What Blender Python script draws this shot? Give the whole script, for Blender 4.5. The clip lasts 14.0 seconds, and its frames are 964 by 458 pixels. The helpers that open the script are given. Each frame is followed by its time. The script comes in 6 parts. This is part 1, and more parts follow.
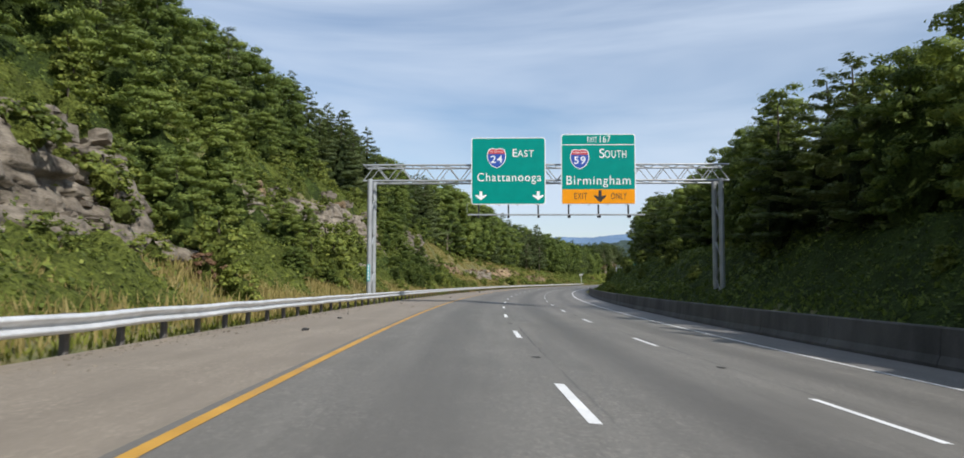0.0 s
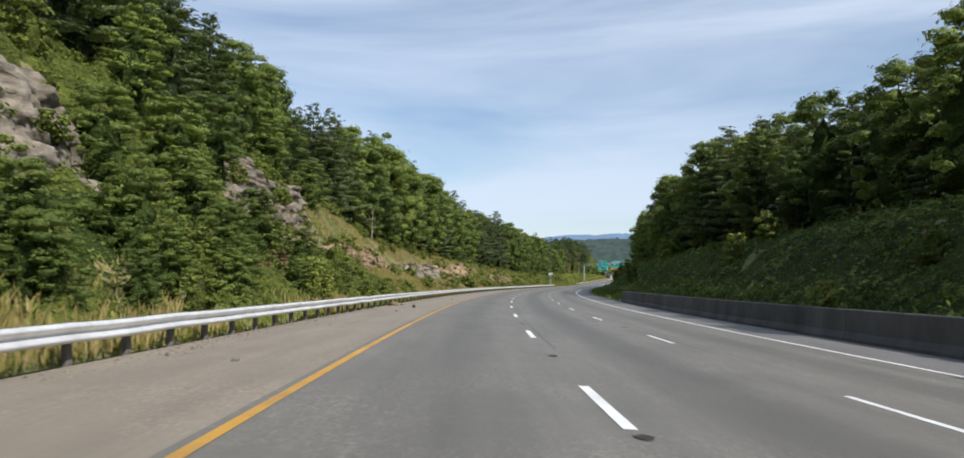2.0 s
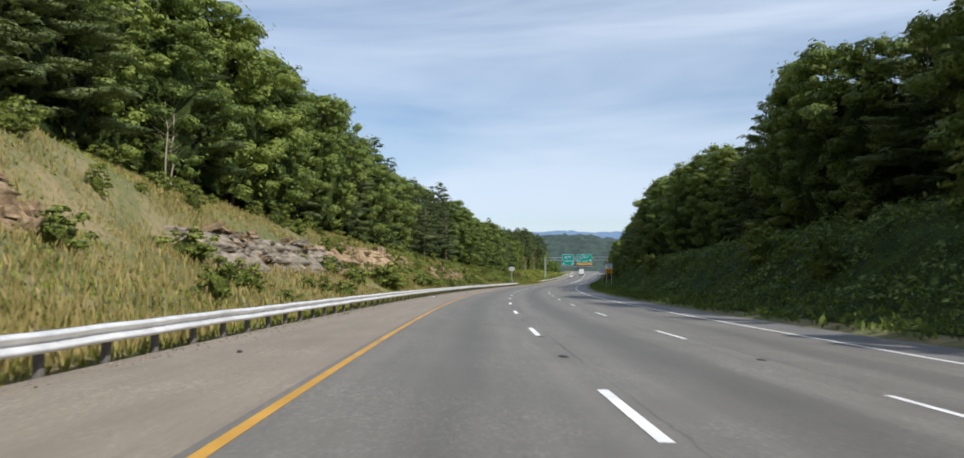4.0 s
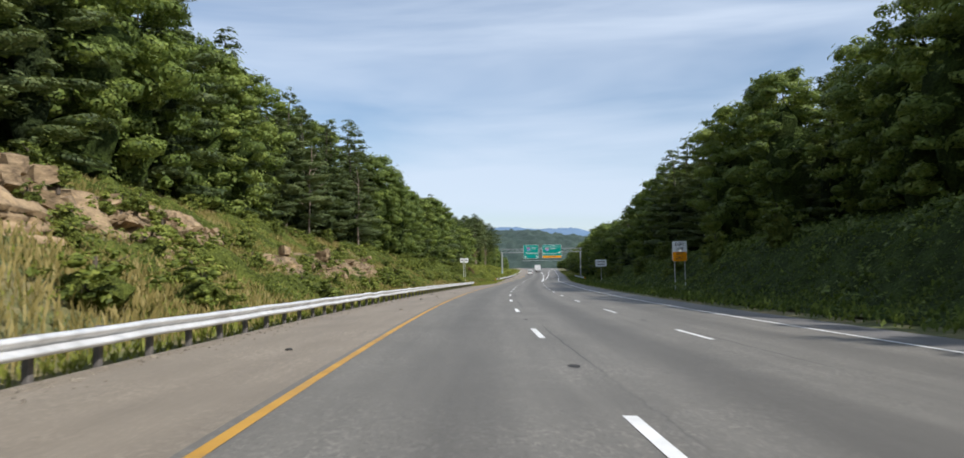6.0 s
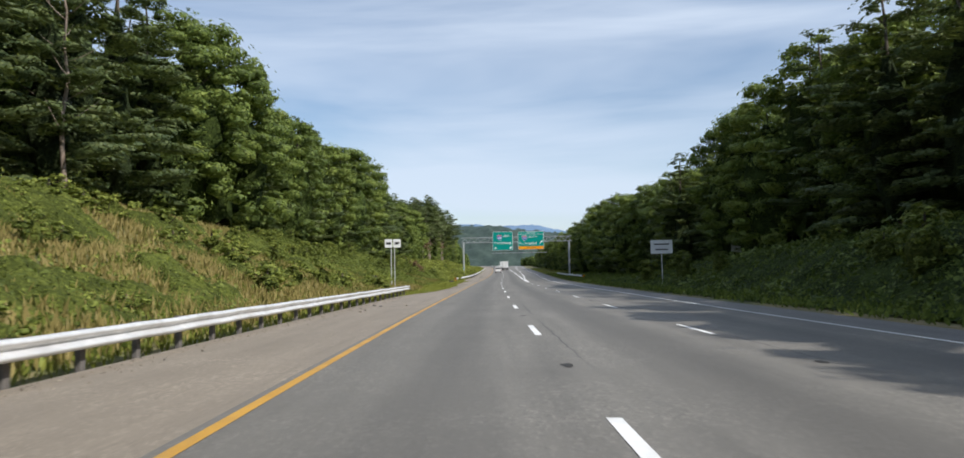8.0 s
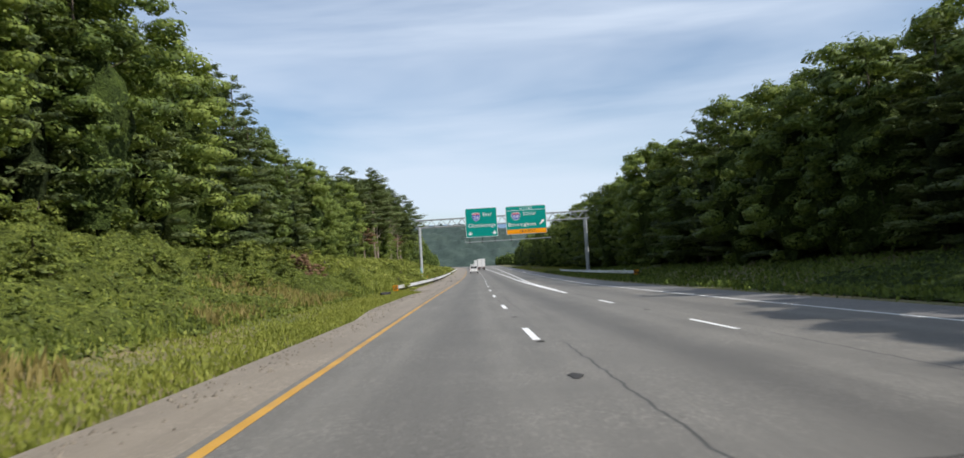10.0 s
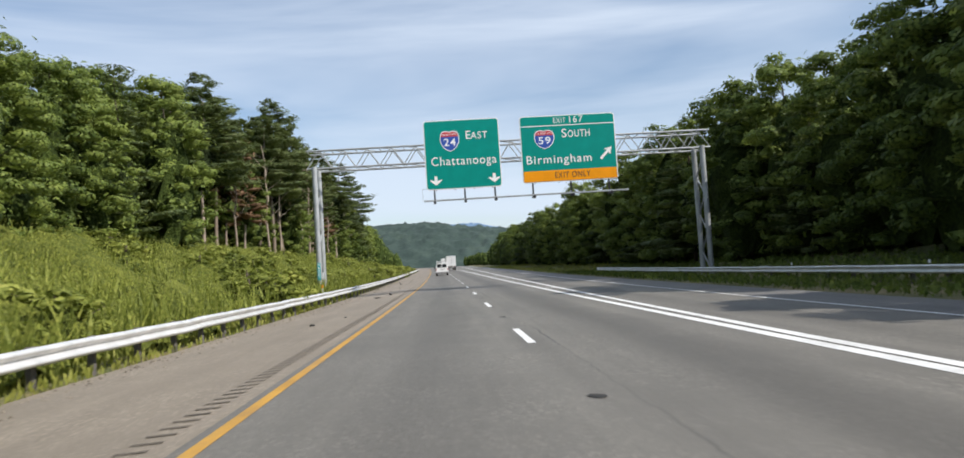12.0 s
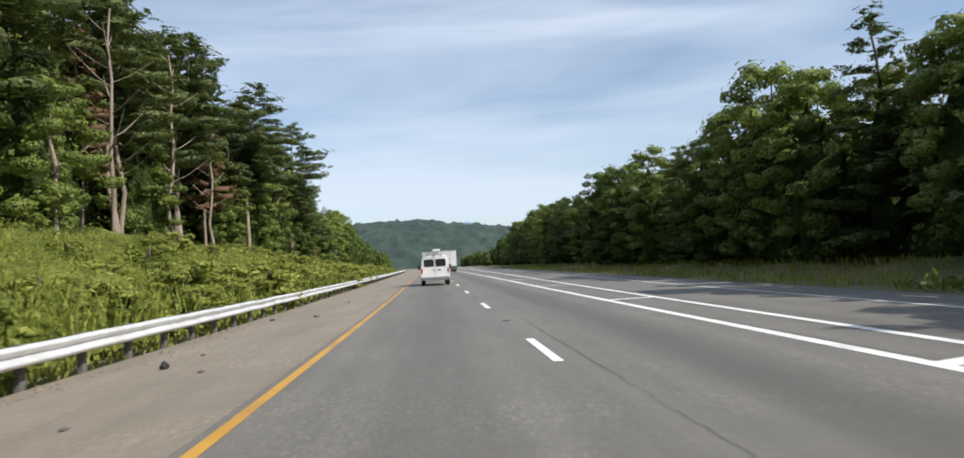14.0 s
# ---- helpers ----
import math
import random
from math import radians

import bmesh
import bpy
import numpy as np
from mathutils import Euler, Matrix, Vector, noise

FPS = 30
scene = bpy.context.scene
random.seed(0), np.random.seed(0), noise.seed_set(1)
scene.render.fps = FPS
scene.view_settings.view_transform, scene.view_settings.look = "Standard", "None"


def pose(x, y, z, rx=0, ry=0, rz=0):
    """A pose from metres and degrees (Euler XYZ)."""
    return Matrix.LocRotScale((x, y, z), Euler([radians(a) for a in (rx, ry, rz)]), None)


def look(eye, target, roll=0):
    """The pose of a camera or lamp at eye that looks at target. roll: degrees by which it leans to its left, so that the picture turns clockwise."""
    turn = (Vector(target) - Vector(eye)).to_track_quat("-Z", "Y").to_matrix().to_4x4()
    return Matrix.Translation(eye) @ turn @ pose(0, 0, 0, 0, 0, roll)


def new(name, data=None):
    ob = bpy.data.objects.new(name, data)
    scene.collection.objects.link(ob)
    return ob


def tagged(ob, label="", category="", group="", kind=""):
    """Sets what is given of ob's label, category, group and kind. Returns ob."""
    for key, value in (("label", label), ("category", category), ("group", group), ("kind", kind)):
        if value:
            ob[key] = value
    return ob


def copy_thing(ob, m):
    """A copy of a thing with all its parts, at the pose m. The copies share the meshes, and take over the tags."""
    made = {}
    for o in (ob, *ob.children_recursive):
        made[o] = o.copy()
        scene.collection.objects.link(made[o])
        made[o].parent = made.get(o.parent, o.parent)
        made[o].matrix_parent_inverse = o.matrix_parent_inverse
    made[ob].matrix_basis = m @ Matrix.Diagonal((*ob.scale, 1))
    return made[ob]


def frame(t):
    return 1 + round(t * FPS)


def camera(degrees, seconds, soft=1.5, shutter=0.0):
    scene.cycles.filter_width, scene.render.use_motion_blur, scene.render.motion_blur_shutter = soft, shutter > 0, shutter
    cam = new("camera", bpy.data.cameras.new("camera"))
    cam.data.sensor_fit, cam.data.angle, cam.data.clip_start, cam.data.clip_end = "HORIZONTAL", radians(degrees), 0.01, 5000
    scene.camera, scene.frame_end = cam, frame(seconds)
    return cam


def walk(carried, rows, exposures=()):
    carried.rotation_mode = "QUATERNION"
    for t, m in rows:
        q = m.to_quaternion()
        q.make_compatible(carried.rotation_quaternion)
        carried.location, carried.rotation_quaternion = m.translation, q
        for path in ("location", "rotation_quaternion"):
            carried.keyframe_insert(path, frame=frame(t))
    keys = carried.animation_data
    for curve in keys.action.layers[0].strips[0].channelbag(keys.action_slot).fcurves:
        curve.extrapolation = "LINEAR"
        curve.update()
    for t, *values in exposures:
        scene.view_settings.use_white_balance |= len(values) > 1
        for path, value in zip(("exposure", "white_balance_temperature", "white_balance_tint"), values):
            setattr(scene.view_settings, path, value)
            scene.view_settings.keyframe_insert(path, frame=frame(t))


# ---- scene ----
import functools

cam = camera(68.27, 14.0, soft=1.6, shutter=0.07)
# t, x, y, z, pitch, roll, yaw
PATH = [
    (0, 2.31, 0.74, 1.184, 3.44, -0.10, -1.91),
    (0.5, 2.56, 15.89, 0.889, 3.60, -0.02, -2.96),
    (1, 2.99, 31.08, 0.616, 3.62, 0.08, -4.17),
    (1.5, 3.77, 46.58, 0.349, 3.57, 0.33, -5.04),
    (2, 4.81, 61.91, 0.100, 3.60, 0.31, -6.18),
    (2.5, 6.20, 77.07, -0.138, 3.55, 0.56, -7.37),
    (3, 7.83, 92.22, -0.365, 3.52, 0.42, -8.62),
    (3.6, 10.34, 110.66, -0.634, 3.47, 0.46, -9.93),
    (4.2, 13.33, 129.42, -0.894, 3.42, 0.51, -11.27),
    (4.8, 16.77, 148.19, -1.148, 3.37, 0.56, -12.66),
    (5.3, 19.97, 163.61, -1.354, 3.32, 0.61, -13.86),
    (5.5, 21.34, 169.69, -1.435, 3.31, 0.62, -14.38),
    (6, 25.00, 184.78, -1.633, 3.23, 0.82, -15.40),
    (6.5, 29.00, 199.70, -1.824, 3.18, 1.00, -16.32),
    (7, 33.20, 214.31, -2.005, 3.18, 0.84, -17.20),
    (7.5, 37.62, 228.69, -2.177, 3.11, 0.90, -17.88),
    (7.7, 39.53, 234.55, -2.245, 3.08, 0.83, -18.12),
    (8.2, 44.35, 249.34, -2.411, 3.08, 1.50, -19.05),
    (8.7, 49.43, 264.24, -2.572, 3.09, 2.17, -19.75),
    (9.2, 54.67, 279.16, -2.727, 3.10, 2.84, -20.30),
    (9.8, 60.98, 296.93, -2.903, 3.11, 3.65, -20.85),
    (10, 63.08, 302.81, -2.959, 3.08, 3.49, -20.89),
    (10.5, 68.27, 317.15, -3.084, 3.08, 3.68, -21.98),
    (11, 73.46, 331.64, -3.192, 2.99, 3.54, -22.90),
    (11.5, 78.82, 346.45, -3.284, 2.93, 3.16, -23.40),
    (12, 84.34, 361.38, -3.355, 3.01, 3.71, -23.61),
    (12.5, 89.92, 376.37, -3.397, 2.94, 3.13, -23.83),
    (13, 95.54, 391.32, -3.409, 2.99, 3.47, -23.95),
    (13.5, 101.12, 406.28, -3.392, 3.06, 3.19, -24.01),
    (14, 106.71, 421.28, -3.350, 3.07, 3.41, -24.05),
]
walk(cam, [(t, pose(x, y, z, 90 + pitch, roll, yaw)) for t, x, y, z, pitch, roll, yaw in PATH],
     ((0.0, 0.0, 6230, 10), (0.5, -0.12, 6200, 10), (1.0, 0.02, 6230, 10), (1.5, 0.1, 6250, 10), (7.5, 0.1, 6300, 10), (10.0, 0.13, 6380, 10), (14.0, 0.16, 6420, 10)))

# ---- world and sun ----
SUN_AZ, SUN_EL = 140.0, 41.0          # degrees clockwise from +y, and above the horizon
world = bpy.data.worlds.new("sky")
scene.world = world
world.use_nodes = True
wn, wl = world.node_tree.nodes, world.node_tree.links
wn.clear()
w_out = wn.new("ShaderNodeOutputWorld")
w_bg = wn.new("ShaderNodeBackground")
w_sky = wn.new("ShaderNodeTexSky")
w_sky.sky_type = "NISHITA"
w_sky.sun_disc = False
w_sky.sun_elevation = radians(SUN_EL)
w_sky.sun_rotation = radians(SUN_AZ)
w_sky.air_density, w_sky.dust_density, w_sky.ozone_density = 1.0, 0.6, 1.5
w_tc = wn.new("ShaderNodeTexCoord")
w_map = wn.new("ShaderNodeMapping")
w_map.inputs["Rotation"].default_value = (0.0, 0.05, 0.5)
w_map.inputs["Scale"].default_value = (1.1, 1.5, 7.5)
w_n1 = wn.new("ShaderNodeTexNoise")
w_n1.inputs["Scale"].default_value = 1.25
w_n1.inputs["Detail"].default_value = 5.0
w_n1.inputs["Roughness"].default_value = 0.5
w_n1.inputs["Distortion"].default_value = 0.5
w_ramp = wn.new("ShaderNodeValToRGB")
w_ramp.color_ramp.elements[0].position, w_ramp.color_ramp.elements[0].color = 0.36, (0.12, 0.12, 0.12, 1)
w_ramp.color_ramp.elements[1].position, w_ramp.color_ramp.elements[1].color = 0.66, (0.8, 0.8, 0.8, 1)
w_mix = wn.new("ShaderNodeMixRGB")
w_mix.inputs["Color2"].default_value = (5.6, 6.3, 7.3, 1)
wl.new(w_tc.outputs["Generated"], w_map.inputs["Vector"])
wl.new(w_map.outputs["Vector"], w_n1.inputs["Vector"])
wl.new(w_n1.outputs["Fac"], w_ramp.inputs["Fac"])
wl.new(w_ramp.outputs["Color"], w_mix.inputs["Fac"])
wl.new(w_sky.outputs["Color"], w_mix.inputs["Color1"])
wl.new(w_mix.outputs["Color"], w_bg.inputs["Color"])
w_bg.inputs["Strength"].default_value = 0.122
wl.new(w_bg.outputs["Background"], w_out.inputs["Surface"])

sun_data = bpy.data.lights.new("sun", "SUN")
sun_data.energy, sun_data.angle, sun_data.color = 5.0, radians(0.53), (1.0, 0.94, 0.86)
sun = new("sun", sun_data)
_az, _el = radians(SUN_AZ), radians(SUN_EL)
SUN_TO = Vector((math.sin(_az) * math.cos(_el), math.cos(_az) * math.cos(_el), math.sin(_el)))
sun.matrix_world = look((60, 100, 120), Vector((60, 100, 120)) - SUN_TO)


# ---- the road's line: curvature and grade at stations 60 m apart ----
KS = np.arange(-60, 661, 60.0)
KAP = [0.00145, 0.00145, 0.00129, 0.00121, 0.00138, 0.00112, 0.0, 0.000395, -0.000261, -0.0001, -0.0001, -0.0001, -0.0001]
GRD = [-0.0235, -0.0201, -0.0167, -0.0141, -0.0129, -0.0112, -0.0095, -0.0051, 0.0018, 0.0075, 0.007, 0.006, 0.005]
SS = np.arange(-400.0, 1601.0, 1.0)


def _run(a):
    c = np.concatenate([[0.0], np.cumsum((a[1:] + a[:-1]) / 2)])
    return c - np.interp(0.0, SS, c)


TH = _run(np.interp(SS, KS, KAP))
RX, RY, RZ = _run(np.sin(TH)), _run(np.cos(TH)), _run(np.interp(SS, KS, GRD))


def heading(s):
    return float(np.interp(s, SS, TH))


def bank(s):
    return np.interp(s, (0, 150, 300, 450), (0.0661, 0.0321, 0.0104, 0.0152))


def at(s, u, h=0.0):
    """A point s along the road, u to the right of the yellow line, h over the line's height (arrays or numbers)."""
    s, u = np.asarray(s, float), np.asarray(u, float)
    a = np.interp(s, SS, TH)
    return np.stack([np.interp(s, SS, RX) + u * np.cos(a), np.interp(s, SS, RY) - u * np.sin(a), np.interp(s, SS, RZ) + h + 0 * u], -1)


def deck(s, u):
    """The pavement's height over the line at (s, u)."""
    s, u = np.asarray(s, float), np.asarray(u, float)
    return -bank(s) * u - 0.055 * np.maximum(-0.3 - u, 0)


def station(s, u, h=0.0, turn=0.0):
    """A pose on the road: x right, y ahead, z up."""
    x, y, z = at(s, u, h)
    return pose(x, y, z, 0, 0, -math.degrees(heading(s)) + turn)


def gore_right(s):
    return np.interp(s, (350, 385, 425, 461, 560, 700, 1000), (7.6, 7.85, 8.65, 9.3, 10.9, 15.5, 34.0))


def edge_line(s):
    return np.interp(s, (-100, 370, 400, 461, 560, 700, 1000), (11.55, 11.55, 12.0, 13.2, 14.8, 19.4, 38.0))


def right_edge(s):
    return np.interp(s, (-100, 130, 150, 300, 360, 1000), (2.75, 2.75, 2.2, 2.0, 2.6, 2.6)) + edge_line(s)


def left_edge(s):
    return np.interp(s, (-100, 301, 310, 320, 336, 345, 366, 372, 383, 1000), (-4.3, -4.3, -2.4, -1.9, -1.8, -2.5, -2.6, -2.1, -4.3, -4.3))


# ---- ground heights over the road's line ----
def left_ground(s, d):
    """Hill on the left, d metres out from the yellow line."""
    st = (-400, -60, 20, 75, 110, 138, 168, 205, 250, 300, 345, 410, 490, 570, 700, 1600)
    h11 = np.interp(s, st, (3.2, 3.4, 3.2, 3.2, 3.0, 2.6, 2.2, 2.8, 2.4, 2.0, 1.7, 1.3, 1.2, 0.7, 0.1, 0.1))
    h18 = np.interp(s, st, (9, 10.5, 10.5, 12.0, 11.6, 10.0, 6.8, 6.6, 5.7, 4.9, 4.2, 3.4, 3.3, 2.0, 0.4, 0.3))
    h40 = np.interp(s, st, (20, 24, 24, 25, 25, 23, 17, 15, 13, 11, 9, 7.5, 6.5, 4.5, 1.0, 0.5))
    h90 = h40 * 1.75
    base = deck(s, -np.minimum(d, 4.4)) - 0.06
    k = np.clip((d - 4.6) / 6.4, 0, 1)
    low = base + (h11 - base) * k ** 1.5
    k = np.clip((d - 11) / 7, 0, 1)
    mid = h11 + (h18 - h11) * (k * k * (3 - 2 * k) * 0.6 + 0.4 * k)
    k = np.clip((d - 18) / 22, 0, 1)
    top = h18 + (h40 - h18) * k
    far = h40 + (h90 - h40) * np.clip((d - 40) / 50, 0, 1)
    return np.where(d < 11, low, np.where(d < 18, mid, np.where(d < 40, top, far)))


def right_ground(s, u):
    e = right_edge(s)
    st = (-400, -60, 125, 175, 250, 305, 340, 450, 1600)
    h17 = np.interp(s, st, (0.6, 0.6, 0.5, 0.1, -0.2, -0.3, -0.35, -0.35, -0.4)) + np.where(s > 0, 0, 0.0)
    h22 = np.interp(s, st, (3.8, 3.9, 3.9, 3.6, 3.1, 1.8, 0.3, 0.2, 0.1))
    h45 = np.interp(s, st, (11, 11, 11, 10, 9, 7, 4.5, 2.5, 0.5))
    base = deck(s, e) - 0.05
    g = e + 1.2
    k = np.clip((u - e) / 3.0, 0, 1)
    low = base + (h17 - base) * k * k
    k = np.clip((u - e - 3.0) / 5.0, 0, 1)
    mid = h17 + (h22 - h17) * k * k * (3 - 2 * k)
    k = np.clip((u - e - 8.0) / 23, 0, 1)
    top = h22 + (h45 - h22) * k
    return np.where(u < e + 3.0, low, np.where(u < e + 8.0, mid, top)) + np.clip((u - e - 31) / 60, 0, 1) * h45 * 0.8


def ground_h(s, u):
    s, u = np.asarray(s, float), np.asarray(u, float)
    le, re = left_edge(s), right_edge(s)
    inside = deck(s, np.clip(u, le, re)) - 0.3
    g = np.where(u < le, np.where(-u < 4.6, deck(s, u) - 0.05, left_ground(s, -u)), np.where(u > re, right_ground(s, u), inside))
    fade = np.clip((np.abs(u) - 110) / 200, 0, 1)
    ramp = np.clip((s - 620) / 250, 0, 1) + np.clip((-s - 150) / 200, 0, 1)
    fade = np.clip(fade + np.where((u < le - 6) | (u > re + 6), ramp * 0.9, 0), 0, 1)
    return g * (1 - fade) - 1.0 * fade


# ---- materials ----
def material(name):
    m = bpy.data.materials.new(name)
    m.use_nodes = True
    n, l = m.node_tree.nodes, m.node_tree.links
    b = n["Principled BSDF"]
    return m, n, l, b


def ramp_node(n, stops):
    r = n.new("ShaderNodeValToRGB")
    e = r.color_ramp.elements
    e[0].position, e[0].color = stops[0][0], (*stops[0][1], 1)
    e[1].position, e[1].color = stops[-1][0], (*stops[-1][1], 1)
    for p, c in stops[1:-1]:
        k = e.new(p)
        k.color = (*c, 1)
    return r


def noise_node(n, l, src, scale, detail=4.0, rough=0.55, dist=0.0):
    t = n.new("ShaderNodeTexNoise")
    t.inputs["Scale"].default_value, t.inputs["Detail"].default_value = scale, detail
    t.inputs["Roughness"].default_value, t.inputs["Distortion"].default_value = rough, dist
    if src is not None:
        l.new(src, t.inputs["Vector"])
    return t


def mix_node(n, l, fac, a, b, mode="MIX"):
    x = n.new("ShaderNodeMixRGB")
    x.blend_type = mode
    for slot, v in (("Fac", fac), ("Color1", a), ("Color2", b)):
        if isinstance(v, bpy.types.NodeSocket):
            l.new(v, x.inputs[slot])
        elif isinstance(v, (int, float)):
            x.inputs[slot].default_value = v
        else:
            x.inputs[slot].default_value = (*v, 1)
    return x.outputs["Color"]


def math_node(n, l, op, a, b=0.0, clamp=False):
    x = n.new("ShaderNodeMath")
    x.operation, x.use_clamp = op, clamp
    for i, v in enumerate((a, b)):
        if isinstance(v, bpy.types.NodeSocket):
            l.new(v, x.inputs[i])
        else:
            x.inputs[i].default_value = v
    return x.outputs[0]


def bump_node(n, l, b, height, strength=0.3, distance=0.02):
    k = n.new("ShaderNodeBump")
    k.inputs["Strength"].default_value, k.inputs["Distance"].default_value = strength, distance
    l.new(height, k.inputs["Height"])
    l.new(k.outputs["Normal"], b.inputs["Normal"])


def surface(name, stops, scale=4.0, rough=0.8, metal=0.0, bump=0.3, grain=40.0, dist=0.02, dirt=None, spec=0.4, obrand=0.0, stretch=None):
    """A two-scale noise surface in object space."""
    m, n, l, b = material(name)
    tc = n.new("ShaderNodeTexCoord")
    src = tc.outputs["Object"]
    if stretch:
        mp = n.new("ShaderNodeMapping")
        mp.inputs["Scale"].default_value = stretch
        l.new(src, mp.inputs["Vector"])
        src = mp.outputs["Vector"]
    big, fine = noise_node(n, l, src, scale), noise_node(n, l, src, grain, 3.0)
    fac = math_node(n, l, "ADD", math_node(n, l, "MULTIPLY", big.outputs["Fac"], 0.7), math_node(n, l, "MULTIPLY", fine.outputs["Fac"], 0.3))
    if obrand:
        oi = n.new("ShaderNodeObjectInfo")
        fac = math_node(n, l, "ADD", fac, math_node(n, l, "MULTIPLY", math_node(n, l, "SUBTRACT", oi.outputs["Random"], 0.5), obrand))
    r = ramp_node(n, stops)
    l.new(fac, r.inputs["Fac"])
    col = r.outputs["Color"]
    if dirt:
        k = noise_node(n, l, src, scale * 0.35, 5.0, 0.7)
        f = ramp_node(n, [(0.5, (0, 0, 0)), (0.7, (1, 1, 1))])
        l.new(k.outputs["Fac"], f.inputs["Fac"])
        col = mix_node(n, l, math_node(n, l, "MULTIPLY", f.outputs["Color"], dirt[1]), col, dirt[0])
    l.new(col, b.inputs["Base Color"])
    b.inputs["Roughness"].default_value, b.inputs["Metallic"].default_value = rough, metal
    b.inputs["Specular IOR Level"].default_value = spec
    if bump:
        bump_node(n, l, b, fac, bump, dist)
    return m


def leaf_material(name, dark, mid, light, through_=0.35, spread=0.5, leaflets=0.0, gap=0.5):
    """Leaves: colour by clump, by tree and by patch, with some light let through."""
    m, n, l, b = material(name)
    geo, oi, tc = n.new("ShaderNodeNewGeometry"), n.new("ShaderNodeObjectInfo"), n.new("ShaderNodeTexCoord")
    patch = noise_node(n, l, geo.outputs["Position"], 0.22, 3.0)
    v = math_node(n, l, "MULTIPLY", geo.outputs["Random Per Island"], 0.3)
    v = math_node(n, l, "ADD", v, math_node(n, l, "MULTIPLY", oi.outputs["Random"], spread * 0.6))
    v = math_node(n, l, "ADD", v, math_node(n, l, "MULTIPLY", patch.outputs["Fac"], 0.4))
    if leaflets:
        # single small leaves within a spray: each has its own tone and tilt
        vo = n.new("ShaderNodeTexVoronoi")
        vo.inputs["Scale"].default_value = leaflets
        l.new(tc.outputs["Object"], vo.inputs["Vector"])
        tone = n.new("ShaderNodeSeparateColor")
        l.new(vo.outputs["Color"], tone.inputs["Color"])
        v = math_node(n, l, "ADD", v, math_node(n, l, "MULTIPLY", math_node(n, l, "SUBTRACT", tone.outputs["Red"], 0.5), 0.62))
        bump_node(n, l, b, tone.outputs["Green"], 1.0, 0.09)
    v = math_node(n, l, "SUBTRACT", v, 0.06 + spread * 0.1)
    r = ramp_node(n, [(0.08, dark), (0.42, mid), (0.85, light)])
    l.new(v, r.inputs["Fac"])
    l.new(r.outputs["Color"], b.inputs["Base Color"])
    b.inputs["Roughness"].default_value = 0.6
    b.inputs["Specular IOR Level"].default_value = 0.25
    t = n.new("ShaderNodeBsdfTranslucent")
    l.new(mix_node(n, l, 0.5, r.outputs["Color"], (0.16, 0.2, 0.02), "MIX"), t.inputs["Color"])
    x = n.new("ShaderNodeMixShader")
    x.inputs["Fac"].default_value = through_
    l.new(b.outputs["BSDF"], x.inputs[1])
    l.new(t.outputs["BSDF"], x.inputs[2])
    last = x.outputs["Shader"]
    if leaflets:
        # gaps between the leaves of a spray
        cut = math_node(n, l, "GREATER_THAN", vo.outputs["Distance"], gap)
        hole = n.new("ShaderNodeBsdfTransparent")
        y = n.new("ShaderNodeMixShader")
        l.new(cut, y.inputs["Fac"])
        l.new(last, y.inputs[1])
        l.new(hole.outputs["BSDF"], y.inputs[2])
        last = y.outputs["Shader"]
    l.new(last, n["Material Output"].inputs["Surface"])
    return m


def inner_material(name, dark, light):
    """The tangle of twigs, stems and leaves inside a crown or bush; its shade is put into the colour."""
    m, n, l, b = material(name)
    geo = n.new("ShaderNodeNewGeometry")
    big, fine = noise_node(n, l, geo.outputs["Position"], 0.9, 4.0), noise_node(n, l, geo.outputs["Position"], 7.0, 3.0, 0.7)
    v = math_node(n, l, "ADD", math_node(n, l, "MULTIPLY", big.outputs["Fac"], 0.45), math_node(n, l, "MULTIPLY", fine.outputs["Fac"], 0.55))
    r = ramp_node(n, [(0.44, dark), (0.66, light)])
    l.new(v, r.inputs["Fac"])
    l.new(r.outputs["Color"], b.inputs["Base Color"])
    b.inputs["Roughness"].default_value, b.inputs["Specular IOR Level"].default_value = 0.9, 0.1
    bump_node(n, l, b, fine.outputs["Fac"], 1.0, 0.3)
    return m


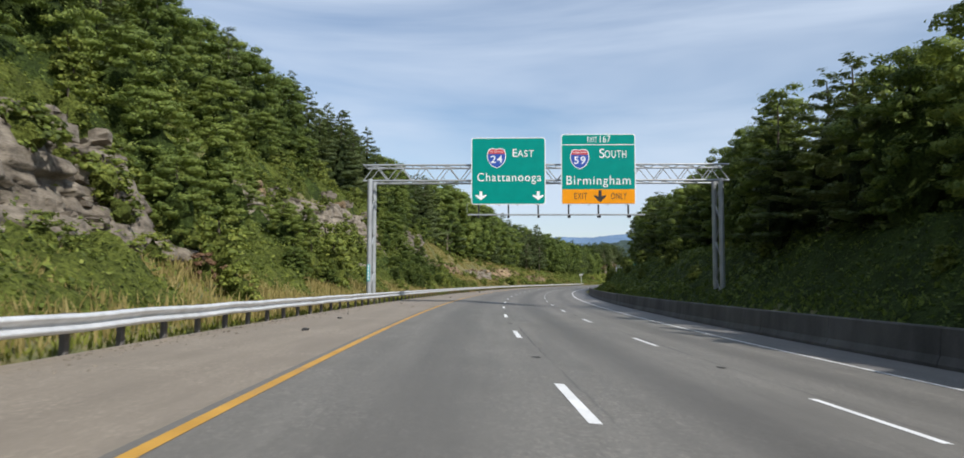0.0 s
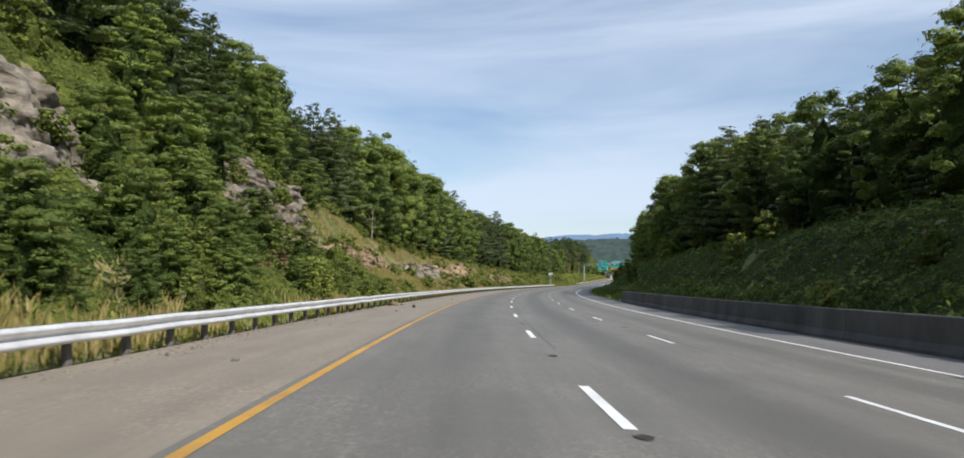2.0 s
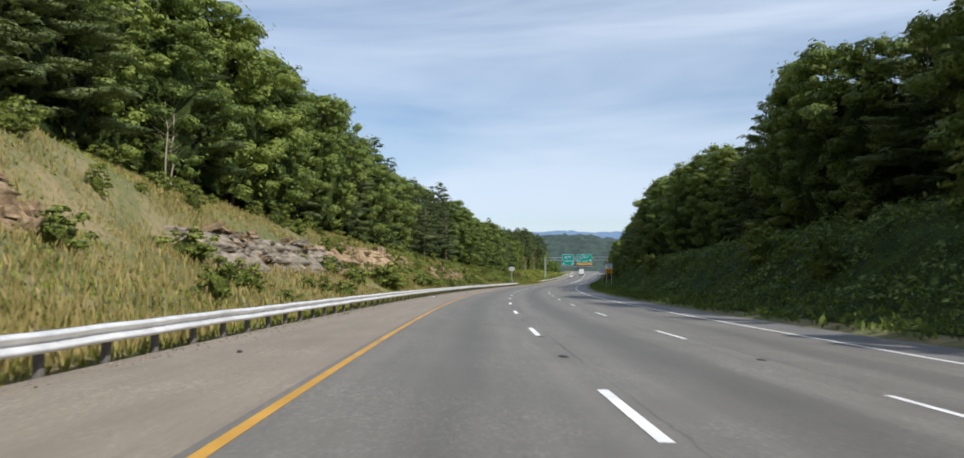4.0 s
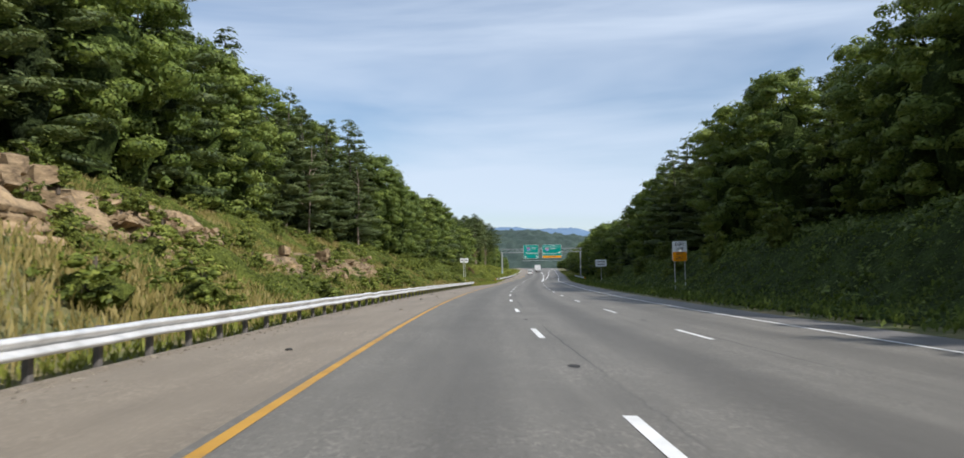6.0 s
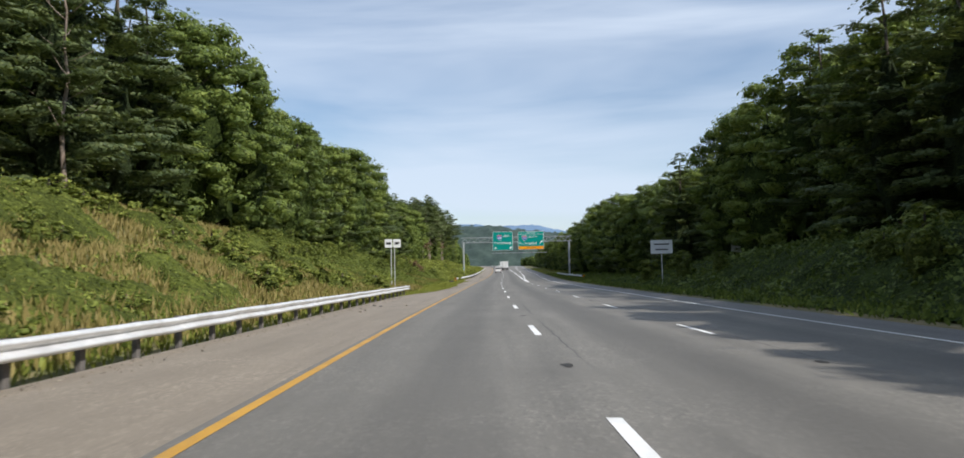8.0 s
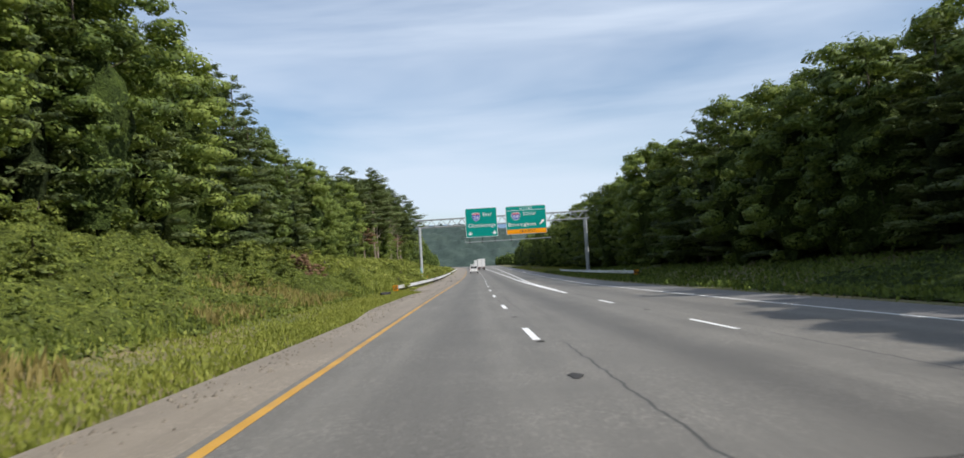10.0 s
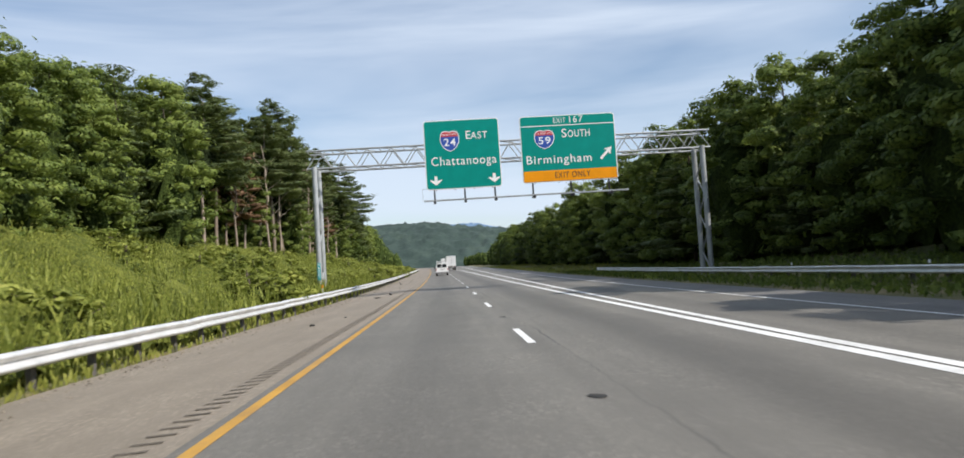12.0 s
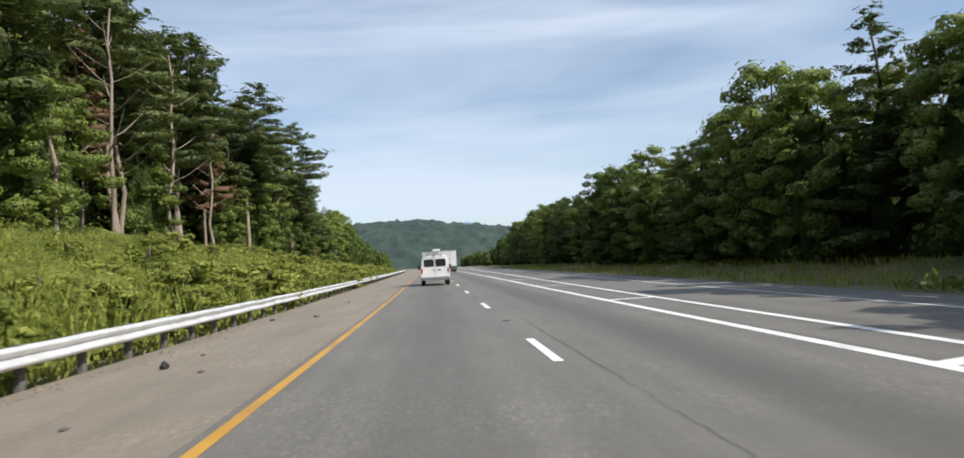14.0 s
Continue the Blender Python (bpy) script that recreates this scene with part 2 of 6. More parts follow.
def asphalt_material(name, tone, lanes):
    """Asphalt laid out in metres by the UV map: x across, y along."""
    m, n, l, b = material(name)
    uv = n.new("ShaderNodeUVMap")
    uv.uv_map = "road"
    sep = n.new("ShaderNodeSeparateXYZ")
    l.new(uv.outputs["UV"], sep.inputs["Vector"])
    fine = noise_node(n, l, uv.outputs["UV"], 55.0, 3.0, 0.7)
    mp = n.new("ShaderNodeMapping")
    mp.inputs["Scale"].default_value = (1.0, 0.06, 1.0)
    l.new(uv.outputs["UV"], mp.inputs["Vector"])
    streak = noise_node(n, l, mp.outputs["Vector"], 1.7, 5.0, 0.6)
    blotch = noise_node(n, l, uv.outputs["UV"], 0.35, 5.0, 0.65)
    v = math_node(n, l, "ADD", math_node(n, l, "MULTIPLY", streak.outputs["Fac"], 0.45), math_node(n, l, "MULTIPLY", blotch.outputs["Fac"], 0.25))
    v = math_node(n, l, "ADD", v, math_node(n, l, "MULTIPLY", fine.outputs["Fac"], 0.3))
    r = ramp_node(n, [(0.3, tuple(c * 0.66 for c in tone)), (0.5, tone), (0.7, tuple(min(1, c * 1.36) for c in tone))])
    l.new(v, r.inputs["Fac"])
    col = r.outputs["Color"]
    # pale stones and dark pits of the worn surface
    st = n.new("ShaderNodeTexVoronoi")
    st.inputs["Scale"].default_value = 26.0
    l.new(uv.outputs["UV"], st.inputs["Vector"])
    pick = n.new("ShaderNodeSeparateColor")
    l.new(st.outputs["Color"], pick.inputs["Color"])
    wear = math_node(n, l, "MULTIPLY", math_node(n, l, "SUBTRACT", blotch.outputs["Fac"], 0.36), 3.0, True)
    lone = math_node(n, l, "MULTIPLY", math_node(n, l, "GREATER_THAN", pick.outputs["Red"], 0.84), wear)
    col = mix_node(n, l, math_node(n, l, "MULTIPLY", lone, 0.5), col, tuple(min(1, c * 2.1) for c in tone))
    pit = math_node(n, l, "MULTIPLY", math_node(n, l, "LESS_THAN", pick.outputs["Red"], 0.14), wear)
    col = mix_node(n, l, math_node(n, l, "MULTIPLY", pit, 0.45), col, tuple(c * 0.4 for c in tone))
    if not lanes:
        # sand, oil and tyre stains that run along the shoulder
        run = noise_node(n, l, mp.outputs["Vector"], 3.4, 4.0, 0.7)
        sf = ramp_node(n, [(0.5, (0, 0, 0)), (0.68, (1, 1, 1))])
        l.new(run.outputs["Fac"], sf.inputs["Fac"])
        col = mix_node(n, l, math_node(n, l, "MULTIPLY", sf.outputs["Color"], 0.36), col, tuple(c * 0.55 for c in tone))
    if lanes:
        # oil drip down the middle of each lane, fading and wandering
        wob = math_node(n, l, "MULTIPLY", math_node(n, l, "SUBTRACT", blotch.outputs["Fac"], 0.5), 0.5)
        for c, w, k in ((1.85, 0.9, 0.5), (5.6, 1.0, 0.75), (9.5, 0.85, 0.5)):
            d = math_node(n, l, "ABSOLUTE", math_node(n, l, "SUBTRACT", math_node(n, l, "ADD", sep.outputs["X"], wob), c))
            f = math_node(n, l, "SUBTRACT", 1.0, math_node(n, l, "DIVIDE", d, w), True)
            f = math_node(n, l, "MULTIPLY", math_node(n, l, "SMOOTH_MIN", f, 0.75), k)
            col = mix_node(n, l, f, col, tuple(c_ * 0.42 for c_ in tone))
        # cracks that follow the joint beside the dashes
        mc = n.new("ShaderNodeMapping")
        mc.inputs["Scale"].default_value = (0.0, 0.7, 1.0)
        l.new(uv.outputs["UV"], mc.inputs["Vector"])
        way = noise_node(n, l, mc.outputs["Vector"], 1.6, 6.0, 0.7)
        gate = noise_node(n, l, mc.outputs["Vector"], 0.11, 2.0)
        for c in (3.95, 7.75):
            x = math_node(n, l, "ADD", sep.outputs["X"], math_node(n, l, "MULTIPLY", math_node(n, l, "SUBTRACT", way.outputs["Fac"], 0.5), 0.26))
            d = math_node(n, l, "ABSOLUTE", math_node(n, l, "SUBTRACT", x, c))
            f = math_node(n, l, "SUBTRACT", 1.0, math_node(n, l, "DIVIDE", d, 0.035), True)
            g = math_node(n, l, "MULTIPLY", math_node(n, l, "SUBTRACT", gate.outputs["Fac"], 0.45), 8.0, True)
            col = mix_node(n, l, math_node(n, l, "MULTIPLY", math_node(n, l, "MULTIPLY", f, g), 0.8), col, (0.02, 0.02, 0.02))
    l.new(col, b.inputs["Base Color"])
    b.inputs["Roughness"].default_value = 0.68
    b.inputs["Specular IOR Level"].default_value = 0.5
    bump_node(n, l, b, fine.outputs["Fac"], 0.35, 0.008)
    return m


def ground_material():
    m, n, l, b = material("hillside_soil_and_grass")
    geo = n.new("ShaderNodeNewGeometry")
    p1 = noise_node(n, l, geo.outputs["Position"], 0.16, 5.0, 0.6)
    p2 = noise_node(n, l, geo.outputs["Position"], 2.6, 5.0, 0.65)
    f = math_node(n, l, "ADD", math_node(n, l, "MULTIPLY", p1.outputs["Fac"], 0.6), math_node(n, l, "MULTIPLY", p2.outputs["Fac"], 0.4))
    r = ramp_node(n, [(0.32, (0.05, 0.07, 0.02)), (0.45, (0.105, 0.115, 0.037)), (0.56, (0.205, 0.168, 0.077)), (0.7, (0.28, 0.21, 0.12))])
    l.new(f, r.inputs["Fac"])
    l.new(r.outputs["Color"], b.inputs["Base Color"])
    b.inputs["Roughness"].default_value = 0.95
    bump_node(n, l, b, p2.outputs["Fac"], 0.8, 0.15)
    return m


M_GROUND = ground_material()
M_ASPHALT = asphalt_material("grey_asphalt", (0.145, 0.135, 0.116), True)
M_SHOULDER = asphalt_material("tan_shoulder_asphalt", (0.236, 0.198, 0.152), False)
M_SHOULDER_R = asphalt_material("grey_shoulder_asphalt", (0.145, 0.138, 0.13), False)
M_WHITE = surface("white_road_paint", [(0.3, (0.62, 0.62, 0.6)), (0.7, (0.85, 0.85, 0.83))], 2.0, 0.6, bump=0.1, dirt=((0.35, 0.34, 0.33), 0.4))
M_YELLOW = surface("yellow_road_paint", [(0.3, (0.4, 0.21, 0.028)), (0.7, (0.58, 0.32, 0.05))], 1.2, 0.6, bump=0.1, dirt=((0.2, 0.145, 0.09), 0.6))
M_GALV = surface("galvanised_steel", [(0.3, (0.54, 0.55, 0.55)), (0.7, (0.8, 0.8, 0.79))], 2.2, 0.4, 0.3, 0.05, dirt=((0.34, 0.31, 0.27), 0.4))
M_GALV_D = surface("weathered_galvanised_pipe", [(0.3, (0.3, 0.32, 0.33)), (0.7, (0.46, 0.48, 0.49))], 1.2, 0.5, 0.4, 0.05, dirt=((0.22, 0.2, 0.18), 0.4))
M_POST = surface("dark_weathered_post", [(0.3, (0.07, 0.065, 0.06)), (0.7, (0.17, 0.155, 0.14))], 3.0, 0.8, 0.0, 0.2)
M_TAR = surface("black_joint_tar", [(0.3, (0.018, 0.017, 0.016)), (0.7, (0.045, 0.042, 0.038))], 4.0, 0.8, 0.0, 0.2)
M_GROOVE = surface("dark_shoulder_groove", [(0.3, (0.08, 0.068, 0.053)), (0.7, (0.15, 0.126, 0.098))], 3.0, 0.9, 0.0, 0.2)
# stained barrier concrete, its base colour lowered to carry the shade on it
M_CONC = surface("stained_shade_darkened_concrete", [(0.3, (0.05, 0.048, 0.045)), (0.7, (0.15, 0.143, 0.135))], 0.7, 0.85, 0.0, 0.25, dirt=((0.04, 0.038, 0.035), 0.7), stretch=(1, 1, 0.35))
M_ROCK = surface("grey_bedded_limestone", [(0.3, (0.035, 0.03, 0.025)), (0.4, (0.12, 0.1, 0.076)), (0.52, (0.205, 0.175, 0.135)), (0.7, (0.34, 0.295, 0.228))], 1.3, 0.95, 0.0, 1.0, 9.0, 0.07, dirt=((0.08, 0.068, 0.045), 0.6), obrand=0.08, stretch=(1, 1, 2.5))
M_ROCK_T = surface("tan_sandstone", [(0.32, (0.045, 0.032, 0.02)), (0.42, (0.17, 0.12, 0.07)), (0.54, (0.29, 0.208, 0.12)), (0.72, (0.44, 0.325, 0.19))], 1.6, 0.95, 0.0, 1.0, 9.0, 0.07, dirt=((0.12, 0.092, 0.055), 0.6), obrand=0.08, stretch=(1, 1, 1.5))
M_BARK = surface("grey_brown_bark", [(0.3, (0.045, 0.036, 0.027)), (0.7, (0.13, 0.105, 0.08))], 2.0, 0.95, 0.0, 0.7, 14.0, 0.03, obrand=0.2, stretch=(1, 1, 0.25))
M_BARK_L = surface("pale_pine_bark", [(0.3, (0.16, 0.12, 0.09)), (0.7, (0.38, 0.31, 0.25))], 2.0, 0.95, 0.0, 0.7, 14.0, 0.03, obrand=0.25, stretch=(1, 1, 0.25))
# plant cores: self-shadowing among the leaves is painted in as darker colours
M_LEAF_IN = inner_material("leaf_core_shade_tone", (0.026, 0.04, 0.01), (0.085, 0.12, 0.026))
M_PINE_IN = inner_material("pine_core_shade_tone", (0.016, 0.024, 0.009), (0.052, 0.072, 0.025))
M_BRUSH_IN = inner_material("brush_core_shade_tone", (0.06, 0.076, 0.016), (0.18, 0.21, 0.042))
M_WEED_IN = inner_material("weed_core_shade_tone", (0.095, 0.115, 0.024), (0.25, 0.27, 0.055))
M_LEAF = leaf_material("broadleaf_foliage", (0.056, 0.086, 0.02), (0.13, 0.18, 0.038), (0.235, 0.285, 0.058), 0.3, 0.75, 6.5, 0.58)
M_PINE = leaf_material("pine_needles", (0.036, 0.056, 0.022), (0.092, 0.124, 0.045), (0.172, 0.2, 0.072), 0.25, 0.6, 7.5, 0.57)
M_BRUSH = leaf_material("brush_foliage", (0.065, 0.088, 0.017), (0.16, 0.2, 0.036), (0.31, 0.335, 0.065), 0.3, 0.5, 8.0, 0.6)
M_WEED = leaf_material("bright_weeds", (0.13, 0.16, 0.028), (0.275, 0.31, 0.06), (0.45, 0.46, 0.11), 0.42, 0.5, 9.0, 0.62)
M_DRY = leaf_material("dry_grass", (0.19, 0.155, 0.05), (0.34, 0.275, 0.1), (0.5, 0.39, 0.18), 0.35)
M_GRASS = leaf_material("mown_grass", (0.15, 0.175, 0.03), (0.29, 0.31, 0.06), (0.44, 0.41, 0.13), 0.35)
M_DEAD = leaf_material("brown_dead_needles", (0.07, 0.04, 0.025), (0.16, 0.09, 0.05), (0.26, 0.16, 0.09), 0.2)


def plain(name, col, rough=0.5, metal=0.0, spec=0.5, coat=0.0):
    m = surface(name, [(0.3, tuple(c * 0.88 for c in col)), (0.7, tuple(min(1, c * 1.06) for c in col))], 1.5, rough, metal, 0.0, spec=spec)
    m.node_tree.nodes["Principled BSDF"].inputs["Coat Weight"].default_value = coat
    return m


M_SIGN_G = plain("green_sign_sheeting", (0.0, 0.245, 0.2), 0.6, spec=0.15)
M_SIGN_W = plain("white_sign_sheeting", (0.82, 0.83, 0.82), 0.6, spec=0.15)
M_SIGN_O = plain("amber_sign_sheeting", (0.8, 0.3, 0.004), 0.6, spec=0.15)
M_SIGN_B = plain("blue_shield_sheeting", (0.02, 0.075, 0.38), 0.45)
M_SIGN_R = plain("red_shield_sheeting", (0.5, 0.05, 0.05), 0.45)
M_BLACK = plain("black_sign_paint", (0.02, 0.02, 0.02), 0.6)
M_TEAL = plain("teal_plate", (0.03, 0.33, 0.36), 0.5)
M_VAN = plain("white_vehicle_paint", (0.8, 0.8, 0.79), 0.3, coat=0.5)
M_GLASS = plain("dark_tinted_glass", (0.02, 0.025, 0.03), 0.08, spec=0.8)
M_RUBBER = plain("black_rubber", (0.025, 0.025, 0.025), 0.85)
M_TRIM = plain("grey_bumper_plastic", (0.2, 0.2, 0.2), 0.6)
M_TAIL = plain("red_tail_lens", (0.35, 0.02, 0.015), 0.25)


# ---- mesh helpers ----
def mesh_data(name, v, f, mat, smooth=False):
    me = bpy.data.meshes.new(name)
    v = np.asarray(v, dtype=np.float32)
    f = np.asarray(f, dtype=np.int32) if not isinstance(f, list) else f
    if isinstance(f, np.ndarray):
        me.vertices.add(len(v))
        me.vertices.foreach_set("co", v.ravel())
        k = f.shape[1]
        me.loops.add(f.size)
        me.loops.foreach_set("vertex_index", f.ravel())
        me.polygons.add(len(f))
        me.polygons.foreach_set("loop_start", np.arange(0, f.size, k, dtype=np.int32))
        me.update(calc_edges=True)
    else:
        me.from_pydata([tuple(map(float, a)) for a in v], [], f)
    me.materials.append(mat)
    if smooth:
        me.polygons.foreach_set("use_smooth", np.ones(len(me.polygons), dtype=bool))
    me.update()
    return me


def piece(name, me, parent=None, m=None, label=""):
    ob = new(name, me)
    if parent is not None:
        ob.parent = parent
    if m is not None:
        ob.matrix_basis = m
    return tagged(ob, label)


def part(name, bm, mat, parent, label="", m=None):
    me = bpy.data.meshes.new(name)
    bm.normal_update()
    bm.to_mesh(me)
    bm.free()
    me.materials.append(mat)
    return piece(name, me, parent, m, label)


def thing(name, m, label, category, group="", kind=""):
    ob = new(name)
    ob.empty_display_size = 0.2
    ob.matrix_basis = m
    return tagged(ob, label, category, group, kind)


def box(bm, c, size, m=None, bevel=0.0, seg=1):
    r = bmesh.ops.create_cube(bm, size=1.0)
    vs = r["verts"]
    bmesh.ops.scale(bm, vec=size, verts=vs)
    if bevel:
        es = list({e for v in vs for e in v.link_edges})
        k = bmesh.ops.bevel(bm, geom=es, offset=bevel, segments=seg, affect="EDGES", profile=0.5)
        vs = list({v for f in k["faces"] for v in f.verts} | {v for v in vs if v.is_valid})
    bmesh.ops.translate(bm, vec=c, verts=vs)
    if m is not None:
        bmesh.ops.transform(bm, matrix=m, verts=vs)
    return vs


def boxed(c, size, bevel=0.0, seg=1):
    bm = bmesh.new()
    box(bm, c, size, None, bevel, seg)
    return bm


def tube(bm, a, b, r, n=8, r2=None):
    a, b = Vector(a), Vector(b)
    d = b - a
    m = Matrix.Translation((a + b) / 2) @ d.to_track_quat("Z", "Y").to_matrix().to_4x4()
    bmesh.ops.create_cone(bm, cap_ends=True, segments=n, radius1=r, radius2=r if r2 is None else r2, depth=d.length, matrix=m)


def strip(name, s, cols, mat, kind="structure", label="", category="", uv=True):
    """A ribbon along the road: at every s, a row of points from the functions in cols (each gives u, h over the line)."""
    rows = [np.stack([np.broadcast_to(f(s)[0], s.shape), np.broadcast_to(f(s)[1], s.shape)], -1) for f in cols]
    k = len(cols)
    v = np.stack([at(s, r[:, 0], r[:, 1]) for r in rows], 1).reshape(-1, 3)
    uvs = np.stack([np.stack([r[:, 0], s], -1) for r in rows], 1).reshape(-1, 2)
    i = (np.arange(len(s) - 1)[:, None] * k + np.arange(k - 1)[None]).ravel()
    f = np.stack([i, i + 1, i + k + 1, i + k], -1)
    me = mesh_data(name, v, f, mat, True)
    if uv:
        lay = me.uv_layers.new(name="road")
        lay.data.foreach_set("uv", uvs[f.ravel()].astype(np.float32).ravel())
    ob = new(name, me)
    return tagged(ob, label, category, "", kind)


def deck_col(u, lift=0.0):
    return lambda s: (u(s) if callable(u) else np.full(s.shape, float(u)), deck(s, u(s) if callable(u) else u) + lift)


# ---- ground sheet to the horizon ----
def build_ground():
    s = np.concatenate([[-4000, -1500, -700], np.arange(-400, -60, 20), np.arange(-60, 700, 2.5), np.arange(700, 1201, 20), [1400, 1600, 2600, 4500]])
    u = np.concatenate([[-4500, -1500, -600, -300, -200, -140], np.arange(-110, -40, 6), np.arange(-40, -20, 1.6), np.arange(-20, -4, 0.8),
                        [-4.3, -3.5, -1.5, 0, 4, 8, 11], np.arange(13, 30, 0.8), np.arange(30, 110, 6), [140, 200, 300, 600, 1500, 4500]])
    S, U = np.meshgrid(s, u, indexing="ij")
    h = ground_h(S, U)
    rng = np.random.default_rng(3)
    off = (U < left_edge(S) - 1.0) | (U > right_edge(S) + 1.2)
    amp = np.where(off, np.clip(np.minimum(np.abs(U + 4.6), np.abs(U - 15)) * 0.06, 0, 0.5), 0)
    n = np.array([noise.noise((a * 0.13, b * 0.17, 0.0)) + 0.5 * noise.noise((a * 0.5, b * 0.6, 4.0)) for a, b in zip(S.ravel(), U.ravel())]).reshape(S.shape)
    h = h + n * amp
    Sc = np.clip(S, -400, 1600)
    v = at(Sc, U, h)
    a = np.interp(Sc, SS, TH)
    ext = (S - Sc)[..., None]
    v = v + ext * np.stack([np.sin(a), np.cos(a), np.zeros_like(a)], -1)
    k = len(u)
    i = (np.arange(len(s) - 1)[:, None] * k + np.arange(k - 1)[None]).ravel()
    f = np.stack([i, i + 1, i + k + 1, i + k], -1)
    ob = new("ground", mesh_data("ground", v.reshape(-1, 3), f, M_GROUND, True))
    tagged(ob, "sloping ground of soil, dry grass and weeds", "ground", "", "structure")


build_ground()
S_ROAD = np.arange(-120.0, 1101.0, 2.0)
strip("road", S_ROAD, [deck_col(-0.2), deck_col(1.8), deck_col(3.8), deck_col(5.6), deck_col(7.6), deck_col(9.6), deck_col(lambda s: edge_line(s) + 0.25)], M_ASPHALT,
      label="worn grey asphalt highway with darker lane middles", category="road")
strip("shoulder_left", S_ROAD, [deck_col(lambda s: left_edge(s)), deck_col(lambda s: (left_edge(s) - 0.2) / 2), deck_col(-0.2)], M_SHOULDER,
      label="tan gritty paved shoulder beside the yellow line", category="shoulder")
strip("shoulder_right", S_ROAD, [deck_col(lambda s: edge_line(s) + 0.25), deck_col(lambda s: right_edge(s))], M_SHOULDER_R,
      label="grey paved shoulder beside the white edge line", category="shoulder")
for ob_name, u0, w in (("yellow_line", -0.02, 0.135),):
    strip(ob_name, np.arange(-60.0, 1001.0, 2.0), [deck_col(u0 - w / 2, 0.006), deck_col(u0 + w / 2, 0.006)], M_YELLOW, label="solid yellow painted edge line", category="road marking", uv=False)
strip("edge_line", np.arange(-60.0, 1001.0, 2.0), [deck_col(lambda s: edge_line(s) - 0.07, 0.006), deck_col(lambda s: edge_line(s) + 0.07, 0.006)], M_WHITE, label="solid white painted edge line", category="road marking", uv=False)
strip("gore_line", np.arange(351.0, 1001.0, 2.0), [deck_col(7.5 - 0.13, 0.006), deck_col(7.5 + 0.13, 0.006)], M_WHITE, label="wide solid white line along the exit gore", category="road marking", uv=False)
strip("gore_line", np.arange(357.0, 1001.0, 2.0), [deck_col(lambda s: gore_right(s) - 0.12, 0.0065), deck_col(lambda s: gore_right(s) + 0.12, 0.0065)], M_WHITE, label="second wide white line of the exit gore", category="road marking", uv=False)


def dash_mark(s0, u, w=0.15, ln=3.048):
    s = np.linspace(s0, s0 + ln, 3)
    ob = strip("lane_dash", s, [deck_col(u - w / 2, 0.006), deck_col(u + w / 2, 0.006)], M_WHITE, kind="", label="short white painted lane dash on asphalt", category="lane dash", uv=False)
    tagged(ob, group="lane dashes")


def dash_u(s):
    """Where the first row of dashes lies across the road."""
    return float(np.interp(s, (0, 120, 200, 260, 320, 360, 410, 470), (3.70, 3.72, 3.60, 3.59, 3.49, 3.53, 3.55, 3.50)))


def dash_s(k):
    """Where the k-th dash begins along the road."""
    s = -3.74 + 12.192 * k
    return s + float(np.interp(s, (0, 120, 320, 470), (-0.2, -0.09, -0.07, -0.01)))


for k in range(-2, 60):
    dash_mark(dash_s(k), dash_u(dash_s(k)))
    if dash_s(k) < 349:
        dash_mark(dash_s(k) + 0.12, 7.5, 0.13)
for k, sc in enumerate((414, 429.7, 445.3, 460.7, 476.2, 491.7, 507.2)):
    g0 = float(gore_right(sc))
    v = np.concatenate([at(np.array([sc, sc + 0.35, sc + 0.5 + 0.35, sc + 0.5]), np.array([7.6, 7.6, g0 - 0.1, g0 - 0.1]), 0)])
    v[:, 2] += deck(np.array([sc, sc, sc, sc]), np.array([7.6, 7.6, g0, g0])) + 0.007
    ob = new("gore_chevron", mesh_data("gore_chevron", v, [(0, 3, 2, 1)], M_WHITE))
    tagged(ob, "white painted cross bar inside the exit gore", "road marking", "gore cross bars")
# rumble strip grooves in the narrow shoulder
for k in range(250):
    s0 = 352 + k * 0.32
    v = at(np.array([s0, s0, s0 + 0.07, s0 + 0.07]), np.array([-0.72, -0.44, -0.44, -0.72]), 0)
    v[:, 2] += deck(np.full(4, s0), np.array([-0.72, -0.44, -0.44, -0.72])) + 0.004
    if k == 0:
        RUMBLE_V, RUMBLE_F = [], []
    RUMBLE_F.append([len(RUMBLE_V) + j for j in range(4)])
    RUMBLE_V.extend(v.tolist())
tagged(new("rumble_strip", mesh_data("rumble_strip", RUMBLE_V, RUMBLE_F, M_GROOVE)), "row of dark rumble grooves beside the yellow line", "rumble strip", "", "stuff")


# ---- guardrails ----
def guard_profile():
    return np.array([(0.0, 0.0), (0.03, 0.008), (0.088, 0.045), (0.088, 0.078), (0.0, 0.125), (0.0, 0.19), (0.088, 0.238), (0.088, 0.27), (0.03, 0.305), (0.0, 0.313)])


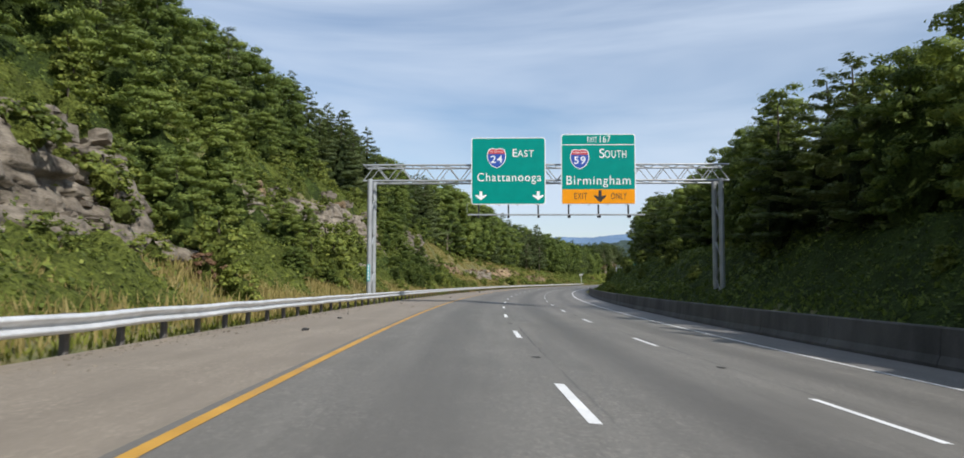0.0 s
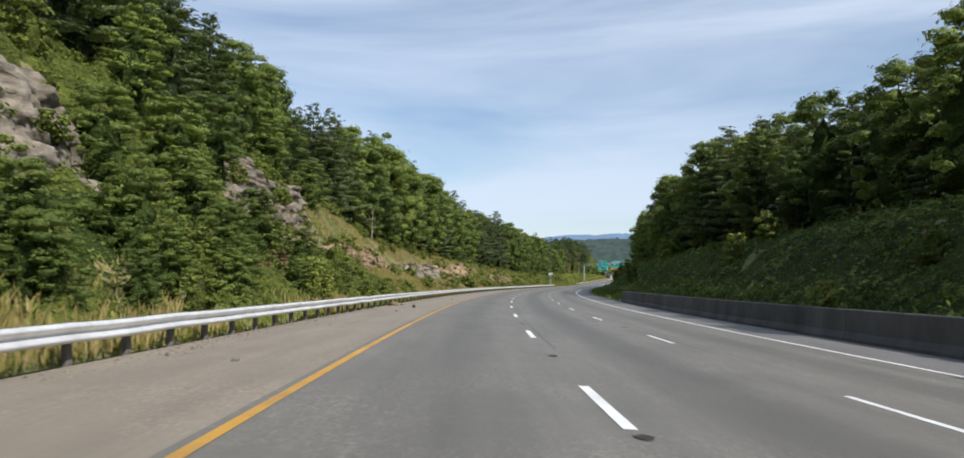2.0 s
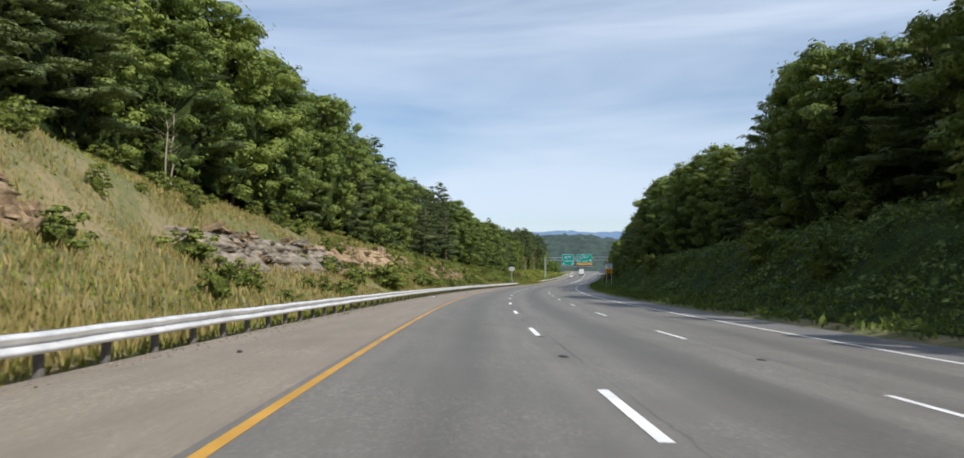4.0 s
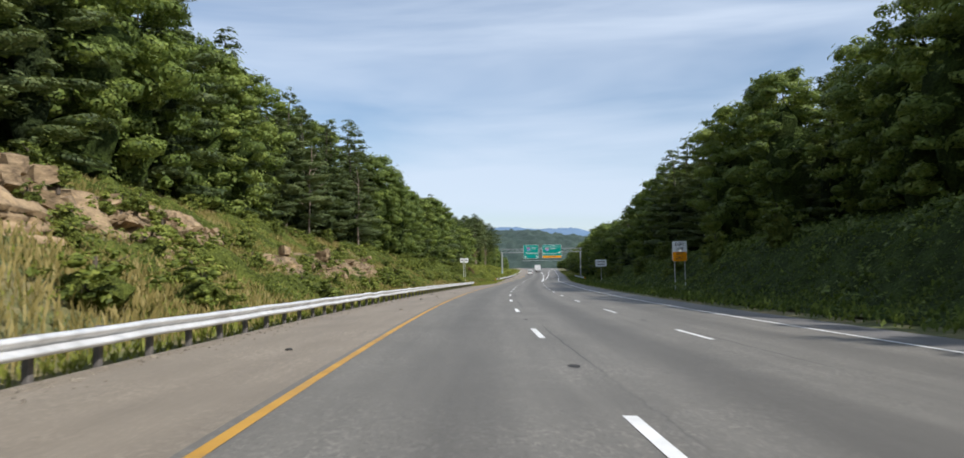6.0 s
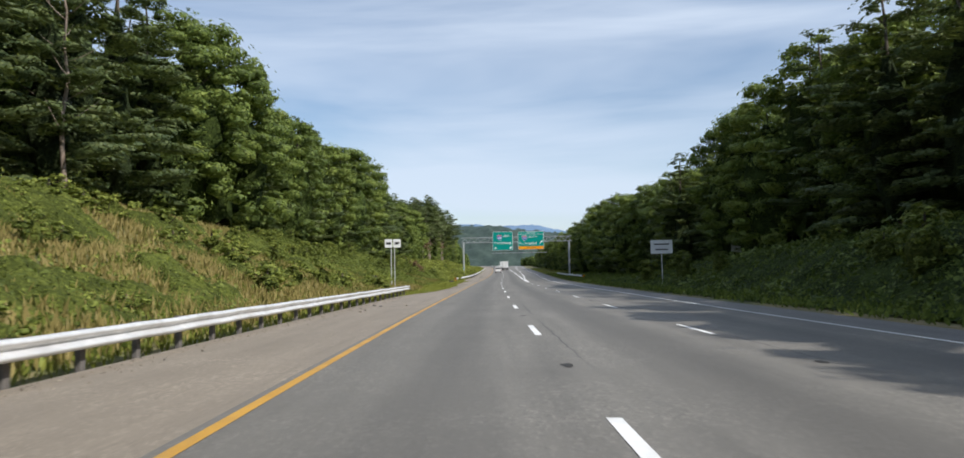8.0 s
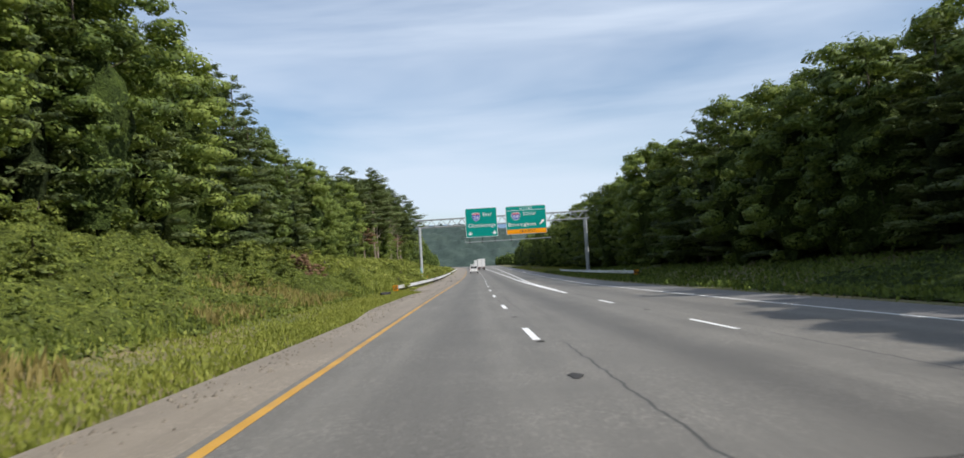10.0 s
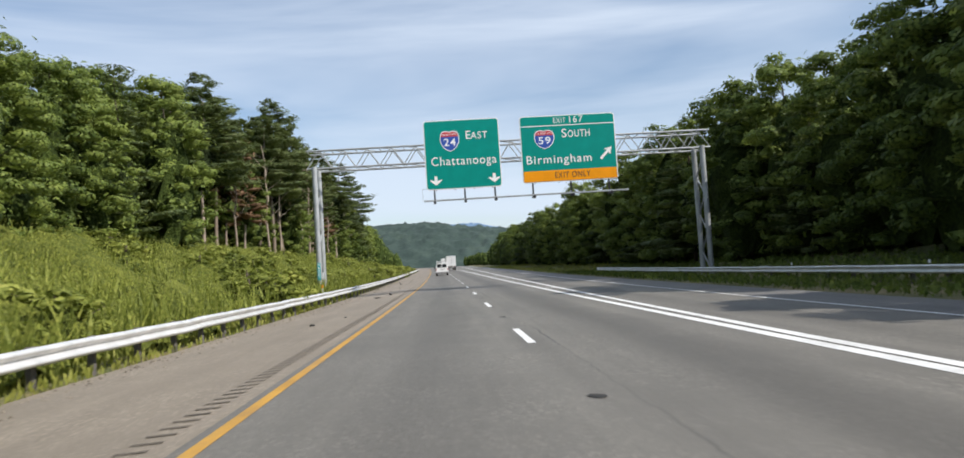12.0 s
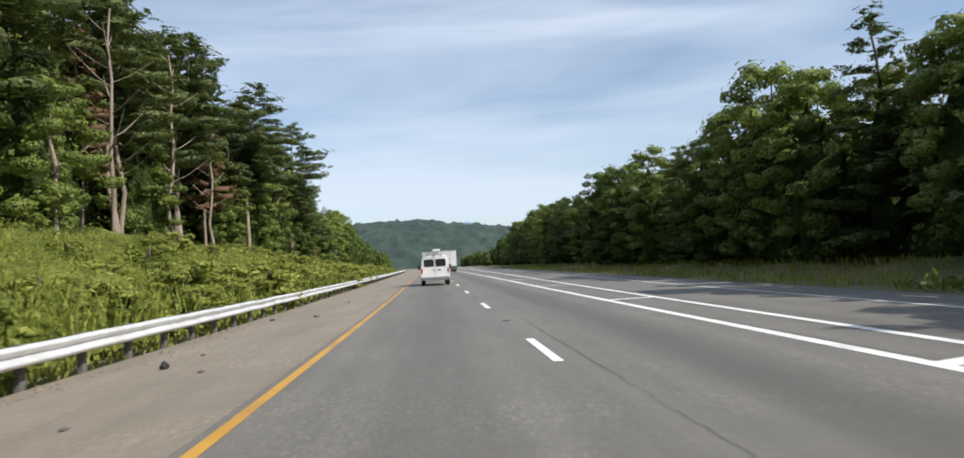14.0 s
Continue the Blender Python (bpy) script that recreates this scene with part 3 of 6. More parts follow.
def guardrail(s0, s1, uf, side, label, hb=0.40, step=1.905, dent=0.0, base=None):
    """A W-beam rail: posts with blocks behind one long beam. side: +1 when the beam faces right."""
    root = thing("guardrail", Matrix.Identity(4), label, "guardrail")
    s = np.arange(s0, s1 + 0.01, step / 4)
    u = uf(s)
    base = base or (lambda s, u: deck(s, u) - 0.02)
    hg = base(s, u)
    wob = np.array([noise.noise((a * 0.42, 7.0, 0)) + 0.3 * noise.noise((a * 1.3, 3.0, 0)) for a in s])
    wob2 = np.array([noise.noise((a * 0.22, 1.0, 3)) + 0.35 * noise.noise((a * 1.1, 5.0, 3)) for a in s])
    dn = np.array([dent * math.exp(-((a - 238) / 16) ** 2) for a in s]) + 0.012
    pr = guard_profile()
    v = []
    for j in range(len(s)):
        pu, ph = u[j] + side * (pr[:, 0] + 0.02) + wob2[j] * dn[j] * 3, hg[j] + hb + pr[:, 1] + wob[j] * dn[j] * 2
        v.append(at(np.full(10, s[j]), pu, ph))
    v = np.concatenate(v)
    k = 10
    i = (np.arange(len(s) - 1)[:, None] * k + np.arange(k - 1)[None]).ravel()
    f = np.stack([i, i + 1, i + k + 1, i + k], -1)
    me = mesh_data("beam", v, f, M_GALV)
    ob = piece("beam", me, root, None, "galvanised W-shaped steel beam")
    so = ob.modifiers.new("thick", "SOLIDIFY")
    so.thickness = 0.006
    bm = bmesh.new()
    box(bm, (0, 0, 0.28), (0.11, 0.15, 0.86), None, 0.01)
    pm = bpy.data.meshes.new("post")
    bm.to_mesh(pm)
    bm.free()
    pm.materials.append(M_POST)
    bm = bmesh.new()
    box(bm, (0.0, 0, 0.56), (0.12, 0.11, 0.3), None, 0.01)
    km = bpy.data.meshes.new("block")
    bm.to_mesh(km)
    bm.free()
    km.materials.append(M_POST)
    q = np.arange(s0 + 0.9, s1 - 0.3, step)
    for j, a in enumerate(q[:290]):
        uu = float(uf(np.array([a]))[0])
        hh = float(base(np.array([a]), np.array([uu]))[0])
        tilt = random.uniform(-2, 2)
        piece("post", pm, root, station(a, uu - side * 0.22, hh) @ pose(0, 0, 0, tilt, random.uniform(-2, 2), 0))
        piece("block", km, root, station(a, uu - side * 0.1, hh))
    return root


def left_rail_u(s):
    return np.interp(s, (-100, 377, 392, 430, 1000), (-4.15, -4.9, -4.45, -4.15, -4.15))


guardrail(-30, 306, lambda s: np.full(np.shape(s), -4.15), 1, "long galvanised steel guardrail on dark posts", dent=0.014)
guardrail(377.5, 640, left_rail_u, 1, "galvanised guardrail starting at a striped end marker")
guardrail(385, 452, lambda s: np.full(np.shape(s), 19.0), -1, "galvanised guardrail in the shade below trees", base=lambda s, u: ground_h(s, u) - 0.05)
# striped markers at the rails' near ends
def rail_end(s, u, label):
    end = thing("rail_end_marker", station(s, u, float(ground_h(s, u) if u > 10 else deck(s, u)) - 0.05), label, "end marker", "rail end markers")
    part("panel", boxed((0, 0, 0.55), (0.5, 0.03, 0.5), 0.01), M_SIGN_O, end, "amber square panel")
    for k in (-1, 0, 1):
        bm = bmesh.new()
        box(bm, (0, 0, 0), (0.085, 0.008, 0.5 if k == 0 else 0.36))
        part("stripe", bm, M_BLACK, end, "black diagonal stripe", pose(0.17 * k, -0.021, 0.55 - 0.02 * k, 0, 40 if u < 10 else -40, 0))
    part("stake", boxed((0, 0.03, 0.25), (0.07, 0.05, 0.6)), M_POST, end)


rail_end(377.3, -4.95, "yellow and black striped end marker of a guardrail")
rail_end(384.8, 19.0, "striped end marker of a shaded guardrail")
for sd in (391.0, 398.0, 408.0):
    d_ = thing("delineator", station(sd, 19.05, float(ground_h(sd, 19.0))), "small white reflector standing on the guardrail", "delineator", "rail reflectors")
    part("reflector", boxed((0, 0, 0.78), (0.1, 0.02, 0.12), 0.008), M_SIGN_W, d_)
    part("stem", boxed((0, 0, 0.35), (0.03, 0.01, 0.8)), M_GALV, d_)
for sd in (412.0,):
    d_ = thing("delineator", station(sd, -4.5, 0.0), "small yellow reflector standing on the guardrail", "delineator")
    part("reflector", boxed((0, 0, 0.86), (0.09, 0.02, 0.13), 0.008), M_SIGN_O, d_)
    part("stem", boxed((0, 0, 0.35), (0.03, 0.01, 0.9)), M_GALV, d_)


# ---- concrete barrier ----
def barrier():
    root = thing("concrete_barrier", Matrix.Identity(4), "stained concrete barrier wall in panels, darkened for shade", "barrier")
    pr = [(-0.02, -0.1), (0.0, 0.08), (0.1, 0.3), (0.14, 1.0), (0.17, 1.04), (0.36, 1.04), (0.39, 1.0), (0.42, -0.1)]
    pr = np.array(pr)
    a = -60.0
    while a < 134:
        b = min(a + 6.1, 134.6)
        s = np.linspace(a + 0.015, b - 0.015, 4)
        v = np.concatenate([at(np.full(8, x), 14.42 + pr[:, 0], deck(x, 14.4) + pr[:, 1]) for x in s])
        f = [[j * 8 + i, j * 8 + i + 1, j * 8 + i + 9, j * 8 + i + 8] for j in range(3) for i in range(7)]
        f += [list(range(8)), list(range(24, 32))[::-1]]
        piece("panel", mesh_data("panel", v, f, M_CONC), root)
        a = b


barrier()


# ---- overhead sign gantries ----
def text_mesh(body, size, mat, bold=0.001):
    cu = bpy.data.curves.new("lettering", "FONT")
    cu.body, cu.size, cu.align_x, cu.align_y = body, size, "CENTER", "CENTER"
    cu.offset, cu.extrude, cu.space_character = bold, 0.004, 1.14
    ob = bpy.data.objects.new("lettering", cu)
    scene.collection.objects.link(ob)
    bpy.context.view_layer.update()
    me = bpy.data.meshes.new_from_object(ob.evaluated_get(bpy.context.evaluated_depsgraph_get()))
    bpy.data.objects.remove(ob)
    me.materials.clear()
    me.materials.append(mat)
    return me


def letters(parent, body, x, z, height, mat, y=-0.05, width=None, bold=0.001, turn=0):
    """Upright lettering facing the traffic; height: of a capital; width: squeezed or spread to it."""
    me = text_mesh(body, height / 0.7, mat, bold)
    xs = [v.co.x for v in me.vertices]
    k = 1.0 if width is None else width / max(1e-6, max(xs) - min(xs))
    m = Matrix.Translation((x, y, z)) @ Matrix.Rotation(radians(turn), 4, "Y") @ Matrix.Rotation(radians(90), 4, "X") @ Matrix.Diagonal((k, 1, 1, 1))
    return piece("lettering", me, parent, m, body.lower() + " lettering")


def rounded(w, h, r, n=5):
    pts = []
    for cx, cz, a0 in ((w / 2 - r, h / 2 - r, 0), (-w / 2 + r, h / 2 - r, 90), (-w / 2 + r, -h / 2 + r, 180), (w / 2 - r, -h / 2 + r, 270)):
        pts += [(cx + r * math.cos(radians(a0 + 90 * k / n)), cz + r * math.sin(radians(a0 + 90 * k / n))) for k in range(n + 1)]
    return pts


def plate(pts, y0, y1):
    """A plate with the outline pts (x, z), from y0 (front) to y1 (back)."""
    bm = bmesh.new()
    a = [bm.verts.new((x, y0, z)) for x, z in pts]
    b = [bm.verts.new((x, y1, z)) for x, z in pts]
    bm.faces.new(a)
    bm.faces.new(b[::-1])
    n = len(pts)
    for i in range(n):
        bm.faces.new((a[i], b[i], b[(i + 1) % n], a[(i + 1) % n]))
    bmesh.ops.recalc_face_normals(bm, faces=bm.faces)
    return bm


def shield_outline(w, h):
    half = [(0.0, 0.46), (0.14, 0.5), (0.3, 0.49), (0.4, 0.44), (0.47, 0.3), (0.5, 0.1), (0.46, -0.1), (0.36, -0.28), (0.2, -0.42), (0.0, -0.5)]
    r = [(x * w, z * h) for x, z in half]
    return r + [(-x, z) for x, z in reversed(r[1:-1])]


def arrow_down(w, h):
    return [(x * w, z * h) for x, z in ((-0.13, 0.5), (0.13, 0.5), (0.13, 0.0), (0.5, 0.12), (0.5, -0.02), (0.0, -0.5), (-0.5, -0.02), (-0.5, 0.12), (-0.13, 0.0))]


def arrow_diag(k):
    pts = [(-0.5, -0.36), (-0.36, -0.5), (0.22, 0.08), (0.34, -0.14), (0.5, 0.5), (-0.14, 0.34), (0.08, 0.22)]
    return [(x * k, z * k) for x, z in pts]


def shield(parent, number, x, z, w, h):
    part("shield", plate(shield_outline(w, h), -0.052, -0.036), M_SIGN_W, parent, "white-edged route shield", Matrix.Translation((x, 0, z)))
    body = [(px_, pz) for px_, pz in shield_outline(w * 0.92, h * 0.92) if True]
    part("shield_face", plate(body, -0.058, -0.05), M_SIGN_B, parent, "blue shield face", Matrix.Translation((x, 0, z)))
    top = [(-0.44 * w, 0.22 * h), (0.44 * w, 0.22 * h), (0.4 * w, 0.36 * h), (0.28 * w, 0.44 * h), (0.12 * w, 0.455 * h), (0, 0.42 * h), (-0.12 * w, 0.455 * h), (-0.28 * w, 0.44 * h), (-0.4 * w, 0.36 * h)]
    part("shield_top", plate(top, -0.064, -0.056), M_SIGN_R, parent, "red shield band", Matrix.Translation((x, 0, z)))
    letters(parent, "INTERSTATE", x, z + 0.32 * h, 0.085 * h, M_SIGN_W, -0.067, 0.68 * w, 0.0)
    letters(parent, number, x, z - 0.07 * h, 0.36 * h, M_SIGN_W, -0.064, 0.6 * w, 0.008)


def sign_panel(parent, x0, x1, z0, z1, y=0.0):
    w, h = x1 - x0, z1 - z0
    s = new("sign")
    s.parent = parent
    s.matrix_basis = Matrix.Translation(((x0 + x1) / 2, y, (z0 + z1) / 2))
    tagged(s, "green highway guide sign with white lettering")
    part("panel", plate(rounded(w, h, 0.2), -0.03, 0.02), M_SIGN_W, s, "white border plate")
    part("face", plate(rounded(w - 0.11, h - 0.11, 0.16), -0.04, -0.028), M_SIGN_G, s, "green reflective face")
    for k in range(4):
        xx = -w / 2 + w * (k + 0.5) / 4
        part("stiffener", boxed((xx, 0.06, 0), (0.08, 0.08, h + 0.1)), M_GALV_D, s)
    return s, w, h


def gantry(s, ul, ur, hl, hr, chord0, chord1, left, right, exit_only, plate_text, fore=-0.4):
    m = station(s, 0.0, 0.0)
    root = thing("sign_gantry", m, "galvanised truss gantry with two green highway signs", "sign gantry", "sign gantries")
    # posts in pairs with lacing
    for u, hb in ((ul, hl), (ur, hr)):
        for y in (0.0, 1.55):
            bm = bmesh.new()
            tube(bm, (u, y, hb - 0.4), (u, y, chord0 + 0.12), 0.17, 14)
            tube(bm, (u, y, hb - 0.4), (u, y, hb + 0.12), 0.3, 14)
            part("post", bm, M_GALV_D, root, "round galvanised post")
        z, k = hb + 0.6, 0
        while z < chord0 - 0.8:
            bm = bmesh.new()
            y0, y1 = (0.15, 1.4) if k % 2 == 0 else (1.4, 0.15)
            tube(bm, (u, y0, z), (u, y1, z + 1.25), 0.045, 6)
            part("brace", bm, M_GALV_D, root)
            z += 1.25
            k += 1
    x0, x1 = ul - 0.45, ur + 0.55
    for y in (0.0, 1.55):
        for z in (chord0, chord1):
            bm = bmesh.new()
            tube(bm, (x0, y, z), (x1, y, z), 0.065, 8)
            part("chord", bm, M_GALV_D, root)
    n = int((x1 - x0) / 1.55)
    for i in range(n):
        a, b = x0 + (x1 - x0) * i / n, x0 + (x1 - x0) * (i + 1) / n
        mid = (a + b) / 2
        bars = [((a, 0, chord1), (a, 1.55, chord1), 0.03)]
        for y in (0.0, 1.55):
            bars += [((a, y, chord0), (mid, y, chord1), 0.032), ((mid, y, chord1), (b, y, chord0), 0.032)]
        for z in (chord0, chord1):
            bars.append(((a, 0.0, z), (b, 1.55, z), 0.03))
        for p0, p1, rad in bars:
            bm = bmesh.new()
            tube(bm, p0, p1, rad, 6)
            part("lacing", bm, M_GALV_D, root)
    # signs
    l0, l1, lz0, lz1 = left
    r0, r1, rz0, rz1 = right
    sl, w, h = sign_panel(root, l0, l1, lz0, lz1, fore)
    shield(sl, "24", -0.16 * w, 0.19 * h, 0.26 * w, 0.3 * h)
    letters(sl, "E", 0.085 * w, 0.262 * h, 0.12 * h, M_SIGN_W)
    letters(sl, "AST", 0.232 * w, 0.254 * h, 0.1 * h, M_SIGN_W, width=0.22 * w)
    letters(sl, "Chattanooga", 0.01 * w, -0.1 * h, 0.125 * h, M_SIGN_W, width=0.86 * w)
    for x in (-0.37, 0.4):
        part("arrow", plate(arrow_down(0.15 * w, 0.13 * h), -0.052, -0.036), M_SIGN_W, sl, "white down arrow", Matrix.Translation((x * w, 0, -0.37 * h)))
    sr, w, h = sign_panel(root, r0, r1, rz0, rz1, fore)
    part("exit_line", boxed((0, -0.043, 0.345 * h), (w - 0.12, 0.012, 0.05)), M_SIGN_W, sr, "white rule below the exit number")
    letters(sr, "EXIT", -0.08 * w, 0.415 * h, 0.075 * h, M_SIGN_W, width=0.13 * w)
    letters(sr, "167", 0.085 * w, 0.42 * h, 0.1 * h, M_SIGN_W, width=0.14 * w)
    shield(sr, "59", -0.25 * w, 0.14 * h, 0.26 * w if not exit_only else 0.215 * w, 0.285 * h)
    letters(sr, "S", 0.05 * w if not exit_only else -0.04 * w, 0.215 * h, 0.13 * h, M_SIGN_W)
    letters(sr, "OUTH", 0.235 * w if not exit_only else 0.115 * w, 0.205 * h, 0.105 * h, M_SIGN_W, width=0.29 * w if not exit_only else 0.23 * w)
    letters(sr, "Birmingham", 0.0 if not exit_only else -0.11 * w, -0.165 * h, 0.125 * h, M_SIGN_W, width=0.86 * w if not exit_only else 0.68 * w)
    band = 0.2 * h if not exit_only else 0.16 * h
    part("exit_band", boxed((0, -0.044, -h / 2 + 0.06 + band / 2), (w - 0.14, 0.014, band)), M_SIGN_O, sr, "amber exit only band")
    zb = -h / 2 + 0.06 + band / 2
    if exit_only:
        letters(sr, "EXIT ONLY", 0.02 * w, zb, 0.55 * band, M_BLACK, -0.054, 0.37 * w, 0.0)
        part("arrow", plate(arrow_diag(0.13 * w), -0.052, -0.036), M_SIGN_W, sr, "white diagonal arrow", Matrix.Translation((0.385 * w, 0, -0.11 * h)))
    else:
        letters(sr, "EXIT", -0.24 * w, zb, 0.45 * band, M_BLACK, -0.054, 0.17 * w, 0.0)
        letters(sr, "ONLY", 0.27 * w, zb, 0.45 * band, M_BLACK, -0.054, 0.21 * w, 0.0)
        part("arrow", plate(arrow_down(0.16 * w, 0.85 * band), -0.058, -0.05), M_BLACK, sr, "black down arrow", Matrix.Translation((0.02 * w, 0, zb)))
    for a, b in ((l0, l1), (r0, r1)):
        for k in range(4):
            x = a + (b - a) * (k + 0.5) / 4
            bm = bmesh.new()
            for z in (chord0, chord1):
                box(bm, (x, fore / 2 + 0.03, z), (0.07, abs(fore) - 0.14, 0.07))
            part("hanger", bm, M_GALV_D, root, "steel arm that holds the sign")
    # light rail below the signs, on arms
    zr = min(lz0, rz0) - 0.7
    bm = bmesh.new()
    box(bm, ((l0 + r1) / 2 + 0.15, fore - 0.35, zr), (r1 - l0 + 0.7, 0.14, 0.1), None, 0.015)
    part("walkway_rail", bm, M_GALV_D, root, "galvanised light rail below the signs")
    for a, b, zz in ((l0, l1, lz0), (r0, r1, rz0)):
        for k in range(3):
            x = a + (b - a) * (0.1 + 0.4 * k)
            bm = bmesh.new()
            box(bm, (x, fore - 0.05, zr - 0.08), (0.09, 1.1, 0.09))
            box(bm, (x, fore + 0.1, (zr + zz) / 2), (0.1, 0.1, zz - zr + 0.3))
            box(bm, (x, fore - 0.45, zr - 0.14), (0.16, 0.3, 0.14), None, 0.02)
            part("light_arm", bm, M_BLACK, root, "dark bracket arm with lamp")
    bm = bmesh.new()
    for x in (l0 - 0.25,):
        tube(bm, (x, fore - 0.35, zr), (x, fore - 0.35, zr + 0.75), 0.012, 5)
        tube(bm, (x, fore - 0.35, zr + 0.75), (x + 0.4, fore - 0.35, zr + 0.75), 0.012, 5)
    part("guard_wire", bm, M_GALV_D, root)
    # code plate on the post
    part("code_plate", boxed((ul, -0.185, hl + 1.9), (0.2, 0.02, 1.1), 0.005), M_TEAL, root, "teal upright code plate")
    if plate_text:
        for i, ch in enumerate(plate_text):
            letters(root, ch, ul, hl + 2.33 - 0.21 * i, 0.15, M_SIGN_W, -0.2, None, 0.0)
    else:
        for i in range(5):
            part("code_bar", boxed((ul, -0.2, hl + 2.33 - 0.21 * i), (0.1, 0.008, 0.13)), M_SIGN_W, root)


gantry(48.0, -5.25, 18.0, 0.1, -0.2, 8.15, 9.2, (1.56, 6.46, 6.5, 10.95), (7.48, 12.35, 6.5, 11.17), False, "")
gantry(419.7, -5.95, 19.5, -0.2, -0.4, 8.3, 9.45, (1.2, 5.95, 6.3, 10.67), (7.27, 13.35, 6.38, 10.62), True, "XX007", -1.6)


# ---- roadside signs ----
def post_sign(s, u, h0, w, z0, z1, label, build, posts=(-0.3, 0.3), pw=0.05, turn=0):
    root = thing("road_sign", station(s, u, h0, turn), label, "road sign")
    for x in posts:
        part("post", boxed((x, 0.03, z1 / 2 - 0.1), (pw, pw, z1 + 0.2)), M_GALV, root, "steel sign post")
    build(root, w, z0, z1)
    return root


def lane_sign(root, w, z0, z1):
    h = z1 - z0
    part("panel", plate([(x, z + (z0 + z1) / 2) for x, z in rounded(w, h, 0.08)], -0.02, 0.0), M_SIGN_W, root, "white panel")
    part("amber_half", plate([(x, z + z0 + h * 0.235) for x, z in rounded(w - 0.04, h * 0.46, 0.06)], -0.026, -0.018), M_SIGN_O, root, "amber lower half")
    for i, t in enumerate(("RIGHT", "LANE", "EXIT", "ONLY")):
        letters(root, t, 0, z1 - h * (0.16 + 0.225 * i), 0.15 * h, M_BLACK, -0.03, w * (0.62, 0.5, 0.46, 0.52)[i], 0.004)


def bars_sign(n):
    def go(root, w, z0, z1):
        h = z1 - z0
        part("panel", plate([(x, z + (z0 + z1) / 2) for x, z in rounded(w, h, 0.06)], -0.02, 0.0), M_SIGN_W, root, "white panel")
        for i in range(n):
            part("bar", boxed((0, -0.024, z1 - h * (i + 0.8) / (n + 0.6)), (w * (0.7, 0.55, 0.62)[i % 3], 0.008, h * 0.09)), M_BLACK, root, "dark unreadable line")
    return go


def two_plate_sign(root, w, z0, z1):
    for k in (-1, 1):
        part("panel", plate([(x + k * w * 0.26, z + (z0 + z1) / 2) for x, z in rounded(w * 0.46, z1 - z0, 0.05)], -0.02, 0.0), M_SIGN_W, root, "small white plate")
        part("bar", boxed((k * w * 0.26, -0.024, (z0 + z1) / 2), (w * 0.28, 0.008, 0.2)), M_BLACK, root, "dark unreadable mark")


post_sign(244.0, 16.95, -0.35, 1.2, 2.72, 4.3, "white and amber lane sign on two posts in grass", lane_sign, (-0.42, 0.42), 0.05, 10)
post_sign(311.0, 17.4, -0.3, 1.9, 3.1, 4.3, "white roadside sign with unreadable lines near trees", bars_sign(2), (0.0,), 0.06)
post_sign(317.0, 26.1, 1.2, 1.35, 1.75, 2.7, "small dark-lettered sign at the wood's edge", bars_sign(2), (0.1,), 0.1)
post_sign(312.0, -6.3, -0.1, 1.45, 3.95, 4.7, "pair of small white route plates on tall posts", two_plate_sign, (-0.15, 0.15), 0.06)


# ---- distant hills ----
def ridge(name, cx, cy, half, depth, height, az, mat, seed, label, bump):
    """A wooded ridge across the view at (cx, cy), whose front faces back along az."""
    nx, ny = 240, 40
    a = radians(az)
    f_, r_ = np.array((math.sin(a), math.cos(a))), np.array((math.cos(a), -math.sin(a)))
    x, y = np.meshgrid(np.linspace(-half, half, nx), np.linspace(0, depth, ny), indexing="ij")
    prof = np.sin(np.clip(y / depth, 0, 1) * math.pi / 2) ** 0.9
    big = np.array([noise.noise((p * 3.0 / half + seed, seed, 0)) * 0.32 + noise.noise((p * 9.0 / half, seed, 5)) * 0.12 for p in x[:, 0]])[:, None]
    tree = np.array([noise.noise((p * 0.11, q * 0.07, seed)) + 0.6 * noise.noise((p * 0.27, q * 0.2, seed + 3)) for p, q in zip(x.ravel(), y.ravel())]).reshape(x.shape)
    z = height * (1 + big) * prof * np.clip(1.25 - (np.abs(x) / half) ** 3, 0, 1) + tree * bump * np.clip(prof * 3, 0, 1) - 12
    w = np.stack([cx + x * r_[0] + y * f_[0], cy + x * r_[1] + y * f_[1], z], -1).reshape(-1, 3)
    i = (np.arange(nx - 1)[:, None] * ny + np.arange(ny - 1)[None]).ravel()
    q = np.stack([i, i + ny, i + ny + 1, i + 1], -1)
    tagged(new(name, mesh_data(name, w, q, mat)), label, "hill", "", "structure")


# bluish haze of distance is mixed into this canopy green
M_HILL = surface("haze_tinted_hill_canopy", [(0.3, (0.018, 0.033, 0.03)), (0.5, (0.034, 0.056, 0.047)), (0.7, (0.056, 0.083, 0.064))], 0.05, 1.0, 0.0, 0.6, 0.35, 2.0)
# the far ridge's haze is painted as a pale blue base colour
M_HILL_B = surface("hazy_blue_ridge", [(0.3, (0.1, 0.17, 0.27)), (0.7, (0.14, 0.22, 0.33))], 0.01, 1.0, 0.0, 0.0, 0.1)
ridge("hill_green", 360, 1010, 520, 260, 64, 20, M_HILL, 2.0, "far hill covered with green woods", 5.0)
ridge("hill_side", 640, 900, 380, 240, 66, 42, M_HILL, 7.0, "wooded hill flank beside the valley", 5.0)
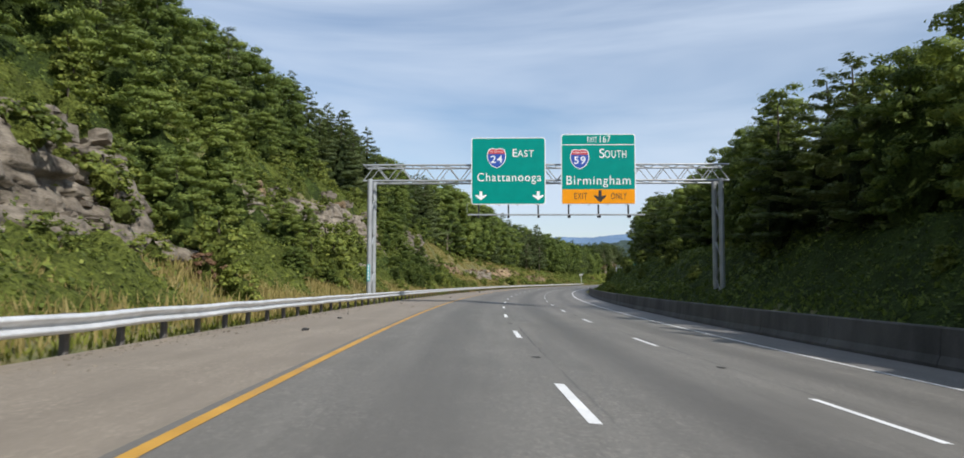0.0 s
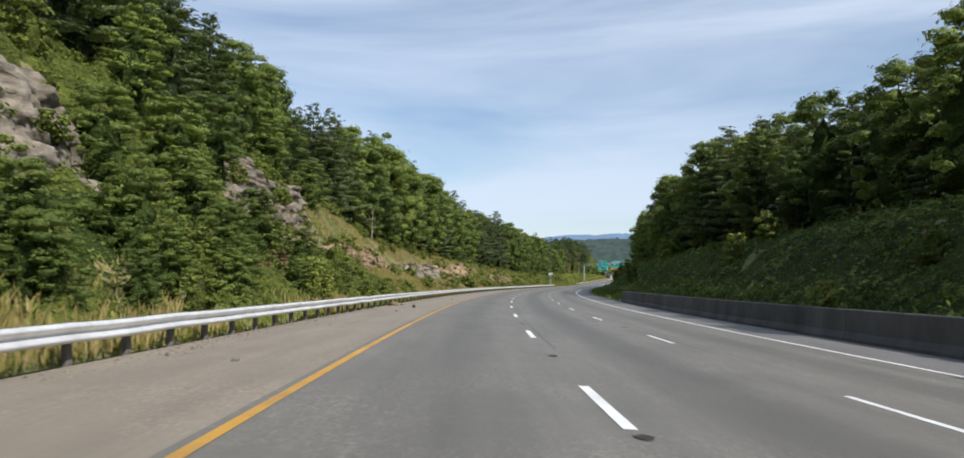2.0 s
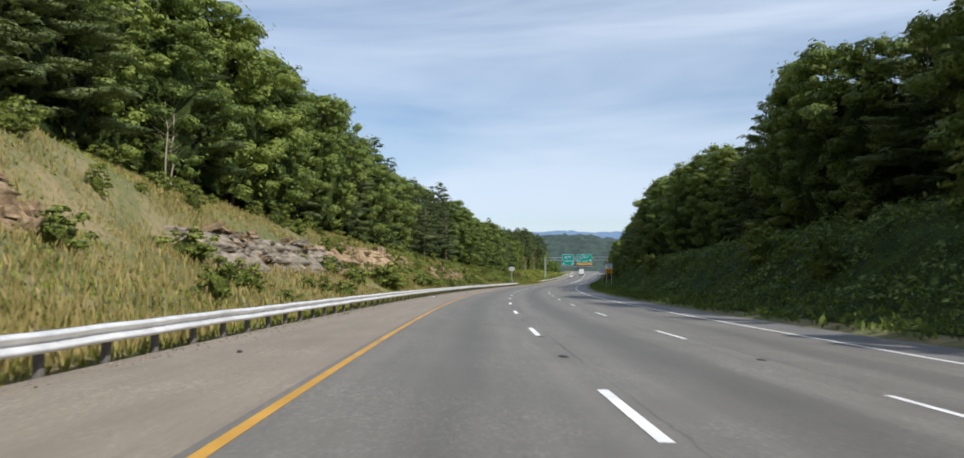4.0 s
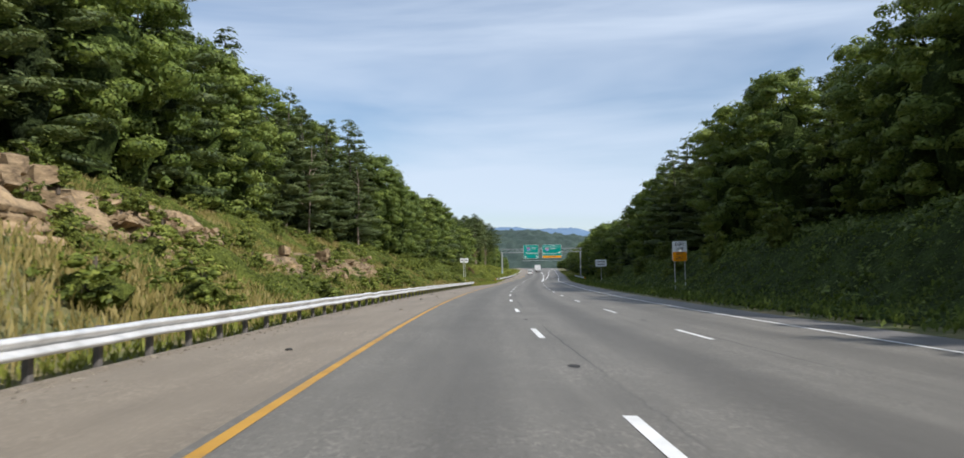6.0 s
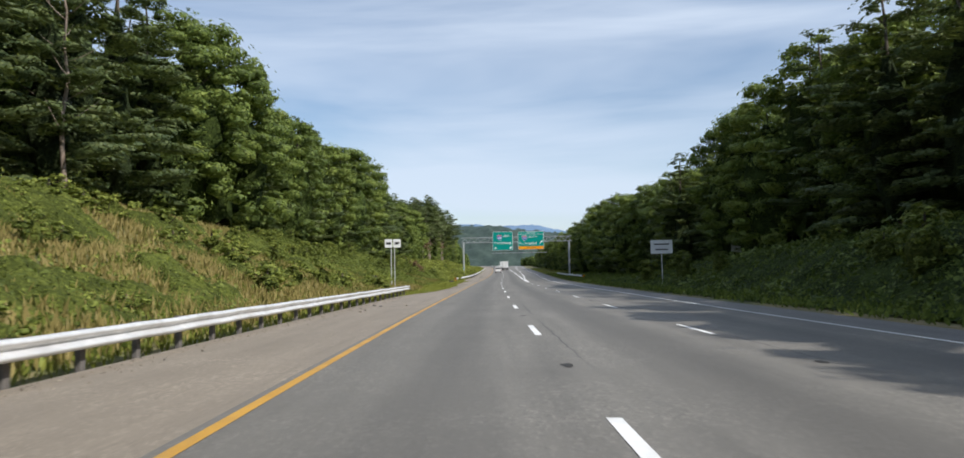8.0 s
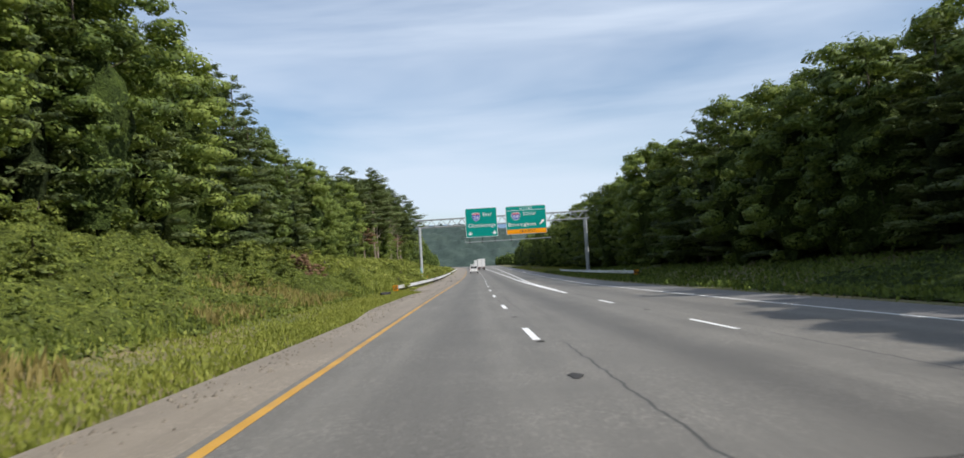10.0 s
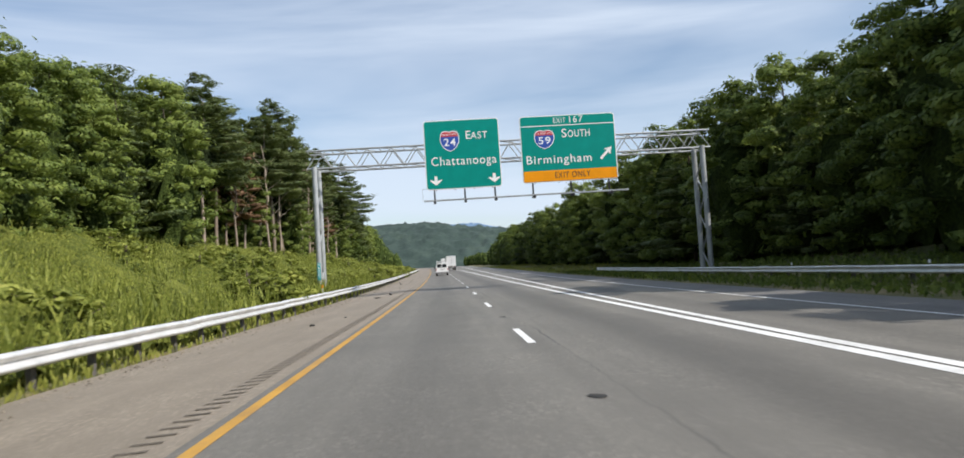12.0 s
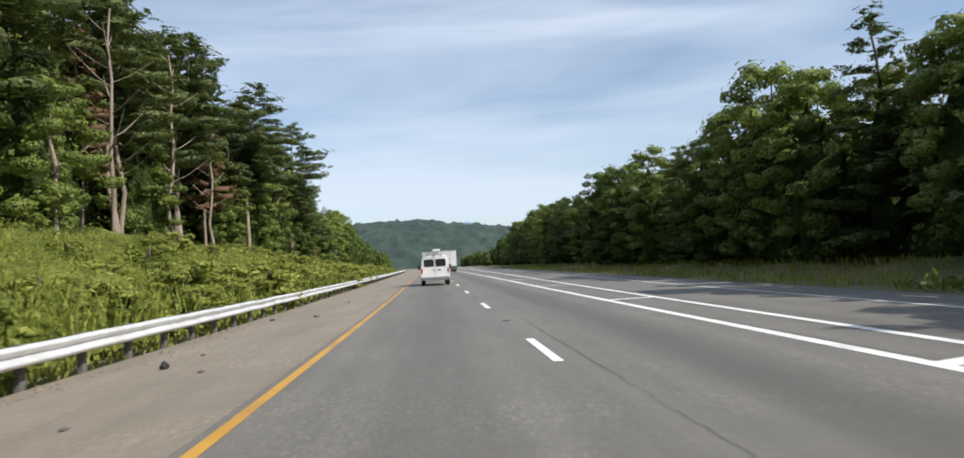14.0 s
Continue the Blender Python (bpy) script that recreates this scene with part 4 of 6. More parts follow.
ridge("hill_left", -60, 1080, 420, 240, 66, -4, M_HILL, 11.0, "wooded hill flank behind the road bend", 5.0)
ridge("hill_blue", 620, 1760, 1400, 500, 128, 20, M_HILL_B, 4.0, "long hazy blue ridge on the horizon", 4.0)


# ---- leaves ----
def leaf_quads(p, nrm, size, aspect, rng, fold=0.12):
    """Pointed leaf sprays at p, facing nrm."""
    k = len(p)
    nrm = nrm / np.maximum(np.linalg.norm(nrm, axis=1, keepdims=True), 1e-6)
    a = rng.normal(size=(k, 3))
    a -= (a * nrm).sum(1, keepdims=True) * nrm
    a /= np.maximum(np.linalg.norm(a, axis=1, keepdims=True), 1e-6)
    b = np.cross(nrm, a)
    L = np.broadcast_to(np.asarray(size, float), (k,))[:, None]
    Wd = L * np.broadcast_to(np.asarray(aspect, float), (k,))[:, None]
    v = np.stack([p - a * L * 0.5, p + b * Wd * 0.5 + nrm * L * fold + a * L * 0.08, p + a * L * 0.5, p - b * Wd * 0.5 + nrm * L * fold - a * L * 0.05], 1)
    f = np.arange(4 * k).reshape(k, 4)
    return v.reshape(-1, 3), f


def taper(path, radii, n=7):
    """A tapered, bent limb through the points of path."""
    v, f = [], []
    for j, (p, r) in enumerate(zip(path, radii)):
        for i in range(n):
            t = 2 * math.pi * i / n
            v.append((p[0] + r * math.cos(t), p[1] + r * math.sin(t), p[2]))
    for j in range(len(path) - 1):
        for i in range(n):
            f.append((j * n + i, j * n + (i + 1) % n, (j + 1) * n + (i + 1) % n, (j + 1) * n + i))
    return v, f


def limbs(rng, H, R, first, n, lean=0.03, r0=0.12, rise=0.5):
    """A trunk with limbs, as one mesh."""
    ph = rng.uniform(0, 6.28)
    top = H * 0.93
    zs = np.linspace(-0.5, top, 8)
    px = np.cumsum(rng.normal(0, lean * H / 8, 8))
    py = np.cumsum(rng.normal(0, lean * H / 8, 8))
    px, py = px - px[0], py - py[0]
    V, F = taper(list(zip(px, py, zs)), [r0 * (1 - 0.85 * max(0, z) / top) + 0.02 for z in zs], 6)
    tips = []
    for k in range(n):
        z = H * (first + (0.85 - first) * (k + rng.uniform(0, 0.8)) / n)
        t = ph + k * 2.4 + rng.uniform(-0.4, 0.4)
        ln = R * rng.uniform(0.55, 0.95) * (1.1 - 0.6 * (z / H - first) / (1 - first))
        x0, y0 = np.interp(z, zs, px), np.interp(z, zs, py)
        pts = [(x0 + math.cos(t) * ln * q, y0 + math.sin(t) * ln * q, z + ln * rise * q ** 1.3) for q in (0, 0.35, 0.7, 1.0)]
        v, f = taper(pts, [r0 * 0.4 * (1 - z / H) + 0.03, 0.045, 0.03, 0.012], 3)
        F += [tuple(i + len(V) for i in q) for q in f]
        V += v
        tips.append(pts[-1])
    return V, F, np.array(tips), (zs, px, py)


def core(rng, ring, z0, z1, ax, seed, n=12, m=9, rough=0.22):
    """The dense inner mass of a crown: a lumpy closed shell; ring(t, az) gives its radius."""
    v = []
    for j in range(m):
        t = j / (m - 1)
        z = z0 + (z1 - z0) * t
        x0, y0 = np.interp(z, ax[0], ax[1]), np.interp(z, ax[0], ax[2])
        for i in range(n):
            a = 2 * math.pi * (i + 0.5 * (j % 2)) / n
            k = ring(t, a) * min(1.0, (1.0 - t) * 3.0) ** 0.5 * (1 + rough * 1.6 * noise.noise((math.cos(a) * 1.9 + seed, math.sin(a) * 1.9, t * 5.0)))
            v.append((x0 + math.cos(a) * k, y0 + math.sin(a) * k, z + rng.normal(0, 0.03) * (z1 - z0)))
    f = [(j * n + i, j * n + (i + 1) % n, (j + 1) * n + (i + 1) % n, (j + 1) * n + i) for j in range(m - 1) for i in range(n)]
    return np.array(v), np.array(f)


ICO_V = np.array([(0, 0, 1)] + [(0.894 * math.cos(1.2566 * k), 0.894 * math.sin(1.2566 * k), 0.447) for k in range(5)]
                 + [(0.894 * math.cos(1.2566 * k + 0.628), 0.894 * math.sin(1.2566 * k + 0.628), -0.447) for k in range(5)] + [(0, 0, -1)])
ICO_F = np.array([(0, 1 + k, 1 + (k + 1) % 5) for k in range(5)] + [(1 + k, 6 + k, 1 + (k + 1) % 5) for k in range(5)]
                 + [(6 + k, 6 + (k + 1) % 5, 1 + (k + 1) % 5) for k in range(5)] + [(11, 6 + (k + 1) % 5, 6 + k) for k in range(5)])


def tufts(c, ax, ay, az, rng):
    """Lumpy leaf tufts: one rough ball at each c, with half axes ax, ay, az (vectors)."""
    k = len(c)
    w = ICO_V[None] * rng.uniform(0.62, 1.28, (k, 12, 1))
    v = c[:, None] + w[..., :1] * ax[:, None] + w[..., 1:2] * ay[:, None] + w[..., 2:] * az[:, None]
    return v.reshape(-1, 3), (ICO_F[None] + 12 * np.arange(k)[:, None, None]).reshape(-1, 3)


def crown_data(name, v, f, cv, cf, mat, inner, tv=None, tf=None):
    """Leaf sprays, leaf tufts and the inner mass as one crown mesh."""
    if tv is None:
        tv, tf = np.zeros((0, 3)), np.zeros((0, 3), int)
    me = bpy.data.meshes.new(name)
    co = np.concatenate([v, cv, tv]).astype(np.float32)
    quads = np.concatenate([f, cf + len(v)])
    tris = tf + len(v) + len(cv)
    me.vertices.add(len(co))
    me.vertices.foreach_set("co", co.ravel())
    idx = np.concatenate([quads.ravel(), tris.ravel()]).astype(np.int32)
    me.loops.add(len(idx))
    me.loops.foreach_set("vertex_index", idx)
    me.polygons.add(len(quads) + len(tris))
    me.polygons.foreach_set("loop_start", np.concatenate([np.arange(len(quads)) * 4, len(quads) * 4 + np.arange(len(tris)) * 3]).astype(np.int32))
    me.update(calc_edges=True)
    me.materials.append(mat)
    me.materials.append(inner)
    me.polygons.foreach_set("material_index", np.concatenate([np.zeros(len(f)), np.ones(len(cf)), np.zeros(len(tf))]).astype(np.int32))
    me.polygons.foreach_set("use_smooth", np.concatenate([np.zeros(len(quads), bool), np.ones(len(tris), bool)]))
    me.update()
    return me


def broadleaf(seed, H=14.0, R=3.6, first=0.3, mat=None, n_clumps=60, per=36, leaf=0.6, fill=0.5):
    rng = np.random.default_rng(seed)
    V, F, tips, ax = limbs(rng, H, R, max(first, 0.2), 5 if H > 5 else 2)
    P, N, C, A = [], [], [], []
    lobes = rng.uniform(0, 6.28, 3)

    def ring(t, az):
        prof = min(1.0, 0.62 + 1.1 * t) * math.sqrt(max(0.0, 1 - 0.97 * t ** 2.4))
        return R * prof * (1 + 0.22 * math.sin(2 * az + lobes[0]) + 0.18 * math.sin(3 * az + lobes[1] + t * 5))

    for k in range(n_clumps):
        t = min(0.97, ((k + rng.uniform(0, 1)) / n_clumps) ** 0.78)
        az = k * 2.399 + rng.uniform(-0.6, 0.6)
        rr = rng.uniform(0.6, 1.0) * ring(t, az)
        d = np.array([math.cos(az), math.sin(az), 0.9 * (t - 0.35)])
        c = np.array([math.cos(az) * rr, math.sin(az) * rr, H * (first + (0.97 - first) * t) + rng.normal(0, 0.02 * H)])
        c[0] += np.interp(c[2], ax[0], ax[1])
        c[1] += np.interp(c[2], ax[0], ax[2])
        cr = R * rng.uniform(0.15, 0.3)
        C.append(c)
        A.append(cr)
        q = rng.normal(size=(per, 3))
        q /= np.linalg.norm(q, axis=1, keepdims=True)
        q[:, 2] = np.abs(q[:, 2]) * np.where(rng.random(per) < 0.75, 1, -0.7)
        P.append(c + q * cr * rng.uniform(0.8, 1.4, (per, 1)) * np.array((1, 1, 0.6)))
        N.append(q * 0.8 + d * 0.35 + np.array((0, 0, 0.45)) + rng.normal(0, 0.3, (per, 3)))
    P, N, C, A = np.concatenate(P), np.concatenate(N), np.array(C), np.array(A)[:, None]
    v, f = leaf_quads(P, N, leaf * rng.uniform(0.6, 1.3, len(P)), rng.uniform(0.5, 0.8, len(P)), rng)
    tv, tf = tufts(C, A * np.array((0.92, 0, 0)), A * np.array((0, 0.92, 0)), A * np.array((0, 0, 0.5)), rng)
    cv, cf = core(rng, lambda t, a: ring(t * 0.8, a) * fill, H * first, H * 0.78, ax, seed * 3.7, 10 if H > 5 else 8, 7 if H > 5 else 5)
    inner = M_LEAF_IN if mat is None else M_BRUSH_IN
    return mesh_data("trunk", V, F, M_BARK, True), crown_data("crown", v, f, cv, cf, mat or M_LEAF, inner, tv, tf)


def pine(seed, H=16.0, R=2.6, first=0.3, mat=None, n_br=62, bark=None, flat=0.0, bend=0.02, sprays=2):
    rng = np.random.default_rng(seed)
    V, F, tips, ax = limbs(rng, H, R * 0.8, max(0.18, first - 0.22), 7, bend, 0.15, 0.12)
    P, N, C, A, B, Z = [], [], [], [], [], []
    for k in range(n_br):
        t = (k + rng.uniform(0, 1)) / n_br
        z = H * (first + (1.0 - first) * t)
        ln = R * (1 - t ** (1.4 + 2 * flat)) * rng.uniform(0.5, 1.2) + 0.35
        az = k * 2.399 + rng.uniform(-0.5, 0.5)
        x0, y0 = np.interp(z, ax[0], ax[1]), np.interp(z, ax[0], ax[2])
        m = int(3 + ln * 1.9)
        q = rng.uniform(0.3, 1.0, m) ** 0.7
        side = rng.normal(0, 0.2 * ln, m) * q
        dx, dy = math.cos(az), math.sin(az)
        droop = rng.uniform(-0.12, 0.25)
        c = np.stack([x0 + dx * ln * q - dy * side, y0 + dy * ln * q + dx * side, z + ln * droop * q + rng.normal(0, 0.1, m)], -1)
        for j in range(sprays):
            P.append(c + rng.normal(0, 0.17, (m, 3)) * np.array((1, 1, 0.5)))
            N.append(np.stack([dx * 0.45 + rng.normal(0, 0.3, m), dy * 0.45 + rng.normal(0, 0.3, m), 1.0 + rng.normal(0, 0.2, m)], -1))
        w = rng.uniform(0.5, 0.62)
        C.append((x0 + dx * ln * w, y0 + dy * ln * w, z + ln * droop * w))
        A.append((dx * ln * 0.44, dy * ln * 0.44, ln * droop * 0.44))
        B.append((-dy * ln * 0.26, dx * ln * 0.26, 0.05 * rng.normal()))
        Z.append((0, 0, 0.1 + 0.075 * ln))
    P, N = np.concatenate(P), np.concatenate(N)
    v, f = leaf_quads(P, N, 0.86 * rng.uniform(0.6, 1.2, len(P)), rng.uniform(0.3, 0.52, len(P)), rng, 0.1)
    tv, tf = tufts(np.array(C), np.array(A), np.array(B), np.array(Z), rng)
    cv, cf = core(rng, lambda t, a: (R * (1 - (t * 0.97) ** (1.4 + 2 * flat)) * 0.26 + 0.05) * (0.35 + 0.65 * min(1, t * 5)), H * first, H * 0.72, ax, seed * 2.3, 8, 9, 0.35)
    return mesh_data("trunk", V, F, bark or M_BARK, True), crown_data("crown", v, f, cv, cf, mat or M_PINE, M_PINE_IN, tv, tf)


def snag(seed, H=13.0):
    """A bare dead tree."""
    rng = np.random.default_rng(seed)
    V, F, tips, ax = limbs(rng, H, 3.0, 0.3, 13, 0.12, 0.13, 0.7)
    return mesh_data("trunk", V, F, M_BARK_L, True)


class Kind:
    """Trees that share a few meshes: the first of each shape is built, the rest are copies of it."""

    def __init__(self, name, shapes, label, category, group):
        self.name, self.shapes, self.label, self.category, self.group = name, shapes, label, category, group
        self.proto = [None] * len(shapes)
        self.count = 0

    def put(self, i, m, label=""):
        i %= len(self.shapes)
        self.count += 1
        if self.proto[i] is None:
            root = thing(self.name, Matrix.Identity(4), label or self.label, self.category, self.group)
            piece("trunk", self.shapes[i][0], root)
            if self.shapes[i][1] is not None:
                piece("crown", self.shapes[i][1], root)
            self.proto[i] = root
            root.matrix_basis = m
            return root
        p = self.proto[i]
        keep = p.matrix_basis.copy()
        p.matrix_basis = Matrix.Identity(4)
        c = copy_thing(p, m)
        p.matrix_basis = keep
        return tagged(c, label)


def stand(s, u, H, H0, rng, sink=0.25, lean=3.0, wide=1.0):
    """A pose for a tree of height H (its mesh is H0 high) on the ground."""
    x, y, z = at(s, u, float(ground_h(s, u)) - sink)
    k = H / H0
    return pose(x, y, z, rng.uniform(-lean, lean), rng.uniform(-lean, lean), rng.uniform(0, 360)) @ Matrix.Diagonal((k * wide, k * wide, k, 1))


BROAD = Kind("broadleaf_tree", [broadleaf(10 + i, 14.0, r, f, None, c, 17, 0.44) for i, (r, f, c) in enumerate(((4.3, 0.05, 92), (3.8, 0.06, 86), (4.7, 0.04, 96), (4.1, 0.03, 90), (3.6, 0.08, 82), (4.4, 0.06, 92)))],
             "leafy green broadleaf tree at the wood's edge", "tree", "roadside woods")
BROAD_B = Kind("broadleaf_tree", [broadleaf(20 + i, 14.0, r, f, None, c, 12, 0.52) for i, (r, f, c) in enumerate(((4.3, 0.05, 76), (3.9, 0.06, 72), (4.6, 0.05, 80), (4.1, 0.04, 76)))],
               "leafy green broadleaf tree standing in the woods", "tree", "roadside woods")
PINES = Kind("pine_tree", [pine(30 + i, 16.0, r, f, None, n, None, 0.45, 0.04) for i, (r, f, n) in enumerate(((3.4, 0.05, 54), (3.0, 0.07, 50), (3.6, 0.1, 52), (3.2, 0.05, 52)))],
             "dark green pine tree with layered branches", "tree", "roadside woods")
TALL = Kind("tall_pine_tree", [pine(50 + i, 18.0, r, f, None, n, M_BARK_L, 1.0, 0.06, 3) for i, (r, f, n) in enumerate(((3.3, 0.42, 56), (3.6, 0.36, 60), (3.0, 0.48, 52), (3.4, 0.4, 56)))],
            "tall pine with a bare pale trunk and high crown", "tree", "tall pines by the road")
SNAGS = Kind("dead_tree", [(snag(70), None), (snag(71), None), (snag(72), None), (snag(75), None)], "bare dead tree with pale broken limbs", "tree", "dead trees")
BROWN = Kind("browned_pine_tree", [pine(80, 16.0, 2.6, 0.3, M_DEAD, 44, M_BARK_L, 0.2, 0.05), pine(81, 16.0, 2.4, 0.35, M_DEAD, 40, M_BARK_L, 0.3, 0.06)], "pine with brown dead needles", "tree", "browned pines")
SHRUB = Kind("shrub", [broadleaf(90 + i, 3.0, 1.5, 0.02, M_BRUSH, 20, 20, 0.3, 0.5) for i in range(5)], "dense green shrub on the slope", "shrub", "slope shrubs")


def front_left(s):
    return np.interp(s, (-40, 20, 90, 140, 175, 230, 300, 400, 440, 700), (20.5, 20.5, 21.5, 23, 22.5, 20.5, 20, 18.0, 20.0, 21.0))


def high_left(s):
    return np.interp(s, (-40, 60, 97, 140, 150, 165, 186, 200, 225, 260, 275, 292, 302, 315, 336, 348, 373, 385, 394, 414, 433, 449, 484, 527, 560, 570, 577, 600, 640, 700),
                     (10, 10.3, 12, 12.8, 13.4, 16, 18.4, 17.8, 17, 16, 16.5, 18.5, 17, 14.6, 14.8, 17.5, 16.8, 15, 13.4, 11, 15.5, 18.8, 21, 21.6, 20, 17.6, 12.5, 14.5, 16, 13))


def front_right(s):
    return np.interp(s, (-40, 45, 75, 240, 290, 345, 460, 700), (21.5, 22.0, 27.5, 28.0, 27.5, 26.0, 25.0, 24.0)) + np.interp(s, (520, 700), (0, 5))


def high_right(s):
    return np.interp(s, (-40, 40, 80, 110, 130, 141, 175, 215, 245, 262, 280, 300, 340, 385, 430, 475, 495, 550, 600, 700),
                     (10.0, 9.8, 10.6, 10.2, 11.2, 13.8, 13.2, 12.2, 13.5, 15.5, 16.6, 15.4, 14.4, 14.6, 13.6, 12.8, 11.2, 11.6, 12.0, 11.0))


rng = np.random.default_rng(5)
for row, (back, step) in enumerate(((0.0, 4.4), (5.0, 6.6))):
    s = -28.0 + row * 1.7
    while s < 640:
        d = float(front_left(s)) + back + rng.uniform(-1.2, 1.4)
        H = float(high_left(s)) * rng.uniform(0.86, 1.09)
        tall = 436 < s < 585
        r = rng.random()
        if tall and r < (0.6 if row == 0 else 0.4):
            TALL.put(int(rng.integers(4)), stand(s, -d, H * 1.0, 18.0, rng, wide=1.3, lean=4))
        elif tall and r < 0.72:
            BROWN.put(int(rng.integers(2)), stand(s, -d, H * 0.8, 16.0, rng))
        elif r < (float(np.interp(s, (60, 100, 165, 190, 240, 262, 300, 320), (0.35, 0.75, 0.7, 0.3, 0.3, 0.75, 0.7, 0.25))) if s < 330 else 0.25) + (0.5 if tall else 0):
            PINES.put(int(rng.integers(4)), stand(s, -d, H * 1.0, 16.0, rng, wide=1.15))
        else:
            (BROAD if row == 0 and s < 560 else BROAD_B).put(int(rng.integers(6)), stand(s, -d, H * (0.96 if not (tall and row == 0) else 0.55), 14.0, rng))
        s += step * rng.uniform(0.7, 1.3)
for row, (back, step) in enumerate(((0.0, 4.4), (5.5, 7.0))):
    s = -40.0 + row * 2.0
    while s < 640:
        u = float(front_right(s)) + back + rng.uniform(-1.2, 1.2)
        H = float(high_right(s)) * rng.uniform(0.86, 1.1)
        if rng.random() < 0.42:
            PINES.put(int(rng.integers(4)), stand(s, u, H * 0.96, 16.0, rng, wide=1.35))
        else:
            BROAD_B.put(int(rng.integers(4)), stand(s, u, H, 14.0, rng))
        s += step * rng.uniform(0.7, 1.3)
s = 436.0
while s < 588:
    PINES.put(int(rng.integers(4)), stand(s, -float(front_left(s)) - 8.5 - rng.uniform(-1, 1), float(high_left(s)) * rng.uniform(0.85, 1.04), 16.0, rng, wide=1.2))
    s += rng.uniform(3.0, 4.6)
for s, d, H, sn in ((491, 20.5, 19, 0), (468, 19.0, 14, 1), (447, 18.5, 13, 0), (520, 20, 15, 1), (282, 17.5, 12, 0), (262, 18.0, 11, 1), (176, 21.5, 8, 0), (174, 21.0, 7, 1), (400, 17.5, 12, 1), (484, 18.2, 17, 1), (497, 19.0, 18, 0), (505, 18.0, 15, 0), (459, 18.0, 15, 0), (535, 18.8, 16, 1), (476, 17.6, 12, 0)):
    SNAGS.put(sn, stand(s, -d, H, 13.0, rng))


# ---- woods further back, as one mass on either side ----
def inner_mass(CV, CF, c, size, r):
    """Adds one lumpy crown core to a growing mesh."""
    n, m, k = 8, 6, len(CV)
    for j in range(m):
        el = -1.2 + 2.65 * j / (m - 1)
        for i in range(n):
            a = 2 * math.pi * (i + 0.5 * (j % 2)) / n
            w = r.uniform(0.82, 1.12)
            CV.append((c[0] + size[0] * w * math.cos(a) * math.cos(el), c[1] + size[1] * w * math.sin(a) * math.cos(el), c[2] + size[2] * w * math.sin(el)))
    CF += [(k + j * n + i, k + j * n + (i + 1) % n, k + (j + 1) * n + (i + 1) % n, k + (j + 1) * n + i) for j in range(m - 1) for i in range(n)]
    return CV, CF


def back_woods(name, side, label):
    r = np.random.default_rng(12 + side)
    P, N, CV, CF = [], [], [], []
    for k in range(440):
        s = r.uniform(-60, 760)
        if side < 0:
            e = r.uniform(8, 34)
            d = float(front_left(s)) + e
            u, H = -d, float(high_left(min(s, 640)))
        else:
            e = r.uniform(8, 30)
            u = float(front_right(s)) + e
            H = float(high_right(min(s, 640)))
        H *= r.uniform(0.75, 1.0)
        near = e < 15
        g = at(s, u, float(ground_h(s, u)))
        m = 150 if near else 44
        q = r.normal(size=(m, 3))
        q /= np.linalg.norm(q, axis=1, keepdims=True)
        q[:, 2] = np.abs(q[:, 2]) * 1.2 - 0.2
        P.append(g + np.array((0, 0, H * 0.5)) + q * np.array((3.4, 3.4, H * 0.53)) * r.uniform(0.82, 1.05, (m, 1)))
        N.append(q + np.array((0, 0, 0.4)) + r.normal(0, 0.4, (m, 3)))
        CV, CF = inner_mass(CV, CF, g + np.array((0, 0, H * 0.46)), (2.8, 2.8, H * 0.42), r)
    P, N = np.concatenate(P), np.concatenate(N)
    v, f = leaf_quads(P, N, r.uniform(0.55, 0.95, len(P)), 0.75, r)
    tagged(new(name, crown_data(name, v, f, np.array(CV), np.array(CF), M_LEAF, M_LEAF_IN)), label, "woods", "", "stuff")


def far_woods(name, side, label):
    """Low woods along the road past the last single trees."""
    r = np.random.default_rng(31 + side)
    P, N, CV, CF = [], [], [], []
    for k in range(270):
        s = r.uniform(600, 1080)
        u = -(r.uniform(17, 45)) if side < 0 else float(right_edge(s)) + r.uniform(6.5, 34)
        H = r.uniform(10, 15) if side < 0 else r.uniform(7, 12.5)
        g = at(s, u, float(ground_h(s, u)))
        m = 50
        q = r.normal(size=(m, 3))
        q /= np.linalg.norm(q, axis=1, keepdims=True)
        q[:, 2] = np.abs(q[:, 2]) * 1.3 - 0.3
        P.append(g + np.array((0, 0, H * 0.42)) + q * np.array((2.8, 2.8, H * 0.52)) * r.uniform(0.75, 1.05, (m, 1)))
        N.append(q + np.array((0, 0, 0.4)) + r.normal(0, 0.3, (m, 3)))
        CV, CF = inner_mass(CV, CF, g + np.array((0, 0, H * 0.4)), (2.3, 2.3, H * 0.45), r)
    P, N = np.concatenate(P), np.concatenate(N)
    v, f = leaf_quads(P, N, r.uniform(0.9, 1.5, len(P)), 0.75, r)
    tagged(new(name, crown_data(name, v, f, np.array(CV), np.array(CF), M_LEAF, M_LEAF_IN)), label, "woods", "", "stuff")


far_woods("far_woods", -1, "low green woods along the road's far stretch")
far_woods("far_woods", 1, "low dark woods beside the exit lane's far stretch")
back_woods("back_woods", -1, "dense green woods rising behind the front trees")
back_woods("back_woods", 1, "dense shaded woods behind the front trees")


